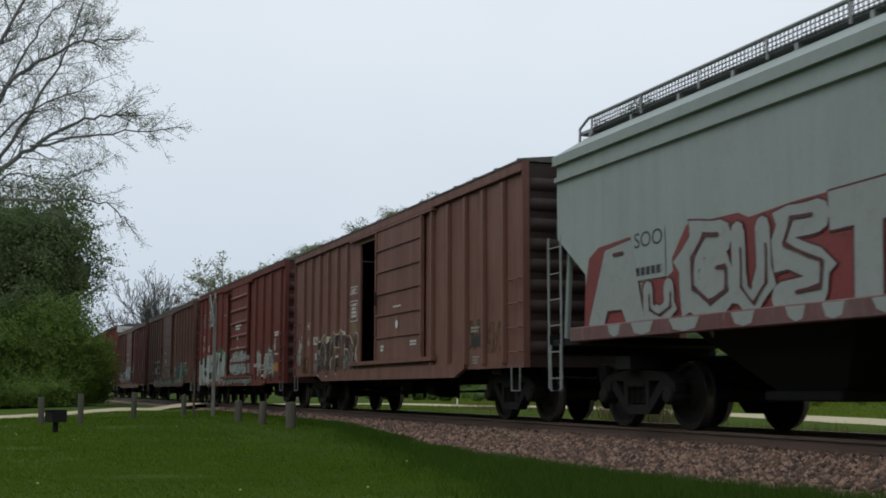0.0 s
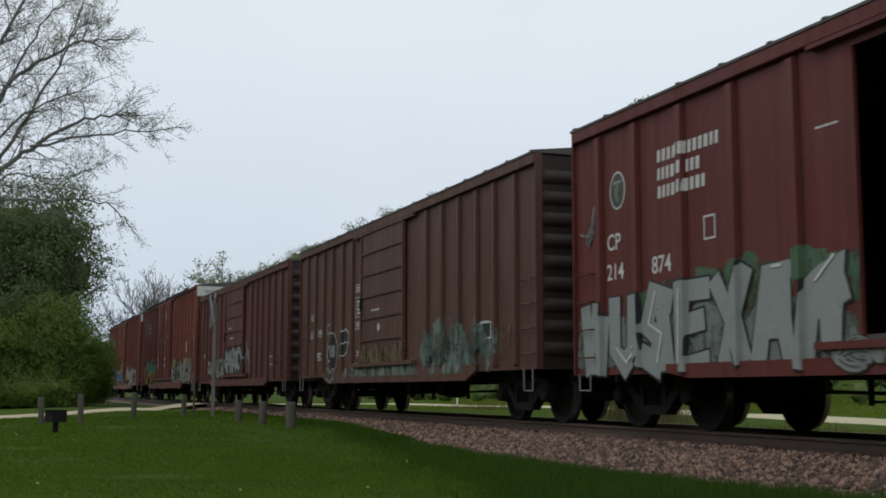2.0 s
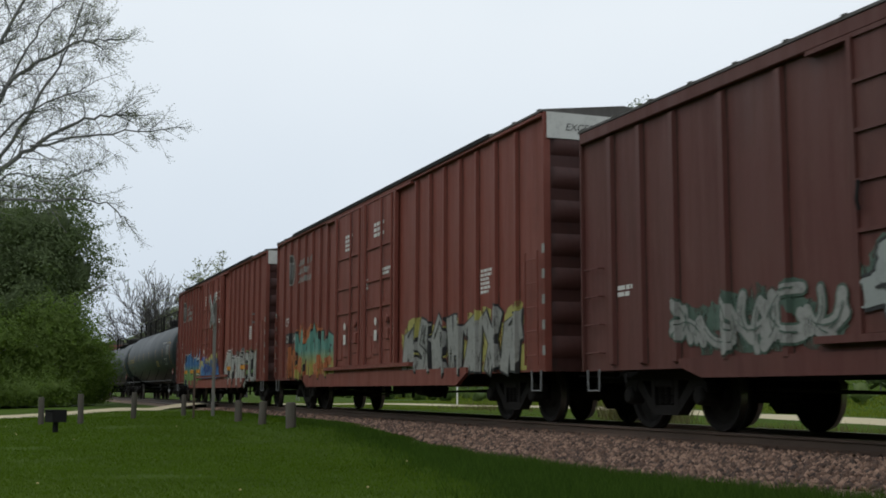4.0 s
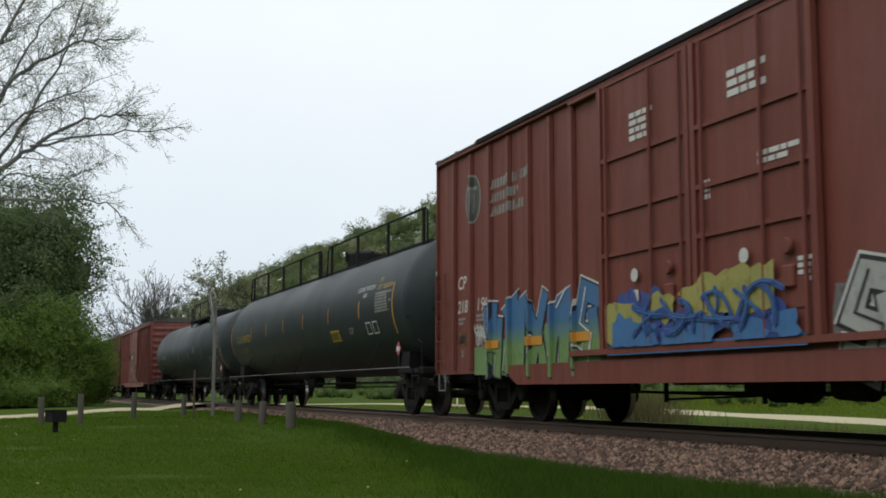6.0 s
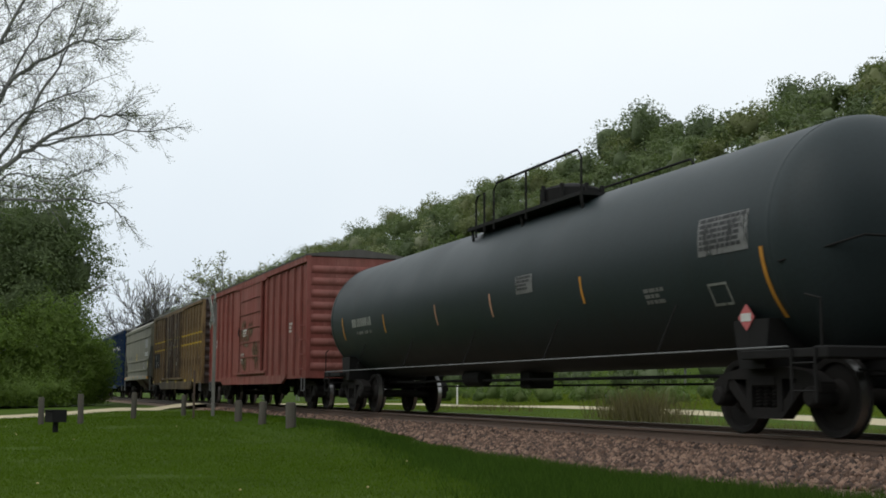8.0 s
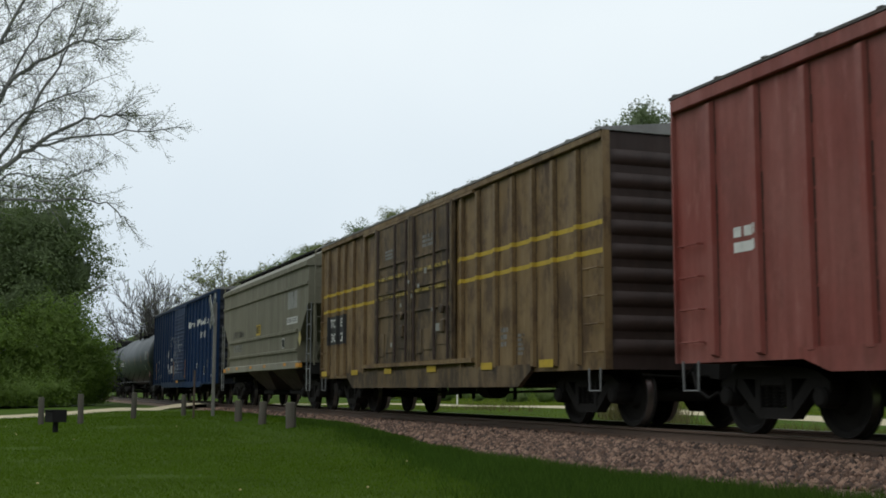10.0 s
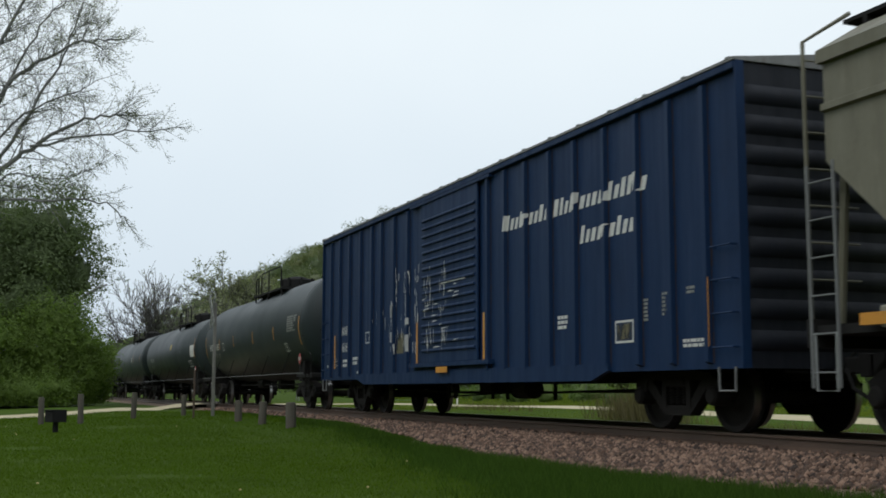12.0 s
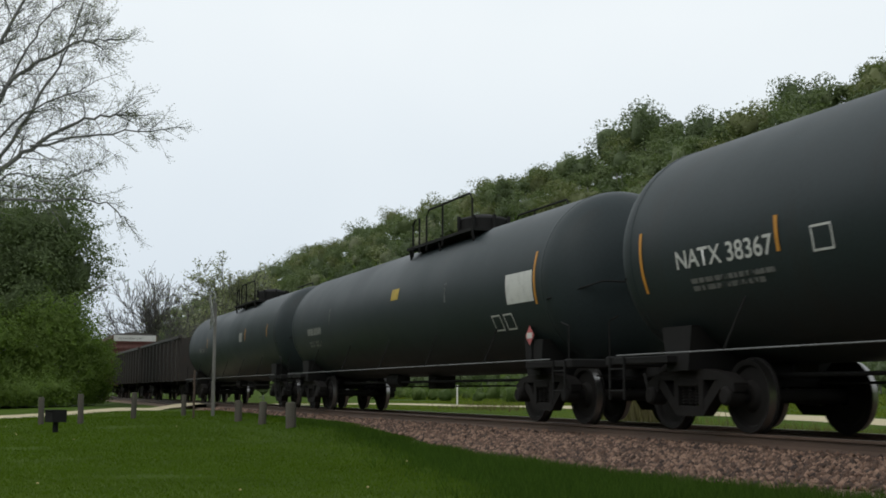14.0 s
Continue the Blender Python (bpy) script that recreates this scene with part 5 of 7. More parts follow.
def leafy_tree(name, label, x, y, height, width, seed, mat, count, size, trunk_h=0.2, z=None):
    """A crown of clumps: leaves gather round the shoots of a real skeleton."""
    rng = random.Random(seed)
    nr = np.random.default_rng(seed)
    t = thing(name, label, "tree" if height > 4 else "bush")
    t.location = (x, y, ground_z(x, y) if z is None else z)
    g, tips = Geo(), []
    r0 = 0.035 * height
    th = height * trunk_h
    g.tube([(0, 0, -0.2), (0.02, 0, th * 0.6), (0.05, 0.03, th)], [r0 * 1.2, r0, r0 * 0.85], 9)
    for i in range(9):
        a = 2 * math.pi * (i + rng.random() * 0.6) / 9
        el = rng.uniform(0.15, 1.35)
        d = Vector((math.cos(a) * math.cos(el), math.sin(a) * math.cos(el), math.sin(el)))
        ln = 0.33 * (abs(d.z) * (height - th) + (1 - abs(d.z)) * width / 2)
        grow(g, Vector((0.03, 0.02, th * rng.uniform(0.6, 1.0))), d, ln, r0 * 0.5, 2, rng, tips, 0.75, 0.06, (3, 4))
    part("trunk", g, M["bark"], t, "grey-brown trunk and limbs")
    tp = np.array([p[:] for p in tips])
    # clumps that fill the crown out to an uneven hull
    m = 380
    u = nr.normal(size=(m, 3))
    u /= np.linalg.norm(u, axis=1)[:, None]
    bulge = np.array([0.95 + 0.55 * noise.noise((a * 2.1 + seed, b * 2.1, c * 2.1)) + 0.2 * noise.noise((a * 5, b * 5 + seed, c * 5)) for a, b, c in u])
    u *= (nr.uniform(0.35, 1.0, m) ** 0.5 * bulge)[:, None]
    tp = np.concatenate([tp[nr.random(len(tp)) < 0.5], u * np.array([width * 0.5, width * 0.5, height * 0.47]) + np.array([0, 0, height * 0.53])])
    # sprigs that stand out from the hull
    sp = u[nr.integers(0, m, 110)]
    sp = sp / np.linalg.norm(sp, axis=1)[:, None]
    start = sp * np.array([width * 0.46, width * 0.46, height * 0.43]) + np.array([0, 0, height * 0.53])
    sprig = (start[:, None] + (sp + nr.normal(size=sp.shape) * 0.35)[:, None] * np.linspace(0, 0.13 * width, 26)[None, :, None]).reshape(-1, 3)
    sprig += nr.normal(size=sprig.shape) * 0.07
    k = max(1, count // len(tp))
    off = nr.normal(size=(len(tp) * k, 3))
    cl = np.repeat(tp, k, axis=0) + off * (0.048 * width if width > 6 else 0.075 * width)
    out = (cl - np.array([0, 0, height * 0.5])) / np.array([width, width, height]) * 1.6
    face = np.concatenate([off * 0.45 + out, nr.normal(size=sprig.shape)])
    cl = np.concatenate([cl, sprig])
    keep = cl[:, 2] > 0.1
    crown = part("crown", quads_mesh("crown", leaves(cl[keep], size, nr, 0.0, face[keep]), mat), mat, t)
    inner = [np.array([0, 0, height * 0.53]) + p * np.array([width * 0.42, width * 0.42, height * 0.4]) + LUMP_V * (1 + nr.uniform(-0.35, 0.35, (len(LUMP_V), 1))) * 0.085 * (width + height) * 0.5
             for p in u[:70] * 0.8]
    part("inner_leaves", lumps_mesh(np.stack(inner), mat), mat, crown)
    return t


def bare_limb(g, pts, r0, r1, rng, tips, shoots, ln, depth=3):
    """A long limb through a few points with many fine side shoots."""
    P = [Vector(p) for p in pts]
    line = []
    for i in range(len(P) - 1):
        for k in range(5):
            line.append(P[i].lerp(P[i + 1], k / 5) + Vector((rng.gauss(0, 0.035), rng.gauss(0, 0.035), rng.gauss(0, 0.035))))
    line.append(P[-1])
    n = len(line)
    rad = [0.78 * (r0 + (r1 - r0) * i / (n - 1)) for i in range(n)]
    g.tube(line, rad, 7, False)
    for i in range(shoots):
        k = rng.randint(1, n - 1)
        ax = (line[k] - line[k - 1]).normalized()
        r = Vector((rng.gauss(0, 0.6), rng.gauss(0, 1), rng.gauss(0, 0.9)))
        r = (r - ax * r.dot(ax)).normalized()
        d = (ax * 0.85 + r * 0.8 + Vector((0, 0, 0.08))).normalized()
        f = 0.5 + 0.5 * (1 - k / n)
        grow(g, line[k], d, ln * f * rng.uniform(0.5, 1.02), max(0.012, rad[k] * 0.4), depth - 1, rng, tips, 0.7, 0.02, (2, 3), 0.5, 0.0045)
    grow(g, line[-1], (line[-1] - line[-3]).normalized(), ln * 0.5, max(0.012, r1), depth - 1, rng, tips, 0.6, 0.0, (2, 3), 0.5, 0.0045)


def bare_tree():
    """The budding tree whose limbs reach out over the lawn; the trunk stands beside the view."""
    rng = random.Random(11)
    nr = np.random.default_rng(11)
    t = thing("tree", "budding bare-limbed tree with fine grey twigs", "tree")
    ox, oy = -32.8, -11.45
    t.location = (ox, oy, ground_z(ox, oy))
    g, tips = Geo(), []
    g.tube([(0, 0, -0.2), (0.05, 0.05, 1.5), (0.1, 0.2, 3.2), (0.2, 0.35, 4.8), (0.3, 0.6, 6.4), (0.5, 0.7, 8.6), (0.6, 0.6, 11)], [0.36, 0.3, 0.27, 0.24, 0.18, 0.12, 0.06], 10, False)
    bare_limb(g, [(0.2, 0.35, 4.7), (1.1, 1.75, 6.3), (1.6, 2.65, 7.0), (2.0, 3.7, 7.7), (2.4, 4.6, 7.85)], 0.11, 0.03, rng, tips, 34, 1.1)
    bare_limb(g, [(1.6, 2.65, 7.0), (2.2, 4.2, 7.35), (2.7, 5.75, 7.5)], 0.05, 0.018, rng, tips, 20, 0.8)
    bare_limb(g, [(0.3, 0.6, 6.2), (1.4, 1.8, 8.2), (1.5, 2.1, 8.8), (1.9, 2.9, 9.3), (2.3, 3.7, 9.7), (2.6, 4.35, 9.75)], 0.1, 0.02, rng, tips, 40, 1.0)
    bare_limb(g, [(0.15, 0.3, 4.4), (1.1, 1.85, 5.68), (1.8, 3.6, 5.7), (2.1, 4.5, 5.6), (2.2, 5.0, 5.1)], 0.06, 0.016, rng, tips, 16, 0.75)
    bare_limb(g, [(0.9, 1.5, 6.1), (1.7, 2.6, 7.9), (2.0, 3.2, 9.1), (2.2, 3.6, 10.3)], 0.07, 0.018, rng, tips, 30, 1.0)
    bare_limb(g, [(0.4, 0.7, 7.4), (1.1, 1.5, 9.4), (1.6, 2.4, 11.0), (2.0, 3.2, 12.4)], 0.09, 0.02, rng, tips, 34, 1.2)
    bare_limb(g, [(0.5, 0.7, 8.6), (0.8, 1.3, 10.6), (1.0, 2.0, 12.5)], 0.09, 0.02, rng, tips, 26, 1.2)
    bare_limb(g, [(1.0, 1.4, 6.9), (1.9, 2.7, 8.0), (2.6, 3.9, 8.5)], 0.05, 0.015, rng, tips, 22, 0.9)
    bare_limb(g, [(0.9, 1.4, 6.0), (1.2, 2.3, 6.4), (1.6, 3.3, 6.2), (1.9, 4.1, 6.5)], 0.04, 0.012, rng, tips, 20, 0.8)
    bare_limb(g, [(0.3, 0.6, 6.4), (0.9, 1.6, 7.6), (1.5, 2.3, 9.4), (1.7, 3.0, 10.6), (1.9, 3.9, 11.2)], 0.06, 0.014, rng, tips, 30, 1.0)
    bare_limb(g, [(0.3, 0.6, 6.4), (-0.6, -1.6, 8.4), (-1.2, -3.6, 9.6)], 0.12, 0.03, rng, tips, 6, 1.2)
    bare_limb(g, [(0.2, 0.3, 4.6), (-1.4, -0.8, 6.6), (-3.0, -1.6, 8.0)], 0.1, 0.03, rng, tips, 6, 1.2)
    part("trunk", g, M["bark"], t, "grey trunk, limbs and twigs")
    tp = np.array([p[:] for p in tips])
    pick = tp[nr.random(len(tp)) < 0.8]
    cl = np.repeat(pick, 2, axis=0) + nr.normal(size=(len(pick) * 2, 3)) * 0.05
    part("foliage", quads_mesh("foliage", leaves(cl, 0.024, nr), M["leaf_bud"]), M["leaf_bud"], t, "tiny pale green buds")


def far_tree(label, x, y, z, height, seed, leaf_frac, size, width=0.5, stems=8, twig=0.03):
    """A tree in bud: stems that fan out from a low fork into fine upright shoots."""
    rng = random.Random(seed)
    nr = np.random.default_rng(seed)
    t = thing("tree", label, "tree")
    t.location = (x, y, z)
    g, tips = Geo(), []
    r0 = height * 0.0105
    g.tube([(0, 0, -1), (0.05, 0, height * 0.2)], [r0 * 1.3, r0], 7)
    for i in range(stems):
        a = 2 * math.pi * (i + rng.random()) / stems
        out = width * rng.uniform(0.2, 1.0)
        d = Vector((math.cos(a) * out, math.sin(a) * out, 1.0)).normalized()
        grow(g, Vector((0, 0, height * rng.uniform(0.1, 0.22))), d, height * rng.uniform(0.2, 0.27), r0 * 0.55, 4, rng, tips, 0.6, 0.15, (2, 4), 0.55, twig)
    part("trunk", g, M["bark_dark"], t, "dark grey trunk and bare limbs")
    tp = np.array([p[:] for p in tips])
    pick = tp[nr.random(len(tp)) < leaf_frac]
    cl = np.repeat(pick, 2, axis=0) + nr.normal(size=(len(pick) * 2, 3)) * 0.22
    part("crown", quads_mesh("crown", leaves(cl, size, nr), M["leaf_bud"]), M["leaf_bud"], t, "sparse pale spring leaves")


def woods(name, label, places, mat, seed, per, size, blobs=12):
    """Many crowns as one mass: boughs of leaves that face outwards round a close inner growth; (x, y, z, height, leafiness) each."""
    nr = np.random.default_rng(seed)
    all_l, g, cores = [], Geo(), []
    for x, y, z, h, k in places:
        r = h * nr.uniform(0.36, 0.5)
        nb = max(6, int(blobs * nr.uniform(0.7, 1.3)))
        cb = nr.normal(size=(nb, 3))
        cb /= np.linalg.norm(cb, axis=1)[:, None]
        cb = cb * nr.uniform(0.35, 0.8, (nb, 1)) * np.array([r, r, h * 0.33]) + np.array([x, y, z + h * 0.58])
        br = r * nr.uniform(0.28, 0.5, nb)
        n = int(per * k)
        pick = nr.integers(0, nb, n)
        u = nr.normal(size=(n, 3))
        u[:, 2] += 0.3
        u /= np.linalg.norm(u, axis=1)[:, None]
        q = cb[pick] + u * (br[pick] * nr.uniform(0.5, 1.2, n))[:, None] * np.array([1, 1, 0.85])
        # low skirt down to the ground
        sk = nr.random(n) < 0.06
        q[sk] = np.c_[x + nr.normal(size=sk.sum()) * r * 0.45, y + nr.normal(size=sk.sum()) * r * 0.45, z + nr.uniform(0.05, 0.5, sk.sum()) * h]
        all_l.append(leaves(q, size * (0.75 + 0.025 * h), nr, 0.0, u * 0.8))
        wob = LUMP_V * (0.9 + nr.uniform(-0.4, 0.4, (len(LUMP_V), 1)))
        cores.append(np.array([x, y, z + 0.52 * h]) + wob * np.array([r * 0.42, r * 0.42, h * 0.21]))
        g.tube([(x, y, z - 0.5), (x + nr.normal() * 0.2, y, z + h * 0.75)], [h * 0.016, h * 0.005], 5, False)
    top = thing(name, label, "woods", "", "stuff")
    part("trunks", g, M["bark"], top)
    part("crowns", quads_mesh("crowns", np.concatenate(all_l), mat), mat, top)
    part("inner_leaves", lumps_mesh(np.stack(cores), mat), mat, top)


def build_plants():
    nr = np.random.default_rng(3)
    # wooded bluff beyond the meadow
    sets = [[], [], [], []]
    x = -40.0
    while x > -860:
        d = max(1.0, -x / 230)
        for row in range(11):
            if d > 1.9 and row % 2 or x > -100 and row % 3 or row < 4 and row % 2:
                continue
            xx, yy = x + nr.uniform(-3.5, 3.5), 46 + row * 6.6 + nr.uniform(-3, 3)
            h = nr.uniform(6.0, 11.0) * (1.2 if nr.random() < 0.12 else 1) * (1 + 0.25 * smooth(-280, -400, xx))
            full = 0.14 if yy < 72 or x > -100 else 1.0
            k = nr.random() + 0.25 * noise.noise((xx * 0.02, yy * 0.03, 4))
            sets[0 if k < 0.36 else 1 if k < 0.7 else 2 if k < 0.92 else 3].append((xx, yy, ground_z(xx, yy) - 1.0, h, full * min(1.0, 1.6 / d)))
        x -= 6.4 * d ** 0.7
    # taller trees that break the skyline
    for xx, yy, tip, k in ((-211, 108, 59.2, 1), (-204, 109, 58.6, 0), (-197, 108, 60.4, 1), (-189, 109, 55.2, 1), (-152, 108, 52.6, 1), (-147, 109, 50.6, 1), (-158, 107, 49.6, 3), (-245, 108, 54.0, 1), (-238, 109, 52.4, 0),
                           (-228, 108, 53.0, 0), (-294, 108, 55.2, 1), (-285, 109, 54.4, 0), (-268, 108, 53.0, 1), (-350, 109, 56.6, 3), (-378, 108, 57.4, 1), (-450, 109, 60.4, 1), (-444, 108, 59.4, 0), (-176, 108, 52.0, 1), (-138, 108, 47.6, 0)):
        base = ground_z(xx, yy) - 1.0
        sets[k].append((xx, yy, base, (tip - base) * 0.98, 1.3))
    for s, (lab, mt, per) in zip(sets, (("mid green spring trees covering the bluff", "leaf_wood", 620), ("dark green trees on the bluff", "leaf_wood3", 620),
                                        ("paler yellow-green trees among the bluff woods", "leaf_wood2", 560), ("greyish thin-leaved trees on the bluff", "leaf_bud", 260))):
        woods("hillside_woods", lab, s, M[mt], 21 + per + len(s), int(per * 1.6), 0.29, 12)
    # wooded valley side behind the lawn: unseen, added to cut skylight on the train
    c = []
    for i in range(170):
        xx, yy = nr.uniform(-150, 110), nr.uniform(-75, -32)
        c.append((xx, yy, ground_z(xx, yy) - 0.5, nr.uniform(10, 16), 0.6))
    woods("unseen_lawn_woods", "unseen dense green woods added behind the camera to cut skylight", c, M["leaf_wood"], 23, 150, 0.8, 7)
    # trees beside the road
    leafy_tree("tree", "dense dark green tree beside the gravel road", -62.0, -8.6, 12.0, 8.4, 31, M["leaf_dark"], 95000, 0.092, 0.14)
    leafy_tree("tree", "tall dark green tree behind the roadside thicket", -64.5, -13.8, 12.8, 9.0, 32, M["leaf_dark"], 45000, 0.11, 0.14)
    leafy_tree("bush", "bright green roadside bush", -57.5, -6.8, 4.8, 4.4, 33, M["leaf_light"], 42000, 0.074, 0.08)
    leafy_tree("bush", "low green bush at the road's edge", -56.5, -10.6, 4.6, 5.2, 34, M["leaf_light"], 42000, 0.074, 0.08)
    leafy_tree("bush", "green thicket beside the track", -60.5, -5.4, 3.3, 3.2, 35, M["leaf_light"], 24000, 0.074, 0.08)
    leafy_tree("bush", "shaded thicket under the roadside trees", -60.0, -13.2, 4.4, 5.5, 36, M["leaf_dark"], 36000, 0.09, 0.08)
    leafy_tree("bush", "low weeds at the foot of the roadside bushes", -54.5, -8.0, 1.3, 4.0, 37, M["leaf_light"], 16000, 0.05, 0.08)
    leafy_tree("bush", "low weeds beside the road", -53.5, -11.5, 1.2, 4.5, 38, M["leaf_light"], 16000, 0.05, 0.08)
    bare_tree()
    far_tree("bare grey tree beyond the track", -116.0, 5.3, -0.3, 14.2, 41, 0.05, 0.13, 0.75, 10, 0.021)
    far_tree("bare grey tree with few leaves", -126.0, 11.2, -0.3, 11.0, 42, 0.3, 0.14, 0.6, 6, 0.02)
    far_tree("tree with sparse pale new leaves", -140.0, 18.9, -0.3, 18.8, 43, 0.8, 0.2, 0.36, 9, 0.024)
    far_tree("thin tree with sparse pale new leaves", -136.0, 15.2, -0.3, 14.0, 44, 0.6, 0.18, 0.45, 6, 0.022)
    # low growth at the foot of the bluff and along the far rail
    d, e = [], []
    for i in range(130):
        xx = nr.uniform(-190, 10)
        yy = nr.uniform(33, 44)
        h = nr.uniform(2.8, 6.0)
        d.append((xx, yy, ground_z(xx, yy) - 0.25 * h, h, 0.6))
    for i in range(26):
        xx = nr.uniform(-200, -85)
        yy = nr.uniform(8, 14)
        d.append((xx, yy, -0.5, nr.uniform(1.6, 3.4), 0.5))
    woods("meadow_thicket", "dark green thicket at the foot of the bluff", d, M["leaf_wood3"], 24, 420, 0.16, 8)
    for i in range(150):
        xx = nr.uniform(-130, 0)
        yy = nr.uniform(22, 31) + max(0.0, xx + 30) * 0.25
        h = nr.uniform(1.5, 3.3)
        e.append((xx, yy, ground_z(xx, yy) - 0.36 * h, h, 0.6))
    woods("meadow_brush", "fresh green brush behind the gravel road", e, M["leaf_brush"], 25, 420, 0.09, 7)


def blades(points, height, width, lean, nr):
    n = len(points)
    a = nr.uniform(0, 2 * math.pi, n)
    w = width * nr.uniform(0.6, 1.3, n)
    h = height * nr.uniform(0.5, 1.25, n)
    side = np.c_[np.cos(a), np.sin(a), np.zeros(n)] * w[:, None]
    b = nr.uniform(0, 2 * math.pi, n)
    tip = np.c_[np.cos(b) * lean * h, np.sin(b) * lean * h, h]
    return np.stack([points - side, points + side, points + tip], axis=1)


def scatter(x0, x1, y0, y1, density, nr):
    n = int((x1 - x0) * (y1 - y0) * density)
    p = np.c_[nr.uniform(x0, x1, n), nr.uniform(y0, y1, n)]
    return p


def on_ground(p, dz=-0.01):
    return np.c_[p, [ground_z(x, y) + dz for x, y in p]]


def build_grass():
    nr = np.random.default_rng(7)
    # mown lawn, thinner with distance
    out = []
    for x0, x1, y0, y1, den, h, w in ((-15, -7, -10.4, -2.6, 2300, 0.034, 0.0042), (-22, -15, -10.6, -2.6, 1300, 0.036, 0.0055), (-32, -22, -11.2, -2.2, 620, 0.04, 0.008), (-41, -32, -12.5, -2.0, 260, 0.045, 0.012)):
        p = scatter(x0, x1, y0, y1, den, nr)
        f = np.array([noise.noise((x * 0.5, y * 0.5, 0)) for x, y in p])
        p = p[f > -0.45 + 0.3 * nr.random(len(p)) - 0.2]
        p = p[np.array([y < along_track(x, STONE_EDGE) for x, y in p])]
        out.append(blades(on_ground(p), h, w, 0.9, nr))
    tagged(new("lawn_grass", quads_mesh("lawn_grass", np.concatenate(out), M["grass_blade"])), "short mown green grass of the lawn", "grass", "", "stuff")
    # uncut strip along the ballast
    out = []
    for x0, x1, den, h, w in ((-16, -6, 1700, 0.13, 0.0055), (-26, -16, 1000, 0.1, 0.008), (-36, -26, 420, 0.07, 0.012)):
        p = scatter(x0, x1, -6.6, -1.9, den, nr)
        edge = np.array([along_track(x, STONE_EDGE) + 0.22 * noise.noise((x * 0.9, 1.7, 0)) + 0.16 * noise.noise((x * 2.6, 5.0, 0)) for x, y in p])
        inner = np.array([along_track(x, MOWN_EDGE) + 0.3 * noise.noise((x * 0.5, 8.7, 0)) for x, y in p])
        k = (p[:, 1] < edge) & (p[:, 1] > inner - nr.exponential(0.22, len(p)))
        p = p[k]
        thin = np.clip((edge[k] - p[:, 1]) / 0.5, 0.35, 1.0)
        q = blades(on_ground(p), h, w, 0.55, nr)
        base = q[:, :1] * 0.5 + q[:, 1:2] * 0.5
        out.append(base + (q - base) * thin[:, None, None])
    tagged(new("uncut_grass", quads_mesh("uncut_grass", np.concatenate(out), M["grass_tall"])), "taller uncut grass along the ballast", "grass", "", "stuff")
    # meadow and verge on the far side
    out = []
    for x0, x1, y0, y1, den, h, w in ((-75, -10, 3.4, 11.8, 110, 0.035, 0.016), (-80, -12, 15.8, 24, 45, 0.1, 0.025), (-110, 0, 24, 34, 14, 0.2, 0.05)):
        p = scatter(x0, x1, y0, y1, den, nr)
        k = np.ones(len(p), bool)
        for i in range(len(ROAD) - 1):
            pa, pb = np.array(ROAD[i]), np.array(ROAD[i + 1])
            ab = pb - pa
            t = np.clip(((p - pa) @ ab) / (ab @ ab), 0, 1)
            k &= np.linalg.norm(p - (pa + t[:, None] * ab), axis=1) > 2.6
        out.append(blades(on_ground(p[k]), h, w, 0.5, nr))
    tagged(new("meadow_grass", quads_mesh("meadow_grass", np.concatenate(out), M["meadow_blade"])), "long meadow grass beyond the track", "grass", "", "stuff")
    out = []
    for cx, cy, r, n, h in ((-31.5, 9.0, 1.0, 900, 1.0), (-33.0, 9.6, 0.8, 500, 0.8), (-24, 8.2, 1.6, 260, 0.28), (-18, 7.2, 1.8, 260, 0.25), (-41, 8.0, 1.4, 300, 0.35)):
        p = np.c_[nr.normal(cx, r, n), nr.normal(cy, r * 0.6, n)]
        out.append(blades(on_ground(p), h, 0.012, 0.4, nr))
    tagged(new("dry_weeds", quads_mesh("dry_weeds", np.concatenate(out), M["weed"])), "dry brown weeds beside the far rail", "weeds", "", "stuff")
    # dandelions
    g = Geo()
    for i in range(9):
        x, y = nr.uniform(-30, -9), nr.uniform(-9.5, -4.5)
        z = ground_z(x, y) + 0.06
        g.lathe([(z, 0.001), (z + 0.01, 0.014), (z + 0.016, 0.009), (z + 0.022, 0.001)], 7, "z", x, y, 0)
    tagged(new("dandelions", g.mesh("dandelions", M["yellowdull"])), "scattered pale dandelion heads in the lawn", "flowers", "", "stuff")


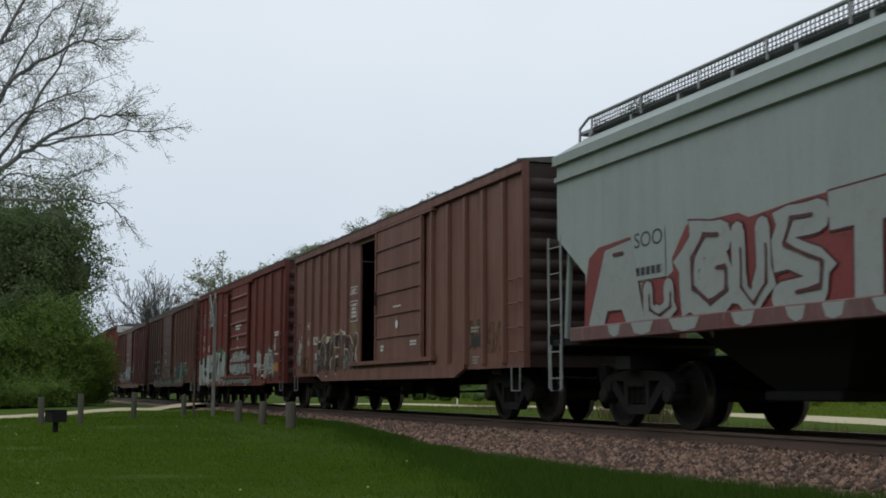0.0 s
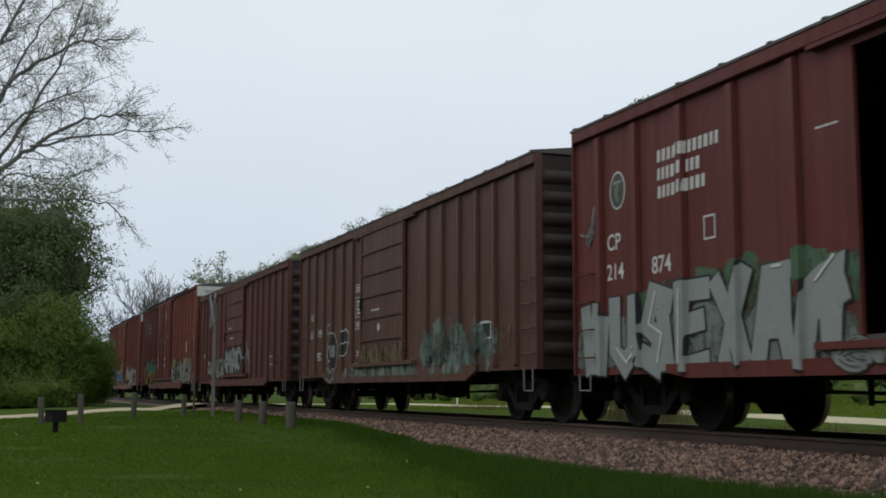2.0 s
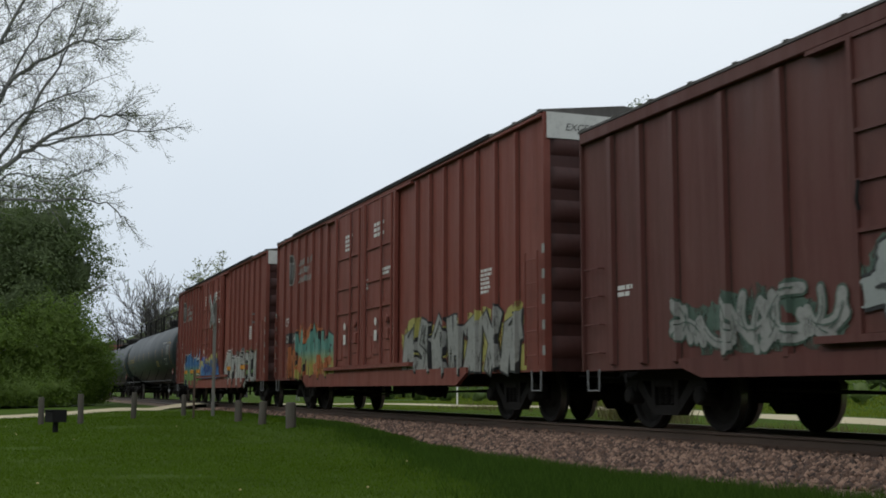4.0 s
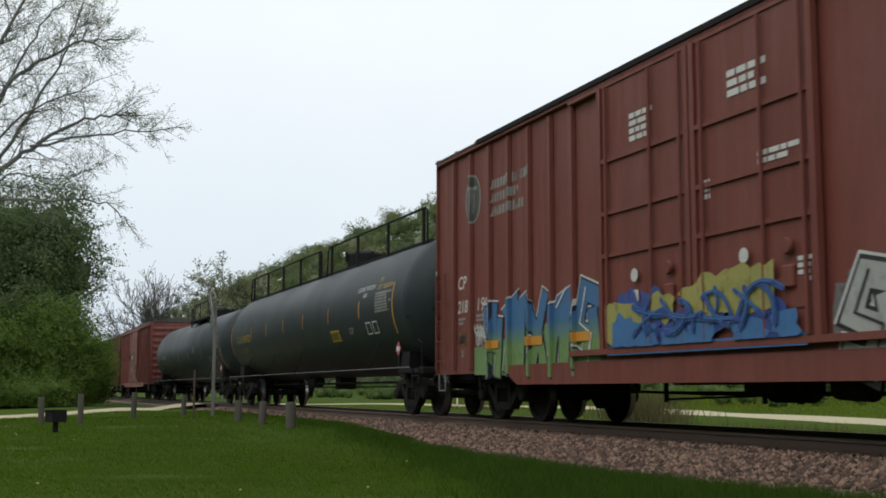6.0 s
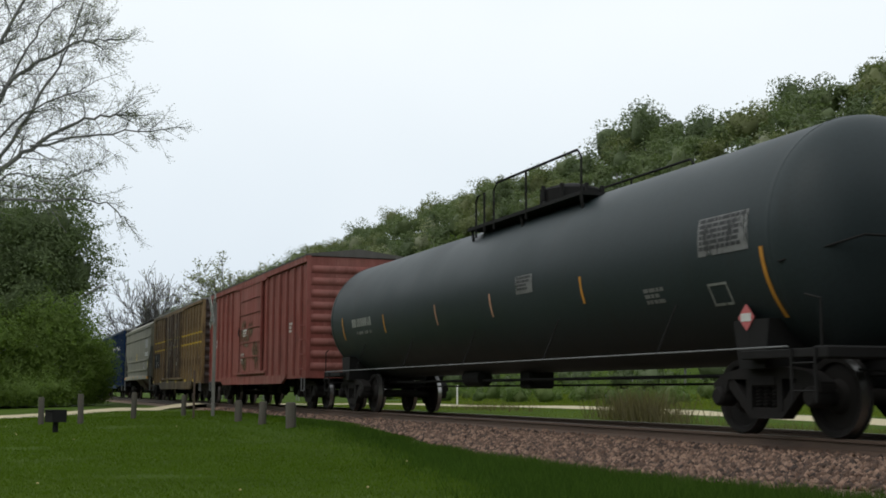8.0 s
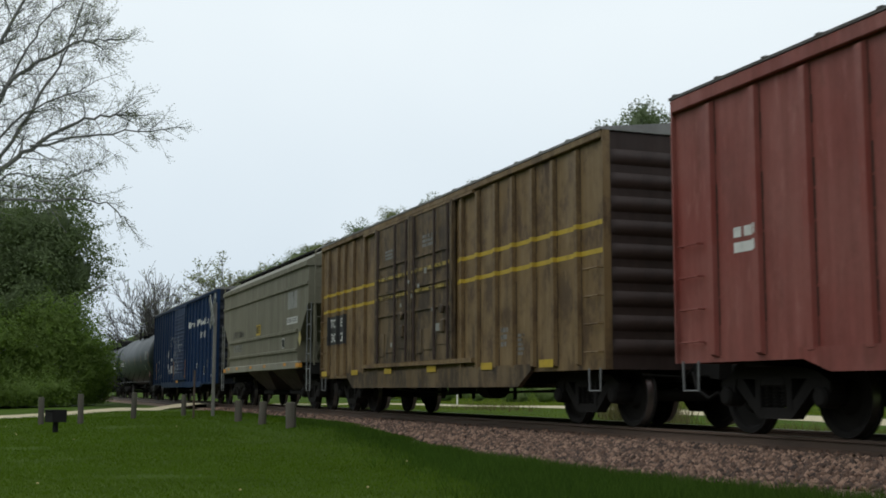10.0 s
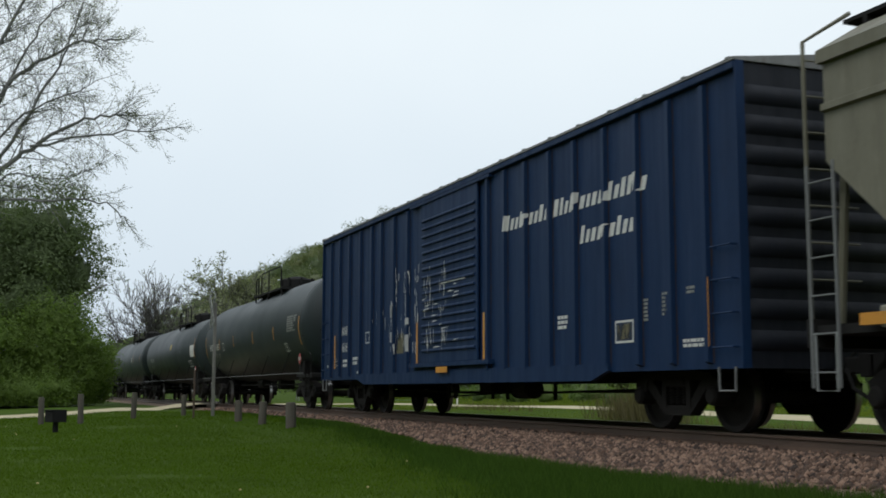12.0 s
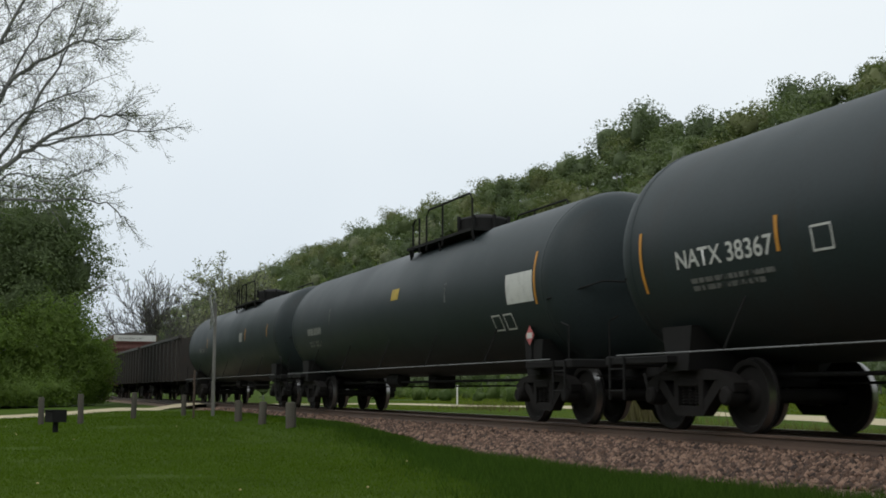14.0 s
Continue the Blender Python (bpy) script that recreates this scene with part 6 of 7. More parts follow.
def build_ballast():
    """Crushed stone: uneven lumps along the near shoulder, sparser with distance."""
    m, n, l, b = mat_base("crushed_stone", 0.9)
    geo = n.new("ShaderNodeNewGeometry")
    rp = n.new("ShaderNodeValToRGB")
    rp.color_ramp.elements[0].color = (0.02, 0.012, 0.0095, 1)
    rp.color_ramp.elements[1].color = (0.285, 0.178, 0.124, 1)
    e = rp.color_ramp.elements.new(0.5)
    e.color = (0.095, 0.053, 0.035, 1)
    l.new(geo.outputs["Random Per Island"], rp.inputs[0])
    f = noise_of(n, l, 25, 4)
    l.new(mix(n, l, ramp(n, l, f, 0.4, 0.7, 0, 0.22), rp.outputs[0], (0.12, 0.085, 0.06)), b.inputs["Base Color"])
    nr = np.random.default_rng(9)
    # rough lump: an octahedron with its points pushed about
    base = np.array([(1, 0, 0), (-1, 0, 0), (0, 1, 0), (0, -1, 0), (0, 0, 1), (0, 0, -1), (0.6, 0.6, 0.45), (-0.6, -0.55, 0.5)])
    tri = np.array([(0, 6, 4), (6, 2, 4), (2, 1, 4), (1, 7, 4), (7, 3, 4), (3, 0, 4), (0, 2, 6), (2, 0, 5), (1, 2, 5), (3, 1, 5), (0, 3, 5), (1, 3, 7)])
    P = []
    for x0, x1, den, s in ((-17, -6, 900, 0.033), (-27, -17, 430, 0.041), (-45, -27, 150, 0.05)):
        p = scatter(x0, x1, -3.75, -1.3, den, nr)
        p = p[np.array([y > along_track(x, STONE_EDGE) - 0.25 for x, y in p])]
        P.append(np.c_[p, np.full(len(p), s)])
        p = scatter(x0, x1, -1.3, 3.2, den * 0.1, nr)
        P.append(np.c_[p, np.full(len(p), s)])
    P = np.concatenate(P)
    N = len(P)
    ay = np.abs(P[:, 1])
    z = np.interp(ay, [0, 1.4, 1.75, 2.5, 3.3, 4.2], [-0.185, -0.175, -0.185, -0.26, -0.36, -0.5]) + nr.uniform(-0.01, 0.02, N)
    sc = P[:, 2] * nr.uniform(0.6, 1.45, N)
    v = base[None] * (1 + nr.uniform(-0.35, 0.35, (N, 8, 3))) * sc[:, None, None]
    a = nr.uniform(0, 6.28, N)
    ca, sa = np.cos(a)[:, None], np.sin(a)[:, None]
    v = np.stack([v[..., 0] * ca - v[..., 1] * sa, v[..., 0] * sa + v[..., 1] * ca, v[..., 2] * 0.95], axis=-1)
    v += np.stack([P[:, 0], P[:, 1], z], axis=1)[:, None]
    T = (tri[None] + (np.arange(N) * 8)[:, None, None]).reshape(-1, 3)
    me = bpy.data.meshes.new("ballast_stones")
    me.vertices.add(N * 8)
    me.vertices.foreach_set("co", v.reshape(-1).astype(np.float32))
    me.loops.add(len(T) * 3)
    me.loops.foreach_set("vertex_index", T.reshape(-1).astype(np.int32))
    me.polygons.add(len(T))
    me.polygons.foreach_set("loop_start", np.arange(0, len(T) * 3, 3, dtype=np.int32))
    me.materials.append(m)
    me.update(calc_edges=True)
    tagged(new("ballast_stones", me), "pinkish-grey crushed stones of the track ballast", "ballast", "", "stuff")


# ---- roadside things ----
def build_roadside():
    wood = plain("weathered_post_wood", (0.078, 0.069, 0.053), 0.9, 0.45, 14)
    rng = random.Random(4)
    first = None
    for x, y, h, r in ((-31.03, -8.32, 0.67, 0.085), (-30.81, -7.4, 0.74, 0.085), (-34.07, -5.77, 0.72, 0.09), (-36.96, -3.95, 0.64, 0.09), (-30.01, -3.63, 0.53, 0.11), (-27.51, -3.56, 0.53, 0.11), (-24.88, -3.51, 0.54, 0.13)):
        g = Geo()
        g.lathe([(-0.3, r * 0.86), (h - 0.03, r * 0.84), (h, r * 0.7), (h + 0.004, 0.001)], 14, "z")
        me = g.mesh("shaft", wood, True)
        p = thing("bollard", "weathered round wooden bollard in the grass", "bollard", "bollards along the road")
        part("shaft", me, wood, p)
        p.location = (x, y, ground_z(x, y))
        p.rotation_euler = (rng.uniform(-0.03, 0.03), rng.uniform(-0.03, 0.03), rng.uniform(0, 3))
    # tall thin sign post
    p = thing("sign_post", "dark thin steel post beside the crossing", "post")
    g = Geo().box(-0.035, 0.035, -0.025, 0.025, -0.3, 1.35, 0.006)
    part("shaft", g, M["rail"], p)
    p.location = (-33.8, -4.15, ground_z(-33.8, -4.15))
    # crossbuck seen nearly edge-on
    x, y = -34.6, -3.47
    s = thing("crossbuck", "white wooden railway crossbuck on a tall post", "crossing sign")
    s.location = (x, y, ground_z(x, y))
    s.rotation_euler = (0, 0, radians(-1))
    g = Geo().box(-0.045, 0.045, -0.045, 0.045, -0.3, 3.3, 0.01)
    part("post", g, plain("weathered_white_paint", (0.2, 0.19, 0.17), 0.7, 0.35, 10), s)
    for k, sg in enumerate((-1, 1)):
        g = Geo().box(-0.61, 0.61, -0.012, 0.012, -0.115, 0.115, 0.004)
        bl = part("blade", g, M["greysp"], s, "white crossbuck blade")
        bl.location = (0, -0.07 - 0.03 * k, 3.05)
        bl.rotation_euler = (0, sg * radians(45), 0)
        g = Geo()
        for i in range(7):
            g.box(-0.5 + i * 0.145, -0.5 + i * 0.145 + 0.09, -0.014, -0.0125, -0.05, 0.05)
        part("writing", g, M["blackp"], bl)
    # park grill
    gx, gy = -26.6, -8.2
    q = thing("park_grill", "black steel charcoal park grill on a post", "grill")
    q.location = (gx, gy, ground_z(gx, gy))
    q.rotation_euler = (0, 0, radians(25))
    g = Geo().box(-0.045, 0.045, -0.045, 0.045, -0.2, 0.24, 0.006)
    part("post", g, M["under"], q)
    g = Geo()
    g.box(-0.17, 0.17, -0.16, 0.16, 0.22, 0.24)
    g.box(-0.17, -0.16, -0.16, 0.16, 0.24, 0.47)
    g.box(0.16, 0.17, -0.16, 0.16, 0.24, 0.47)
    g.box(-0.17, 0.17, 0.15, 0.16, 0.24, 0.47)
    g.box(-0.17, 0.17, -0.16, -0.15, 0.24, 0.44)
    part("firebox", g, M["under"], q)
    g = Geo()
    for i in range(9):
        g.tube([(-0.15 + i * 0.0375, -0.2, 0.475), (-0.15 + i * 0.0375, 0.15, 0.475)], 0.006, 4)
    g.tube([(-0.17, -0.2, 0.475), (0.17, -0.2, 0.475)], 0.008, 4)
    part("grate", g, M["under"], q)
    # marker posts
    for x, y, h, lab in ((-61.3, -8.5, 1.15, "thin grey marker post under the trees"), (-60.0, 14.2, 1.1, "thin white marker post in the meadow")):
        p = thing("marker_post", lab, "post")
        g = Geo().box(-0.04, 0.04, -0.03, 0.03, -0.2, h, 0.006)
        part("shaft", g, M["galv"] if h > 1.12 else M["white"], p)
        p.location = (x, y, ground_z(x, y))
    # crossing planks between the rails
    for y in (-1.18, -0.95, -0.42, -0.14, 0.14, 0.42, 0.95, 1.18):
        g = Geo().box(-55.2 - 1.76 * y, -50.4 - 1.76 * y, y - 0.11, y + 0.11, -0.16, -0.012, 0.01)
        tagged(new("crossing_plank", g.mesh("crossing_plank", wood)), "worn timber plank of the level crossing", "plank", "planks of the crossing")


build_plants()
build_grass()
build_ballast()
build_roadside()


# ---- the train, from its head to its tail ----
TRAIN = []


def joins(car, centre):
    TRAIN.append((car, centre))
    return car


def disc(side, car, x, z, r, mat, lift=0.004, n=20, rx=1.0, name="painted_disc"):
    g = Geo().add([(x + rx * r * math.cos(2 * math.pi * j / n), 0, z + r * math.sin(2 * math.pi * j / n)) for j in range(n)], [tuple(range(n))])
    side.paint(name, g, mat, car, "", lift)


def emblem(side, car, x, z, r, ring="greysp"):
    """A worn oval railway emblem as plain shapes."""
    disc(side, car, x, z, r, M[ring], 0.004, 24, 0.8, "emblem")
    disc(side, car, x, z, r * 0.9, M["emblem"], 0.006, 24, 0.78, "emblem")
    disc(side, car, x, z - r * 0.1, r * 0.5, M["greydull"], 0.008, 14, 0.55, "emblem")
    panel(x - r * 0.42, x + r * 0.42, z + r * 0.34, z + r * 0.5, M["greysp"], car, side=side, lift=0.008, name="emblem")


def words(side, car, x, z, w, h, mat, seed, lean=0.01):
    """A worn name as a row of plain upright blocks of letter width."""
    rng = random.Random(seed)
    px, k = x, 0
    while px < x + w - 0.03:
        q = px + h * rng.uniform(0.36, 0.56)
        t = 1.0 if k == 0 or lean < 0.02 else rng.choice((0.72, 0.72, 1.0))
        g = Geo().add([(px, 0, z), (q, 0, z), (q + lean, 0, z + h * t), (px + lean, 0, z + h * t)], [(0, 1, 2, 3)])
        side.paint("painted_letter", g, mat, car)
        px = q + h * 0.26
        k += 1


def haze(side, car, x0, x1, z0, z1, n, mat, seed, lift=0.003, foot=0.84):
    """A ragged cloud of overspray."""
    rng = random.Random(seed)
    g = Geo()
    for k in range(n):
        cx, cz, r, m = rng.uniform(x0, x1), rng.uniform(z0, z1), rng.uniform(0.14, 0.32), 14
        ring = [r * rng.uniform(0.6, 1.2) for j in range(m)]
        g.add([(min(x1 + 0.2, max(x0 - 0.2, cx + 1.5 * q * math.cos(6.283 * j / m))), 0.0001 * k, max(foot, cz + q * math.sin(6.283 * j / m))) for j, q in enumerate(ring)], [tuple(range(m))])
    side.paint("spray_cloud", g, mat, car, "", lift)


def notices(side, car, items, mat=None, seed=0):
    """Small stencilled notices: x, z, width, rows, row height."""
    for i, (x, z, w, rows, h) in enumerate(items):
        bars(x, z, w, rows, h, mat or M["white"], car, seed=seed * 31 + i, side=side)


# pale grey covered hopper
# bays in near-black underframe colour: the shadow below the sill is painted in
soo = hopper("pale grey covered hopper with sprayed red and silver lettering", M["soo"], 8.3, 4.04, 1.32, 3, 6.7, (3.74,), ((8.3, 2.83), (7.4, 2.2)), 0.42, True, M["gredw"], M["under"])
joins(soo, -7.85)
sd = Side(1.5)
g = Geo()
g.add([(-7.45, 0, 1.36), (-5.75, 0, 1.36), (-5.95, 0, 2.5), (-6.1, 0, 2.6), (-7.0, 0, 2.55), (-7.28, 0, 2.42), (-7.4, 0, 2.0)], [(0, 1, 2, 3, 4, 5, 6)])
g.add([(-5.8, 0.0002, 1.36), (-4.9, 0.0002, 1.36), (-4.9, 0.0002, 2.1), (-5.15, 0.0002, 1.98), (-5.8, 0.0002, 1.96)], [(0, 1, 2, 3, 4)])
g.add([(-4.95, 0.0004, 1.36), (2.0, 0.0004, 1.36), (2.0, 0.0004, 2.55), (-0.4, 0.0004, 2.68), (-1.1, 0.0004, 2.6), (-2.6, 0.0004, 2.56), (-3.4, 0.0004, 2.5), (-3.6, 0.0004, 2.58), (-4.7, 0.0004, 2.58), (-5.05, 0.0004, 2.2)], [tuple(range(10))])
sd.paint("spray_cloud", g, M["gred"], soo, "", 0.003)
for x0, x1, z1, letter, seed, th in ((-7.18, -5.82, 2.5, "A", 5, 0.3), (-5.75, -5.0, 1.92, "U", 9, 0.32), (-4.85, -3.72, 2.52, "G", 23, 0.34), (-3.74, -3.0, 2.44, "U", 24, 0.34), (-3.0, -1.98, 2.52, "S", 25, 0.36),
                                     (-1.95, -0.9, 2.56, "T", 26, 0.36), (-0.8, 0.4, 2.5, "4", 27, 0.3), (0.5, 1.7, 2.5, "2", 28, 0.3)):
    graffiti(x0, x1, 1.38, z1, 1, M["silver"], M["gredd"], soo, seed, sd, thick=th, rim=0.05, word=letter, square=letter in "AIT")
rng = random.Random(8)
x = -6.6
while x < 2:
    w = rng.uniform(0.25, 0.7)
    g = Geo().add([(x, 0, 1.42), (x + w * 0.15, 0, 1.28 + rng.uniform(0, 0.03)), (x + w * 0.5, 0, 1.25), (x + w * 0.85, 0, 1.28), (x + w, 0, 1.42)], [(0, 1, 2, 3, 4)])
    Side(1.59).paint("spray_fill", g, M["silver"], soo, "", 0.003)
    x += w + rng.uniform(0.2, 0.9)
panel(-6.05, -5.2, 1.98, 2.66, M["soo"], soo, side=sd, lift=0.014)
lettering("SOO", -5.97, 2.42, 0.2, M["blackp"], soo, y=-1.516, width=0.72)
bars(-5.93, 2.04, 0.66, 1, 0.11, M["blackp"], soo, y=-1.516, block=0.1, seed=3)
g = Geo()
for i in range(12):
    x = -8.2 + 16.4 * i / 11
    g.tube([(x, -0.93, 4.5), (x, -0.93, 4.78)], 0.02, 5)
g.tube([(-8.62, -0.93, 4.3), (-8.6, -0.93, 4.66), (-8.3, -0.93, 4.78), (8.3, -0.93, 4.78), (8.6, -0.93, 4.66)], 0.024, 6)
part("roof_railing", g, M["galv"], soo, "galvanised railing along the roof walk")
g = Geo()
for i in range(205):
    x = -8.2 + 0.08 * i
    g.box(x, x + 0.022, -0.932, -0.926, 4.56, 4.76)
for z in (4.57, 4.63, 4.69, 4.75):
    g.box(-8.2, 8.2, -0.925, -0.921, z, z + 0.012)
part("walk_mesh", g, M["under"], soo, "dark mesh panel along the roof walk")

# faded brown boxcar, door half open
R50 = [-6.7, -5.88, -5.04, -4.21, -3.35, -2.49, 3.45, 4.33, 5.2, 6.05, 6.93]
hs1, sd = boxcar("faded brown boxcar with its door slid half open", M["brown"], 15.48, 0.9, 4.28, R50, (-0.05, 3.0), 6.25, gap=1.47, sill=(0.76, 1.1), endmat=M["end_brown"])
joins(hs1, -25.13)
lettering("HS", -6.43, 2.16, 0.21, M["white"], hs1, side=sd, bold=0.01)
lettering("61", -6.38, 1.74, 0.21, M["white"], hs1, side=sd, bold=0.01)
lettering("025", -5.8, 1.73, 0.21, M["white"], hs1, side=sd, bold=0.01, width=0.55)
haze(sd, hs1, -4.9, -4.2, 1.0, 1.2, 5, M["ggreen"], 201)
haze(sd, hs1, -3.0, -1.9, 1.0, 1.4, 6, M["paleteal"], 202)
graffiti(-5.2, -1.62, 0.92, 2.0, 4, M["brownsp"], M["cream"], hs1, 44, sd, thick=0.36, rim=0.05, word="4263", shine=M["greysp"], heights=(0.88, 0.97, 1.02, 0.85))
graffiti(-5.1, -4.4, 0.95, 1.45, 2, M["greydull"], M["gdark"], hs1, 46, sd, thick=0.2, rim=0.03)
panel(-2.33, -1.73, 1.86, 2.12, M["ochre"], hs1, side=sd)
panel(-5.72, -5.3, 1.05, 1.22, M["greydull"], hs1, side=sd)
for z0, z1 in ((2.82, 3.0), (2.16, 2.66)):
    outline(-2.34, -1.72, z0, z1, 0.018, M["white"], hs1, side=sd)
notices(sd, hs1, [(-2.24, 2.91, 0.42, 2, 0.035), (-2.2, 2.53, 0.4, 4, 0.06), (-5.6, 1.45, 0.3, 3, 0.04), (1.2, 2.28, 0.5, 1, 0.04), (0.35, 1.45, 0.22, 2, 0.05), (2.3, 1.5, 0.4, 2, 0.04)], seed=1)
disc(sd, hs1, 1.45, 1.92, 0.09, M["white"], 0.008)
panel(6.13, 6.85, 1.16, 1.7, M["rustp"], hs1, side=sd)
panel(5.3, 5.95, 1.26, 1.78, M["rustp"], hs1, side=sd)
panel(-6.98, -5.95, 0.98, 1.42, M["rustp"], hs1, side=sd)
notices(sd, hs1, [(5.4, 1.62, 0.4, 2, 0.04), (5.42, 1.1, 0.36, 3, 0.035)], M["greysp"], 71)
panel(5.42, 5.8, 1.3, 1.5, M["blackp"], hs1, side=sd, lift=0.006)
graffiti(-7.5, -6.9, 1.2, 2.0, 1, M["silver"], M["white"], hs1, 45, sd, thick=0.14, rim=0.03)

# red boxcar, door ajar, silver lettering
R2 = [-6.95, -5.93, -4.8, -3.68, -2.54, 3.55, 4.68, 5.82, 7.1]
cp2, sd = boxcar("red boxcar with an open door and silver sprayed lettering", M["red"], 15.4, 0.74, 4.36, R2, (-0.5, 2.53), 6.25, "youngstown", gap=1.1, sill=(0.68, 1.0), rib_w=0.15, endmat=M["end_red"])
joins(cp2, -41.79)
emblem(sd, cp2, -6.46, 3.3, 0.27, "white")
words(sd, cp2, -5.4, 3.5, 1.4, 0.16, M["white"], 35)
words(sd, cp2, -5.4, 3.26, 1.0, 0.16, M["white"], 32)
words(sd, cp2, -5.4, 3.02, 1.08, 0.16, M["white"], 30)
graffiti(-7.55, -7.1, 2.6, 3.2, 1, M["greydull"], M["greydull"], cp2, 97, sd, thick=0.16, rim=0.01)
lettering("CP", -6.78, 2.48, 0.22, M["white"], cp2, side=sd, bold=0.012)
lettering("214", -6.79, 2.06, 0.22, M["white"], cp2, side=sd, bold=0.012)
lettering("874", -5.58, 2.05, 0.22, M["white"], cp2, side=sd, bold=0.012)
outline(-4.35, -4.1, 2.35, 2.65, 0.025, M["white"], cp2, side=sd)
notices(sd, cp2, [(-2.2, 3.28, 0.35, 1, 0.025), (0.45, 2.72, 1.0, 2, 0.07), (0.6, 1.98, 0.45, 1, 0.04), (6.2, 2.25, 0.55, 2, 0.05), (6.2, 2.05, 0.2, 5, 0.05), (6.2, 1.6, 0.5, 1, 0.05)], seed=2)
disc(sd, cp2, 0.95, 2.33, 0.08, M["white"], 0.03)
haze(sd, cp2, -7.5, -1.8, 1.0, 1.75, 36, M["ggrey"], 95)
haze(sd, cp2, -4.6, -1.8, 1.6, 1.95, 8, M["ggrey"], 96)
haze(sd, cp2, -7.5, -1.8, 0.95, 1.4, 40, M["silverdull"], 98, 0.0055)
graffiti(-7.55, -1.75, 0.76, 1.9, 7, M["silver"], M["blackp"], cp2, 12, sd, thick=0.36, rim=0.06, word="1U5E3A2", square=True, shine=M["white"], heights=(0.86, 0.9, 0.98, 1.0, 1.04, 1.06, 1.1))
graffiti(-0.4, 2.45, 1.05, 1.85, 4, M["silver"], M["blackp"], cp2, 13, sd, cloud=M["greysp"], thick=0.42, rim=0.08)
graffiti(3.65, 4.6, 0.95, 1.85, 3, M["greysp"], M["white"], cp2, 14, sd, thick=0.4, rim=0.04)
graffiti(4.8, 6.1, 0.95, 1.75, 3, M["greysp"], M["white"], cp2, 15, sd, thick=0.4, rim=0.05, cloud=M["gdark"])
panel(6.22, 6.72, 1.1, 1.36, M["rustorange"], cp2, side=sd, lift=0.008)
graffiti(-1.9, 3.3, 0.76, 0.93, 9, M["greysp"], M["gdark"], cp2, 17, Side(1.53), thick=0.16, rim=0.03)

# brown boxcar, door shut
R3 = [-6.88, -6.02, -5.18, -4.37, -3.44, -2.59, 2.58, 3.44, 4.31, 5.18, 5.98, 6.85]
hs3, sd = boxcar("brown boxcar with shut ribbed door and pale overspray", M["brown2"], 15.35, 0.86, 4.33, R3, (-1.73, 1.31), 6.25, sill=(0.7, 1.0), endmat=M["end_brown"])
joins(hs3, -58.5)
lettering("HS", -6.6, 2.36, 0.2, M["white"], hs3, side=sd, bold=0.01)
lettering("61", -6.58, 1.9, 0.2, M["white"], hs3, side=sd, bold=0.01)
lettering("199", -5.9, 1.9, 0.2, M["white"], hs3, side=sd, bold=0.01, width=0.46)
outline(-4.92, -4.62, 1.95, 2.2, 0.02, M["white"], hs3, side=sd)
for z0, z1 in ((2.84, 3.02), (2.24, 2.72), (1.96, 2.14)):
    outline(-2.44, -1.85, z0, z1, 0.018, M["white"], hs3, side=sd)
notices(sd, hs3, [(-2.34, 2.93, 0.4, 2, 0.035), (-2.3, 2.58, 0.38, 4, 0.06), (-2.34, 2.06, 0.4, 2, 0.035), (-5.9, 1.45, 0.36, 2, 0.05), (-5.9, 1.3, 0.36, 1, 0.04), (-2.3, 1.4, 0.15, 2, 0.05), (-0.9, 2.3, 0.6, 1, 0.04), (5.3, 1.7, 0.35, 2, 0.04)], seed=3)
disc(sd, hs3, -0.35, 1.92, 0.085, M["white"], 0.008)
for x, z, r, rx, face in ((-4.45, 1.47, 0.52, 0.98, sd), (-4.68, 0.92, 0.16, 0.8, Side(1.527)), (-4.43, 0.88, 0.17, 0.8, Side(1.527)), (-4.18, 0.93, 0.15, 0.8, Side(1.527))):
    disc(face, hs3, x, z, r, M["white"], 0.006, 28, rx)
    disc(face, hs3, x, z, r - 0.022, M["creature"], 0.009, 28, rx)
leaf = [(-3.68, 1.42), (-3.62, 1.72), (-3.5, 1.94), (-3.2, 2.02), (-2.95, 1.9), (-2.98, 1.66), (-3.12, 1.44), (-3.4, 1.36)]
sd.paint("spray_fill", Geo().add([(px, 0, pz) for px, pz in leaf], [tuple(range(8))]), M["creature"], hs3, "", 0.006)
g = Geo()
ribbon(g, leaf + leaf[:1], 0.026, 0.0, True)
ribbon(g, [(-3.5, 1.62), (-3.3, 1.7), (-3.05, 1.68)], 0.02, 0.0)
sd.paint("spray_outline", g, M["white"], hs3, "", 0.011)
g = Geo()
ribbon(g, [(-4.7 + 0.24 * math.cos(a * 0.7) * (1 - a / 14), 1.4 + 0.3 * math.sin(a * 0.7) * (1 - a / 14)) for a in range(11)], 0.03, 0.0)
sd.paint("spray_outline", g, M["white"], hs3, "", 0.013)
disc(sd, hs3, -4.28, 1.5, 0.16, M["greysp"], 0.012, rx=0.7)
haze(sd, hs3, 2.3, 5.9, 0.95, 1.7, 34, M["paleteal"], 101)
graffiti(2.6, 5.5, 0.95, 1.7, 5, M["paleteal"], M["gdark"], hs3, 18, sd, thick=0.26, rim=0.04)
haze(Side(1.527), hs3, -3.0, 4.6, 0.86, 0.9, 26, M["paleteal"], 102)
graffiti(-1.6, 1.2, 1.12, 1.5, 5, M["ochre"], M["brownsp"], hs3, 19, sd, thick=0.4, rim=0.05)
panel(3.05, 3.85, 1.2, 1.62, M["rustp"], hs3, side=sd, lift=0.014)
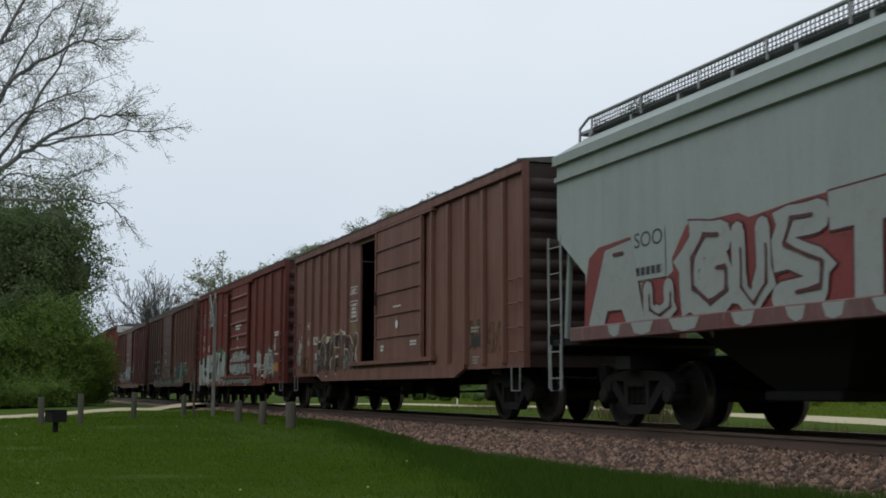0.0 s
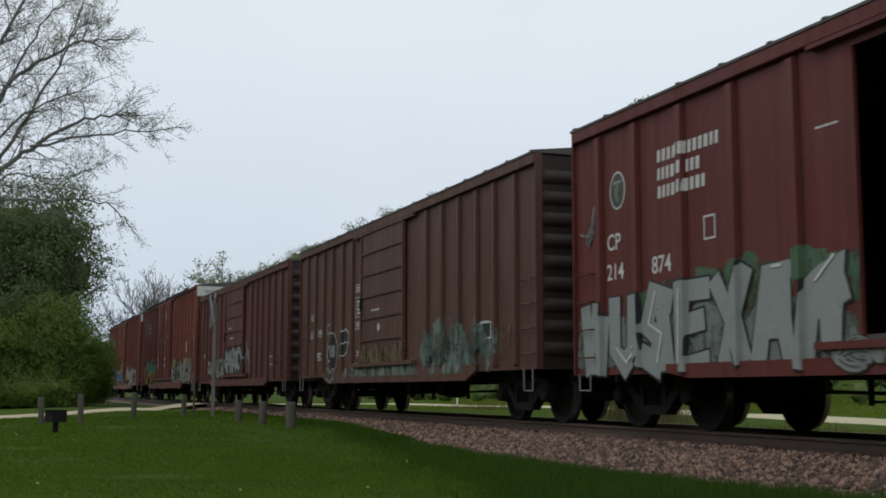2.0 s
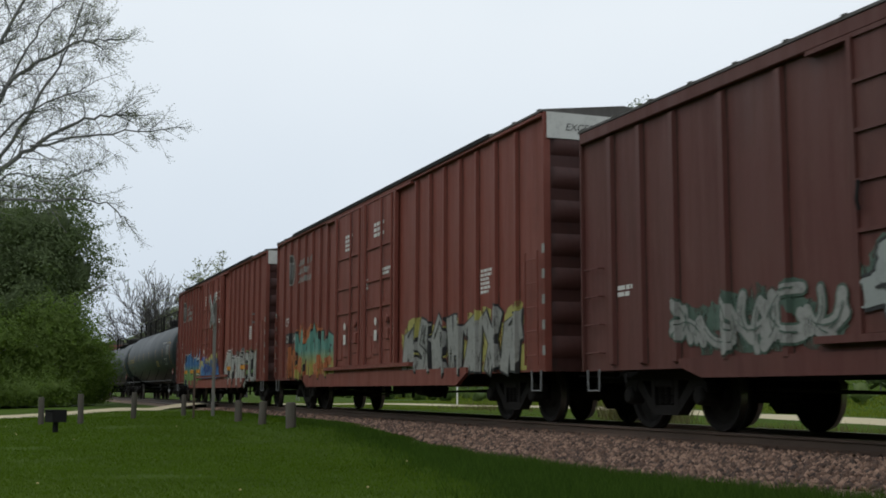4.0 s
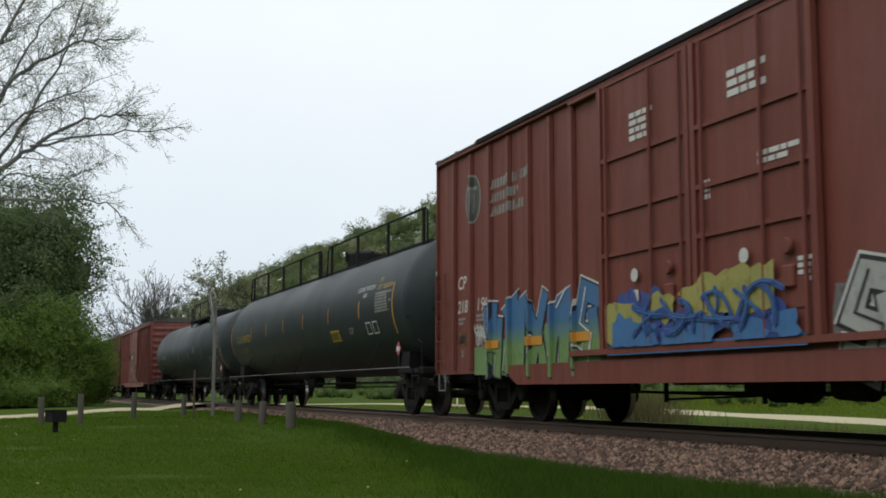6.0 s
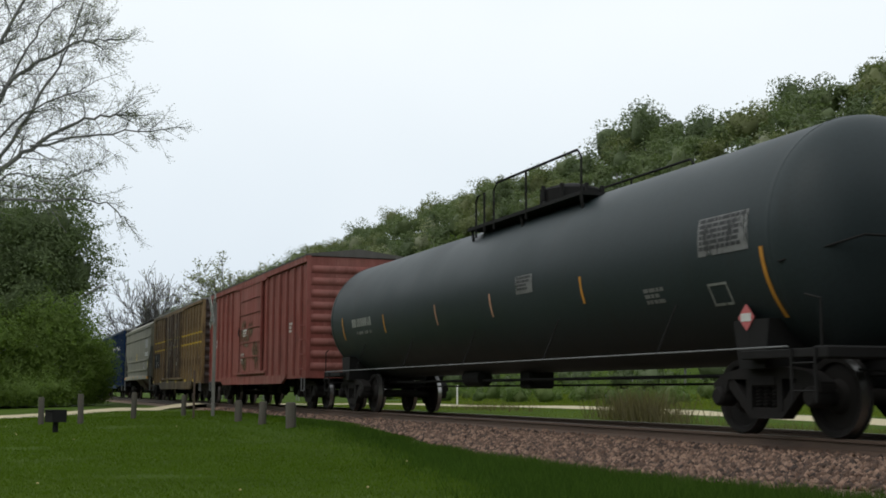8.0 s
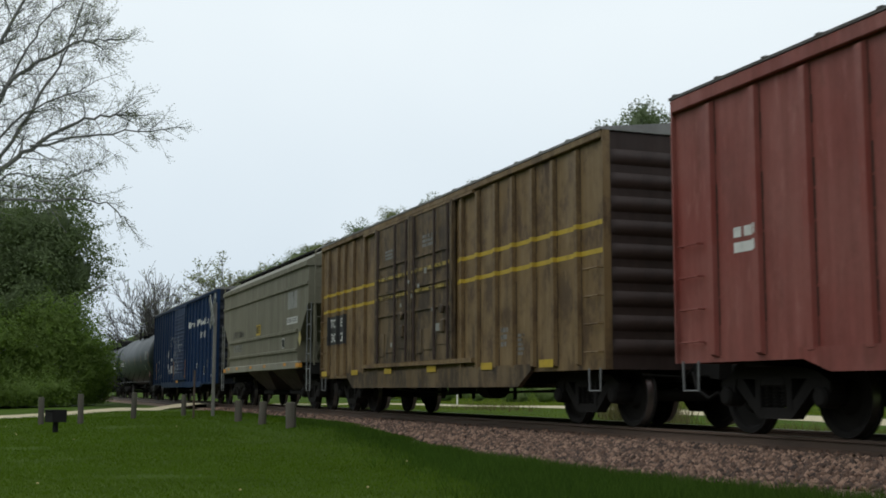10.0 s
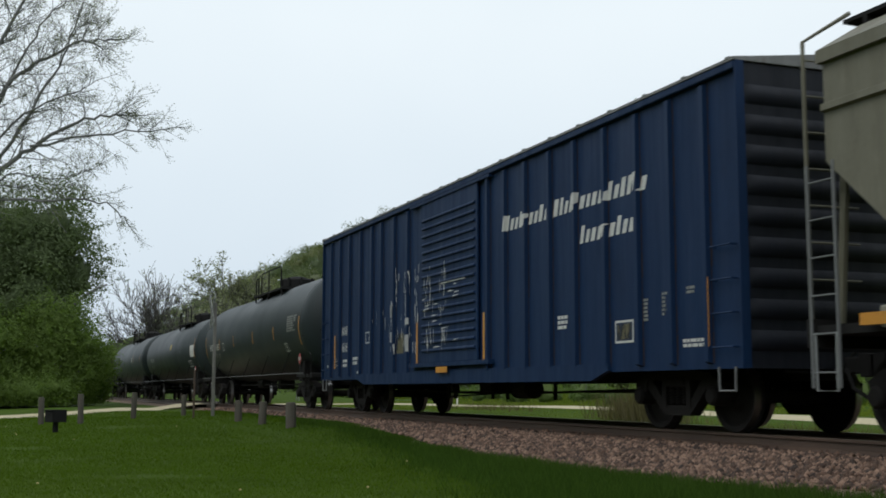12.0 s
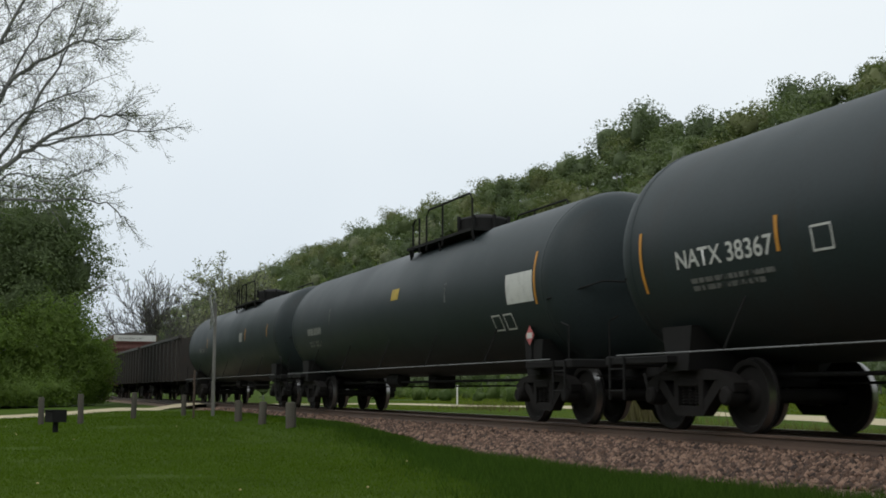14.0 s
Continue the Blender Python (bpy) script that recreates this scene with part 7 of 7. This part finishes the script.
panel(6.05, 6.8, 1.05, 1.6, M["rustp"], hs3, side=sd, lift=0.008)
panel(5.3, 5.78, 1.42, 1.72, M["blackp"], hs3, side=sd, lift=0.008)
outline(5.3, 5.78, 1.42, 1.72, 0.025, M["white"], hs3, side=Side(1.475, R3))

# oxide red boxcar with a silver panel
R4 = [-6.9, -6.1, -5.28, -4.18, -3.06, 2.57, 3.4, 4.2, 5.11, 5.98, 6.92]
rb4, sd = boxcar("oxide red boxcar with a silver sprayed panel", M["redbrown"], 15.5, 0.8, 4.3, R4, (-1.87, 1.41), 6.25, sill=(0.68, 1.0), endmat=M["end_brown"])
joins(rb4, -75.4)
graffiti(-1.75, 1.25, 1.1, 1.95, 4, M["silver"], M["blackp"], rb4, 24, sd, cloud=M["gdark"], thick=0.38, rim=0.08)
graffiti(1.6, 2.3, 1.0, 2.2, 1, M["silver"], M["silver"], rb4, 25, sd, thick=0.1, rim=0.02)
graffiti(-5.4, -2.2, 0.95, 1.65, 5, M["greysp"], M["gdark"], rb4, 26, sd, cloud=M["gdark"], thick=0.3, rim=0.06)
outline(5.28, 5.66, 1.3, 1.58, 0.03, M["white"], rb4, side=sd)
panel(6.1, 6.75, 1.3, 1.7, M["rustp"], rb4, side=sd)
notices(sd, rb4, [(-1.2, 2.7, 0.5, 1, 0.05), (-6.8, 1.9, 0.4, 2, 0.06), (-0.9, 2.35, 0.6, 1, 0.04)], seed=4)

# two tall red boxcars
R60 = [-8.4, -7.58, -6.72, -5.9, -5.1, -4.3, -3.55, 3.28, 4.08, 4.88, 5.69, 6.5, 7.35, 8.21]
for ctr, lab in ((-93.72, "tall red boxcar with orange and teal sprayed lettering"), (-113.84, "tall red boxcar with blue and silver sprayed lettering")):
    cp, sd = boxcar(lab, M["cpred"], 18.55, 0.82, 4.93, R60, (-2.62, 2.13), 7.1, "plug", sill=(0.62, 0.95), roof_step=2.1, eave=0.07, topmat=M["white"], rib_w=0.09, endmat=M["end_red"])
    joins(cp, ctr)
    emblem(sd, cp, -7.55, 3.98, 0.45)
    for z, w in ((4.02, 1.6), (3.78, 1.15), (3.54, 1.3)):
        words(sd, cp, -6.68, z, w, 0.16, M["greysp"], int(z * 100))
    notices(sd, cp, [(-1.75, 4.2, 0.6, 4, 0.07), (0.55, 4.2, 0.75, 3, 0.08), (1.1, 3.15, 0.75, 2, 0.06), (6.6, 2.6, 0.5, 6, 0.05), (0.0, 3.0, 0.15, 3, 0.06), (1.75, 1.9, 0.25, 4, 0.05)], seed=6)
    for x in (-1.6, 0.85):
        disc(sd, cp, x, 2.05, 0.09, M["white"], 0.05)
        panel(x - 0.1, x + 0.1, 1.62, 1.85, M["white"], cp, side=sd, lift=0.05)
    lettering("CP", -8.3, 2.38, 0.23, M["white"], cp, side=sd, bold=0.012, slant=0.2)
    if ctr > -100:
        panel(-8.22, -6.83, 1.86, 2.16, M["blackp"], cp, side=sd)
        lettering("218", -8.15, 1.91, 0.2, M["white"], cp, side=sd, bold=0.012)
        lettering("144", -7.38, 1.91, 0.2, M["white"], cp, side=sd, bold=0.012)
        haze(sd, cp, -7.9, -3.2, 1.0, 1.75, 34, M["gorange"], 92)
        haze(sd, cp, -6.7, -4.0, 1.7, 2.2, 16, M["gorange"], 93)
        graffiti(-8.05, -6.85, 0.86, 1.78, 1, M["gorange"], M["blackp"], cp, 51, sd, thick=0.2, rim=0.06, word="6", square=True, shine=M["ggreen"])
        graffiti(-6.9, -2.9, 0.86, 2.15, 5, M["fade_teal"], M["blackp"], cp, 52, sd, thick=0.28, rim=0.08, word="32415", square=True, shine=M["gteal"], heights=(1.0, 0.9, 1.05, 0.92, 0.85))
        haze(sd, cp, -6.5, -3.2, 1.0, 1.5, 7, M["gorange"], 94, 0.033)
        graffiti(2.4, 8.4, 0.85, 1.9, 7, M["greysp"], M["blackp"], cp, 53, sd, cloud=M["gyellow"], thick=0.34, word="2541632", square=True)
    else:
        lettering("218", -8.3, 1.94, 0.22, M["white"], cp, side=sd, bold=0.012, slant=0.15)
        lettering("190", -7.42, 1.94, 0.22, M["white"], cp, side=sd, bold=0.012, slant=0.15, width=0.6)
        panel(-8.25, -7.85, 1.32, 1.58, M["ochre"], cp, side=sd)
        bars(-8.2, 1.5, 0.3, 4, 0.025, M["blackp"], cp, seed=66, side=Side(1.47, R60, 0.09))
        notices(sd, cp, [(-8.25, 1.8, 0.35, 2, 0.05), (-7.4, 1.82, 0.4, 2, 0.05), (-8.1, 1.2, 0.15, 2, 0.05)], M["greysp"], 61)
        graffiti(-7.45, -6.9, 1.3, 1.72, 3, M["white"], M["white"], cp, 59, sd, thick=0.14, rim=0.015)
        g = Geo().add([(-7.5, 0, 0.8), (-2.75, 0, 0.72), (-2.7, 0, 1.3), (-2.9, 0, 1.75), (-6.9, 0, 1.3), (-7.5, 0, 1.28)], [(0, 1, 2, 3, 4, 5)])
        sd.paint("spray_ground", g, M["ggreen"], cp, "", 0.002)
        graffiti(-7.05, -2.75, 0.76, 2.2, 5, M["fade_blue"], M["gdarkblue"], cp, 55, sd, thick=0.3, rim=0.06, word="16325", square=True, halo=M["white"], shine=M["white"], heights=(0.86, 1.0, 0.9, 0.97, 0.92))
        haze(sd, cp, -2.1, 1.7, 1.15, 1.65, 24, M["gblue2"], 91, 0.052, 1.1)
        haze(sd, cp, -1.0, 1.2, 1.5, 1.85, 9, M["gyellow"], 192, 0.056, 1.1)
        haze(sd, cp, -2.2, -1.6, 1.3, 1.5, 4, M["gyellow"], 193, 0.056, 1.1)
        haze(sd, cp, -2.0, 1.7, 1.15, 1.3, 10, M["gblue"], 194, 0.06, 1.1)
        graffiti(-1.6, 1.5, 1.2, 1.75, 4, M["gblue2"], M["gblue"], cp, 56, Side(1.53, R60, 0.09, 0.07, (-2.62, 2.13)), thick=0.09, rim=0.025)
        panel(-2.4, 1.9, 1.0, 1.13, M["gblue"], cp, side=sd, lift=0.03)
        graffiti(2.3, 6.1, 0.68, 1.9, 4, M["chalk"], M["blackp"], cp, 57, sd, thick=0.28, rim=0.1, word="5164", square=True, halo=M["white"], cloud=M["greydull"], heights=(0.9, 1.0, 0.95, 0.9))
        graffiti(6.45, 7.9, 0.84, 2.0, 3, M["chalk"], M["blackp"], cp, 58, sd, thick=0.26, rim=0.08, word="342", square=True, halo=M["ggreen"], heights=(0.85, 1.1, 0.9))
        panel(7.55, 8.1, 1.2, 1.75, M["ggreen"], cp, side=sd, lift=0.005)
        outline(7.75, 8.15, 1.75, 2.05, 0.03, M["greysp"], cp, side=sd)
        for x in (-6.6, -4.9, -3.3, 3.3, 5.9):
            panel(x - 0.25, x + 0.25, 1.24, 1.38, M["orange"], cp, side=sd, lift=0.036)
        bars(6.95, 3.0, 0.5, 7, 0.06, M["greydull"], cp, seed=62, side=sd)

# long black gas tank car
t7, w7 = tankcar("long black tank car with a walkway and orange strips", 10.2, 8.75, 2.4, 1.52, True, (0.6, 2.6), [(x, 2.2, 2.6) for x in (-6.3, -4.05, -1.75, 0.62, 3.27, 5.97)] + [(-9.7, 1.75, 2.85), (8.45, 1.75, 2.85)], mid=-0.25)
joins(t7, -134.3)
lettering("UTLX 804932", -8.75, 2.13, 0.23, M["yellow"], t7, wrap=w7, width=2.2, bold=0.012)
bars(-8.5, 1.88, 1.8, 2, 0.07, M["ochre"], t7, wrap=w7, seed=70)
lettering("LIQUEFIED PETROLEUM", 5.7, 2.82, 0.1, M["white"], t7, wrap=w7, width=1.35)
lettering("GAS", 6.25, 2.66, 0.1, M["white"], t7, wrap=w7)
lettering("LPG", 7.25, 2.95, 0.1, M["yellow"], t7, wrap=w7)
lettering("DOT 105J300W", 7.25, 2.78, 0.1, M["yellow"], t7, wrap=w7, width=1.1)
bars(7.2, 2.66, 1.15, 7, 0.05, M["greysp"], t7, wrap=w7, seed=71, gap=0.35)
panel(3.32, 4.12, 1.74, 2.02, M["yellow"], t7, wrap=w7)
bars(3.38, 1.93, 0.68, 4, 0.03, M["blackp"], t7, wrap=lambda z: w7(z) - 0.004, seed=72)
bars(5.0, 1.98, 0.4, 3, 0.035, M["greysp"], t7, wrap=w7, seed=73)
for x in (6.4, 6.9):
    outline(x, x + 0.36, 1.8, 2.08, 0.03, M["white"], t7, wrap=w7)
placard(t7, 8.25, 1.42, w7)

# black tank car with platform
t8, w8 = tankcar("black tank car with a manway platform and orange strips", 9.85, 8.45, 2.3, 1.45, False, (-0.6, 2.3), [(-5.53, 1.8, 2.2), (-2.26, 1.8, 2.2, "stripworn"), (0.48, 1.8, 2.2, "stripworn"), (3.89, 1.8, 2.2)] + [(-8.75, 1.75, 2.3), (8.3, 1.35, 2.15)], mid=-0.65)
joins(t8, -155.1)
bars(-7.95, 2.02, 1.5, 1, 0.19, M["greysp"], t8, wrap=w8, block=0.13, seed=80)
bars(-7.7, 1.84, 1.2, 1, 0.07, M["greydull"], t8, wrap=w8, seed=81)
panel(1.6, 2.25, 2.1, 2.4, M["greydull"], t8, wrap=w8)
bars(1.66, 2.34, 0.52, 4, 0.04, M["blackp"], t8, wrap=lambda z: w8(z) - 0.004, seed=82)
bars(5.6, 1.82, 0.5, 3, 0.05, M["greydull"], t8, wrap=w8, seed=83)
panel(7.04, 8.08, 2.15, 2.62, M["greydull"], t8, wrap=w8)
bars(7.08, 2.56, 0.96, 6, 0.045, M["blackp"], t8, wrap=lambda z: w8(z) - 0.004, seed=84)
outline(7.1, 7.5, 1.55, 1.82, 0.03, M["greysp"], t8, wrap=w8)
placard(t8, 7.73, 1.38, w8)

# orange-red boxcar
R9 = [-6.8, -5.9, -5.0, -4.1, -3.2, 2.6, 3.4, 4.3, 5.2, 6.1, 6.9]
r9, sd = boxcar("orange-red boxcar with dark corrugated ends", M["bright"], 15.2, 0.86, 4.22, R9, (-1.55, 1.97), 6.25, sill=(0.72, 1.0))
joins(r9, -174.8)
notices(sd, r9, [(5.4, 2.4, 0.4, 3, 0.07), (-1.1, 2.5, 0.8, 3, 0.06), (-6.4, 2.3, 0.5, 2, 0.12), (-1.2, 1.7, 0.5, 4, 0.06)], seed=9)
haze(sd, r9, -1.2, 1.6, 1.3, 2.6, 14, M["rustp"], 90)

# rusty ochre boxcar with yellow stripes
R10 = [-6.99, -6.16, -5.53, -4.79, -3.88, 2.2, 2.95, 3.76, 4.48, 5.26, 6.01, 6.8]
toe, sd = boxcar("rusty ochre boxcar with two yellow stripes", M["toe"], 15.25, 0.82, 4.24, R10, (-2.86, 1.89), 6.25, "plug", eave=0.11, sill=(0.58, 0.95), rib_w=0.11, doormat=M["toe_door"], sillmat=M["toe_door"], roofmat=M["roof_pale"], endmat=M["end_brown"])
joins(toe, -191.9)
for z in (2.93, 2.52):
    for xa, xb, up in ((-7.6, -2.87, 0.004), (-2.8, -0.55, 0.033), (-0.4, 1.8, 0.033), (1.9, 7.6, 0.004)):
        panel(xa, xb, z - 0.036, z + 0.036, M["yellow"] if up < 0.03 else M["yellowworn"], toe, side=sd, lift=up, name="painted_stripe")
panel(-7.0, -5.45, 1.66, 2.38, M["blackp"], toe, side=sd, lift=0.005)
for body, x, z, w in (("TO", -6.87, 2.1, 0.52), ("E", -5.98, 2.1, 0.2), ("30", -6.84, 1.74, 0.5), ("25", -5.98, 1.74, 0.46)):
    lettering(body, x, z, 0.2, M["white"], toe, side=Side(1.475, R10, 0.11), bold=0.012, width=w)
for x in (-4.5, -2.0, 0.7, 3.45, 5.8, -7.2):
    panel(x - 0.25, x + 0.25, 0.88, 1.0, M["yellow"], toe, side=Side(1.54), lift=0.004)
notices(sd, toe, [(0.2, 3.55, 0.8, 3, 0.06), (-2.2, 3.5, 0.7, 3, 0.05), (4.6, 1.4, 0.25, 5, 0.05), (3.9, 1.5, 0.3, 3, 0.08)], M["greydull"], seed=10)
for i, (x, z, s) in enumerate(((0.1, 2.62, 0.06), (-0.5, 2.75, 0.05), (0.5, 2.9, 0.07), (-1.0, 2.3, 0.05), (1.2, 1.75, 0.1), (-0.3, 2.45, 0.06), (0.9, 2.1, 0.05), (-1.6, 1.5, 0.06))):
    panel(x - s, x + s, z - s, z + s * 0.5, M["greysp"], toe, side=sd, lift=0.05)

# drab grey covered hopper
hop = hopper("drab grey covered hopper with yellow labels", M["hop"], 6.2, 4.02, 1.22, 2, 5.15, (3.47, 2.2, 1.66), ((6.15, 2.85), (5.05, 1.9)), 0.42, False, M["hopsill"], M["gondola"], M["railgrey"])
joins(hop, -207.2)
sd = Side(1.5)
lettering("OFOX 60816", -4.4, 2.34, 0.2, M["blackp"], hop, y=-1.506, width=1.87, bold=0.008)
lettering("SODIUM CHLORATE", 3.76, 2.47, 0.11, M["blackp"], hop, y=-1.512, width=1.2, bold=0.01)
panel(3.7, 5.02, 2.42, 2.62, M["white"], hop, side=sd)
panel(3.8, 4.95, 2.86, 3.36, M["greysp"], hop, side=sd)
panel(-0.55, 0.12, 2.28, 2.62, M["yellow"], hop, side=sd)
bars(-0.5, 2.54, 0.56, 4, 0.04, M["blackp"], hop, y=-1.51, seed=110)
panel(3.15, 3.5, 1.75, 2.05, M["blackp"], hop, side=sd)
outline(3.15, 3.5, 1.75, 2.05, 0.025, M["white"], hop, y=-1.508)
bars(-4.3, 2.02, 1.6, 3, 0.06, M["greydull"], hop, y=-1.505, seed=111)
for x in (-4.7, -3.2, -0.9, 1.2, 3.9):
    panel(x - 0.16, x + 0.16, 1.22, 1.31, M["orange"], hop, side=Side(1.59))
for s in (-1, 1):
    g = Geo().box(s * 5.45 - 0.22, s * 5.45 + 0.22, -1.6, -1.52, 1.16, 1.28)
    part("step_plate", g, M["orange"], hop, "orange-yellow plate by the end steps")
g = Geo().prism([(5.38, 1.95), (5.55, 1.74), (5.72, 1.95), (5.55, 2.16)], -1.568, -1.56)
part("placard", g, M["yellowdull"], hop, "pale yellow diamond placard")
for s in (-1, 1):
    g = Geo()
    for sy in (-1, 1):
        g.tube([(s * 6.62, sy * 1.42, 1.2), (s * 6.62, sy * 1.42, 4.3), (s * 6.4, sy * 0.95, 4.62)], 0.025, 6)
    for z in (1.7, 2.1, 2.5, 2.9, 3.3, 3.7, 4.1):
        g.tube([(s * 6.62, -1.42, z), (s * 6.62, -0.75, z)], 0.013, 5)
    part("end_ladder", g, M["hop"], hop, "drab grey end ladder up to the roof walk")

# dark blue boxcar
R12 = [-8.43, -7.62, -6.79, -5.88, -5.0, -4.3, -3.4, -2.5, 1.75, 2.48, 3.3, 4.2, 5.05, 5.98, 6.87, 7.7, 8.5]
bl, sd = boxcar("dark blue boxcar with a louvred door and white lettering", M["blue"], 18.4, 0.78, 4.4, R12, (-1.6, 1.35), 7.1, "louvred", eave=0.1, roofmat=M["roof_pale"], endmat=M["end_blue"], sill=(0.66, 0.95), rib_w=0.1)
joins(bl, -224.15)
x = 2.45
for wd in (1.6, 1.5, 1.1):
    words(sd, bl, x, 3.2, wd, 0.26, M["white"], int(wd * 10), 0.07)
    x += wd + 0.22
words(sd, bl, 5.15, 2.68, 1.65, 0.26, M["white"], 4, 0.07)
lettering("ANR", -7.52, 1.86, 0.22, M["white"], bl, side=sd, bold=0.012, width=0.55)
lettering("616", -7.47, 1.46, 0.22, M["white"], bl, side=sd, bold=0.012, width=0.45)
lettering("LD LMT", -8.15, 1.22, 0.07, M["white"], bl, side=sd, width=0.36)
lettering("LT WT", -8.15, 1.1, 0.07, M["white"], bl, side=sd, width=0.32)
notices(sd, bl, [(-7.4, 1.2, 0.42, 2, 0.07), (-6.55, 1.24, 0.5, 2, 0.07), (-8.85, 1.1, 0.3, 1, 0.06), (4.4, 1.6, 0.35, 3, 0.05), (-0.4, 2.55, 1.2, 1, 0.04), (7.9, 1.12, 0.5, 2, 0.04), (-6.2, 0.92, 0.3, 1, 0.05)], seed=12)
notices(sd, bl, [(6.95, 1.7, 0.12, 6, 0.035), (7.42, 1.75, 0.12, 6, 0.035), (8.0, 1.78, 0.18, 2, 0.035)], M["greysp"], seed=13)
outline(-5.55, -5.25, 1.6, 1.86, 0.025, M["white"], bl, side=sd)
outline(6.18, 6.68, 1.17, 1.48, 0.03, M["white"], bl, side=sd)
panel(6.24, 6.62, 1.22, 1.43, M["ochredull"], bl, side=sd, lift=0.003)
for x in (-7.95, -1.85, 8.52, 1.62):
    panel(x - 0.04, x + 0.04, 1.05, 1.88, M["orange"], bl, side=Side(1.524), lift=0.002)
panel(-0.6, 0.0, 0.86, 0.97, M["orange"], bl, side=Side(1.587), lift=0.003)
panel(-3.3, -2.85, 1.3, 1.72, M["ochredull"], bl, side=sd)
rng = random.Random(77)
g = Geo()
for i in range(110):
    x = rng.choice((-2.5, -3.4, -2.0, -1.0, -0.2)) + rng.gauss(0, 0.1) if rng.random() < 0.75 else rng.uniform(-5, -1)
    z = rng.uniform(1.25, 2.9)
    h = rng.uniform(0.05, 0.35)
    w = rng.uniform(0.006, 0.022)
    g.add([(x, 0, z), (x + w, 0, z + rng.uniform(-0.02, 0.02)), (x + w * rng.uniform(0.4, 1.2), 0, z + h), (x - w * 0.3, 0, z + h * rng.uniform(0.8, 1))], [(0, 1, 2, 3)])
for i in range(16):
    x, z = rng.uniform(-1.4, 0.4), rng.uniform(1.3, 2.7)
    g.add([(x, 0, z), (x + rng.uniform(0.1, 0.5), 0, z + rng.uniform(0, 0.05)), (x + 0.1, 0, z + 0.03)], [(0, 1, 2)])
Side(1.465, R12, 0.1, 0.07, (-1.6, 1.35)).paint("scraped_paint", g, M["white"], bl, "", 0.038)

# black tank cars at the rear
t13, w13 = tankcar("black tank car with white lettering and orange strips", 8.6, 7.07, 2.38, 1.52, False, (-0.85, 1.5), [(x, 2.05, 2.45) for x in (-5.57, -2.86, 0.43, 3.5)] + [(-8.48, 1.8, 2.6), (6.7, 1.8, 2.6)], mid=-1.0)
joins(t13, -242.6)
lettering("NATX 38367", -7.66, 2.04, 0.22, M["white"], t13, wrap=w13, width=2.0, bold=0.012)
bars(-7.4, 1.84, 1.7, 2, 0.06, M["greydull"], t13, wrap=w13, seed=130)
outline(-5.0, -4.66, 1.98, 2.26, 0.025, M["white"], t13, wrap=w13)
bars(5.27, 2.62, 1.15, 7, 0.045, M["greysp"], t13, wrap=w13, seed=131)
for x in (4.68, 4.9):
    outline(x, x + 0.2, 1.66, 1.9, 0.02, M["white"], t13, wrap=w13)
placard(t13, 6.1, 1.42, w13, 0.17)
lettering("1267", 6.0, 1.38, 0.08, M["blackp"], t13, y=w13(1.6) - 0.03, width=0.2)
panel(6.0, 6.25, 1.1, 1.16, M["greysp"], t13, wrap=w13)

t14, w14 = tankcar("black tank car with a large pale placard", 9.0, 7.5, 2.3, 1.46, False, (-0.2, 1.8), [(x, 2.2, 2.6, "greydull") for x in (-5.96, 2.33)] + [(6.33, 1.9, 2.75)], mid=-1.65)
joins(t14, -260.85)
panel(5.2, 6.25, 1.96, 2.46, M["white"], t14, wrap=w14)
panel(-0.98, -0.5, 2.46, 2.7, M["yellow"], t14, wrap=w14)
for x in (4.4, 4.9):
    outline(x, x + 0.36, 1.55, 1.82, 0.025, M["white"], t14, wrap=w14)
bars(-8.2, 2.0, 1.4, 1, 0.18, M["greysp"], t14, wrap=w14, block=0.12, seed=140)
bars(-8.2, 1.78, 1.2, 2, 0.06, M["greydull"], t14, wrap=w14, seed=141)
placard(t14, 5.8, 1.42, w14)

t15, w15 = tankcar("black tank car near the tail of the train", 9.0, 7.5, 2.32, 1.46, False, (-1.2, 0.6), [(x, 2.2, 2.6) for x in (-5.5, 2.0, 5.4)], mid=-1.9)
joins(t15, -279.6)
bars(-7.4, 2.05, 1.7, 1, 0.18, M["greydull"], t15, wrap=w15, block=0.12, seed=150)
panel(1.0, 1.5, 2.2, 2.5, M["greysp"], t15, wrap=w15)

# low gondolas and the boxcar behind them
for ctr in (-299.4, -315.4):
    joins(gondola("grimy dark gondola heaped with brown scrap", M["gondola"], 14.6, 2.9, 5.6), ctr)
b18, sd = boxcar("oxide red boxcar with a white band on its end", M["redbrown"], 15.4, 0.85, 4.42, R9, (-1.55, 1.97), 6.25, sill=(0.7, 1.0), topmat=M["white"])
joins(b18, -331.8)


# ---- movement ----
def motions():
    times = [0.0, 1 / 30] + [float(i) for i in range(1, 14)] + [14.0 - 1 / 30, 14.0]
    for car, centre in TRAIN:
        walk(car, [(t, pose(centre + SPEED * t, 0, 0)) for t in times])
    step = math.degrees(SPEED / 30 / WHEEL_R)
    for wheel, sx in ROLLING:
        walk(wheel, [(k / 30, pose(sx, 0, WHEEL_R, 0, (step * k) % 360.0, 0)) for k in range(0, 421)])


motions()
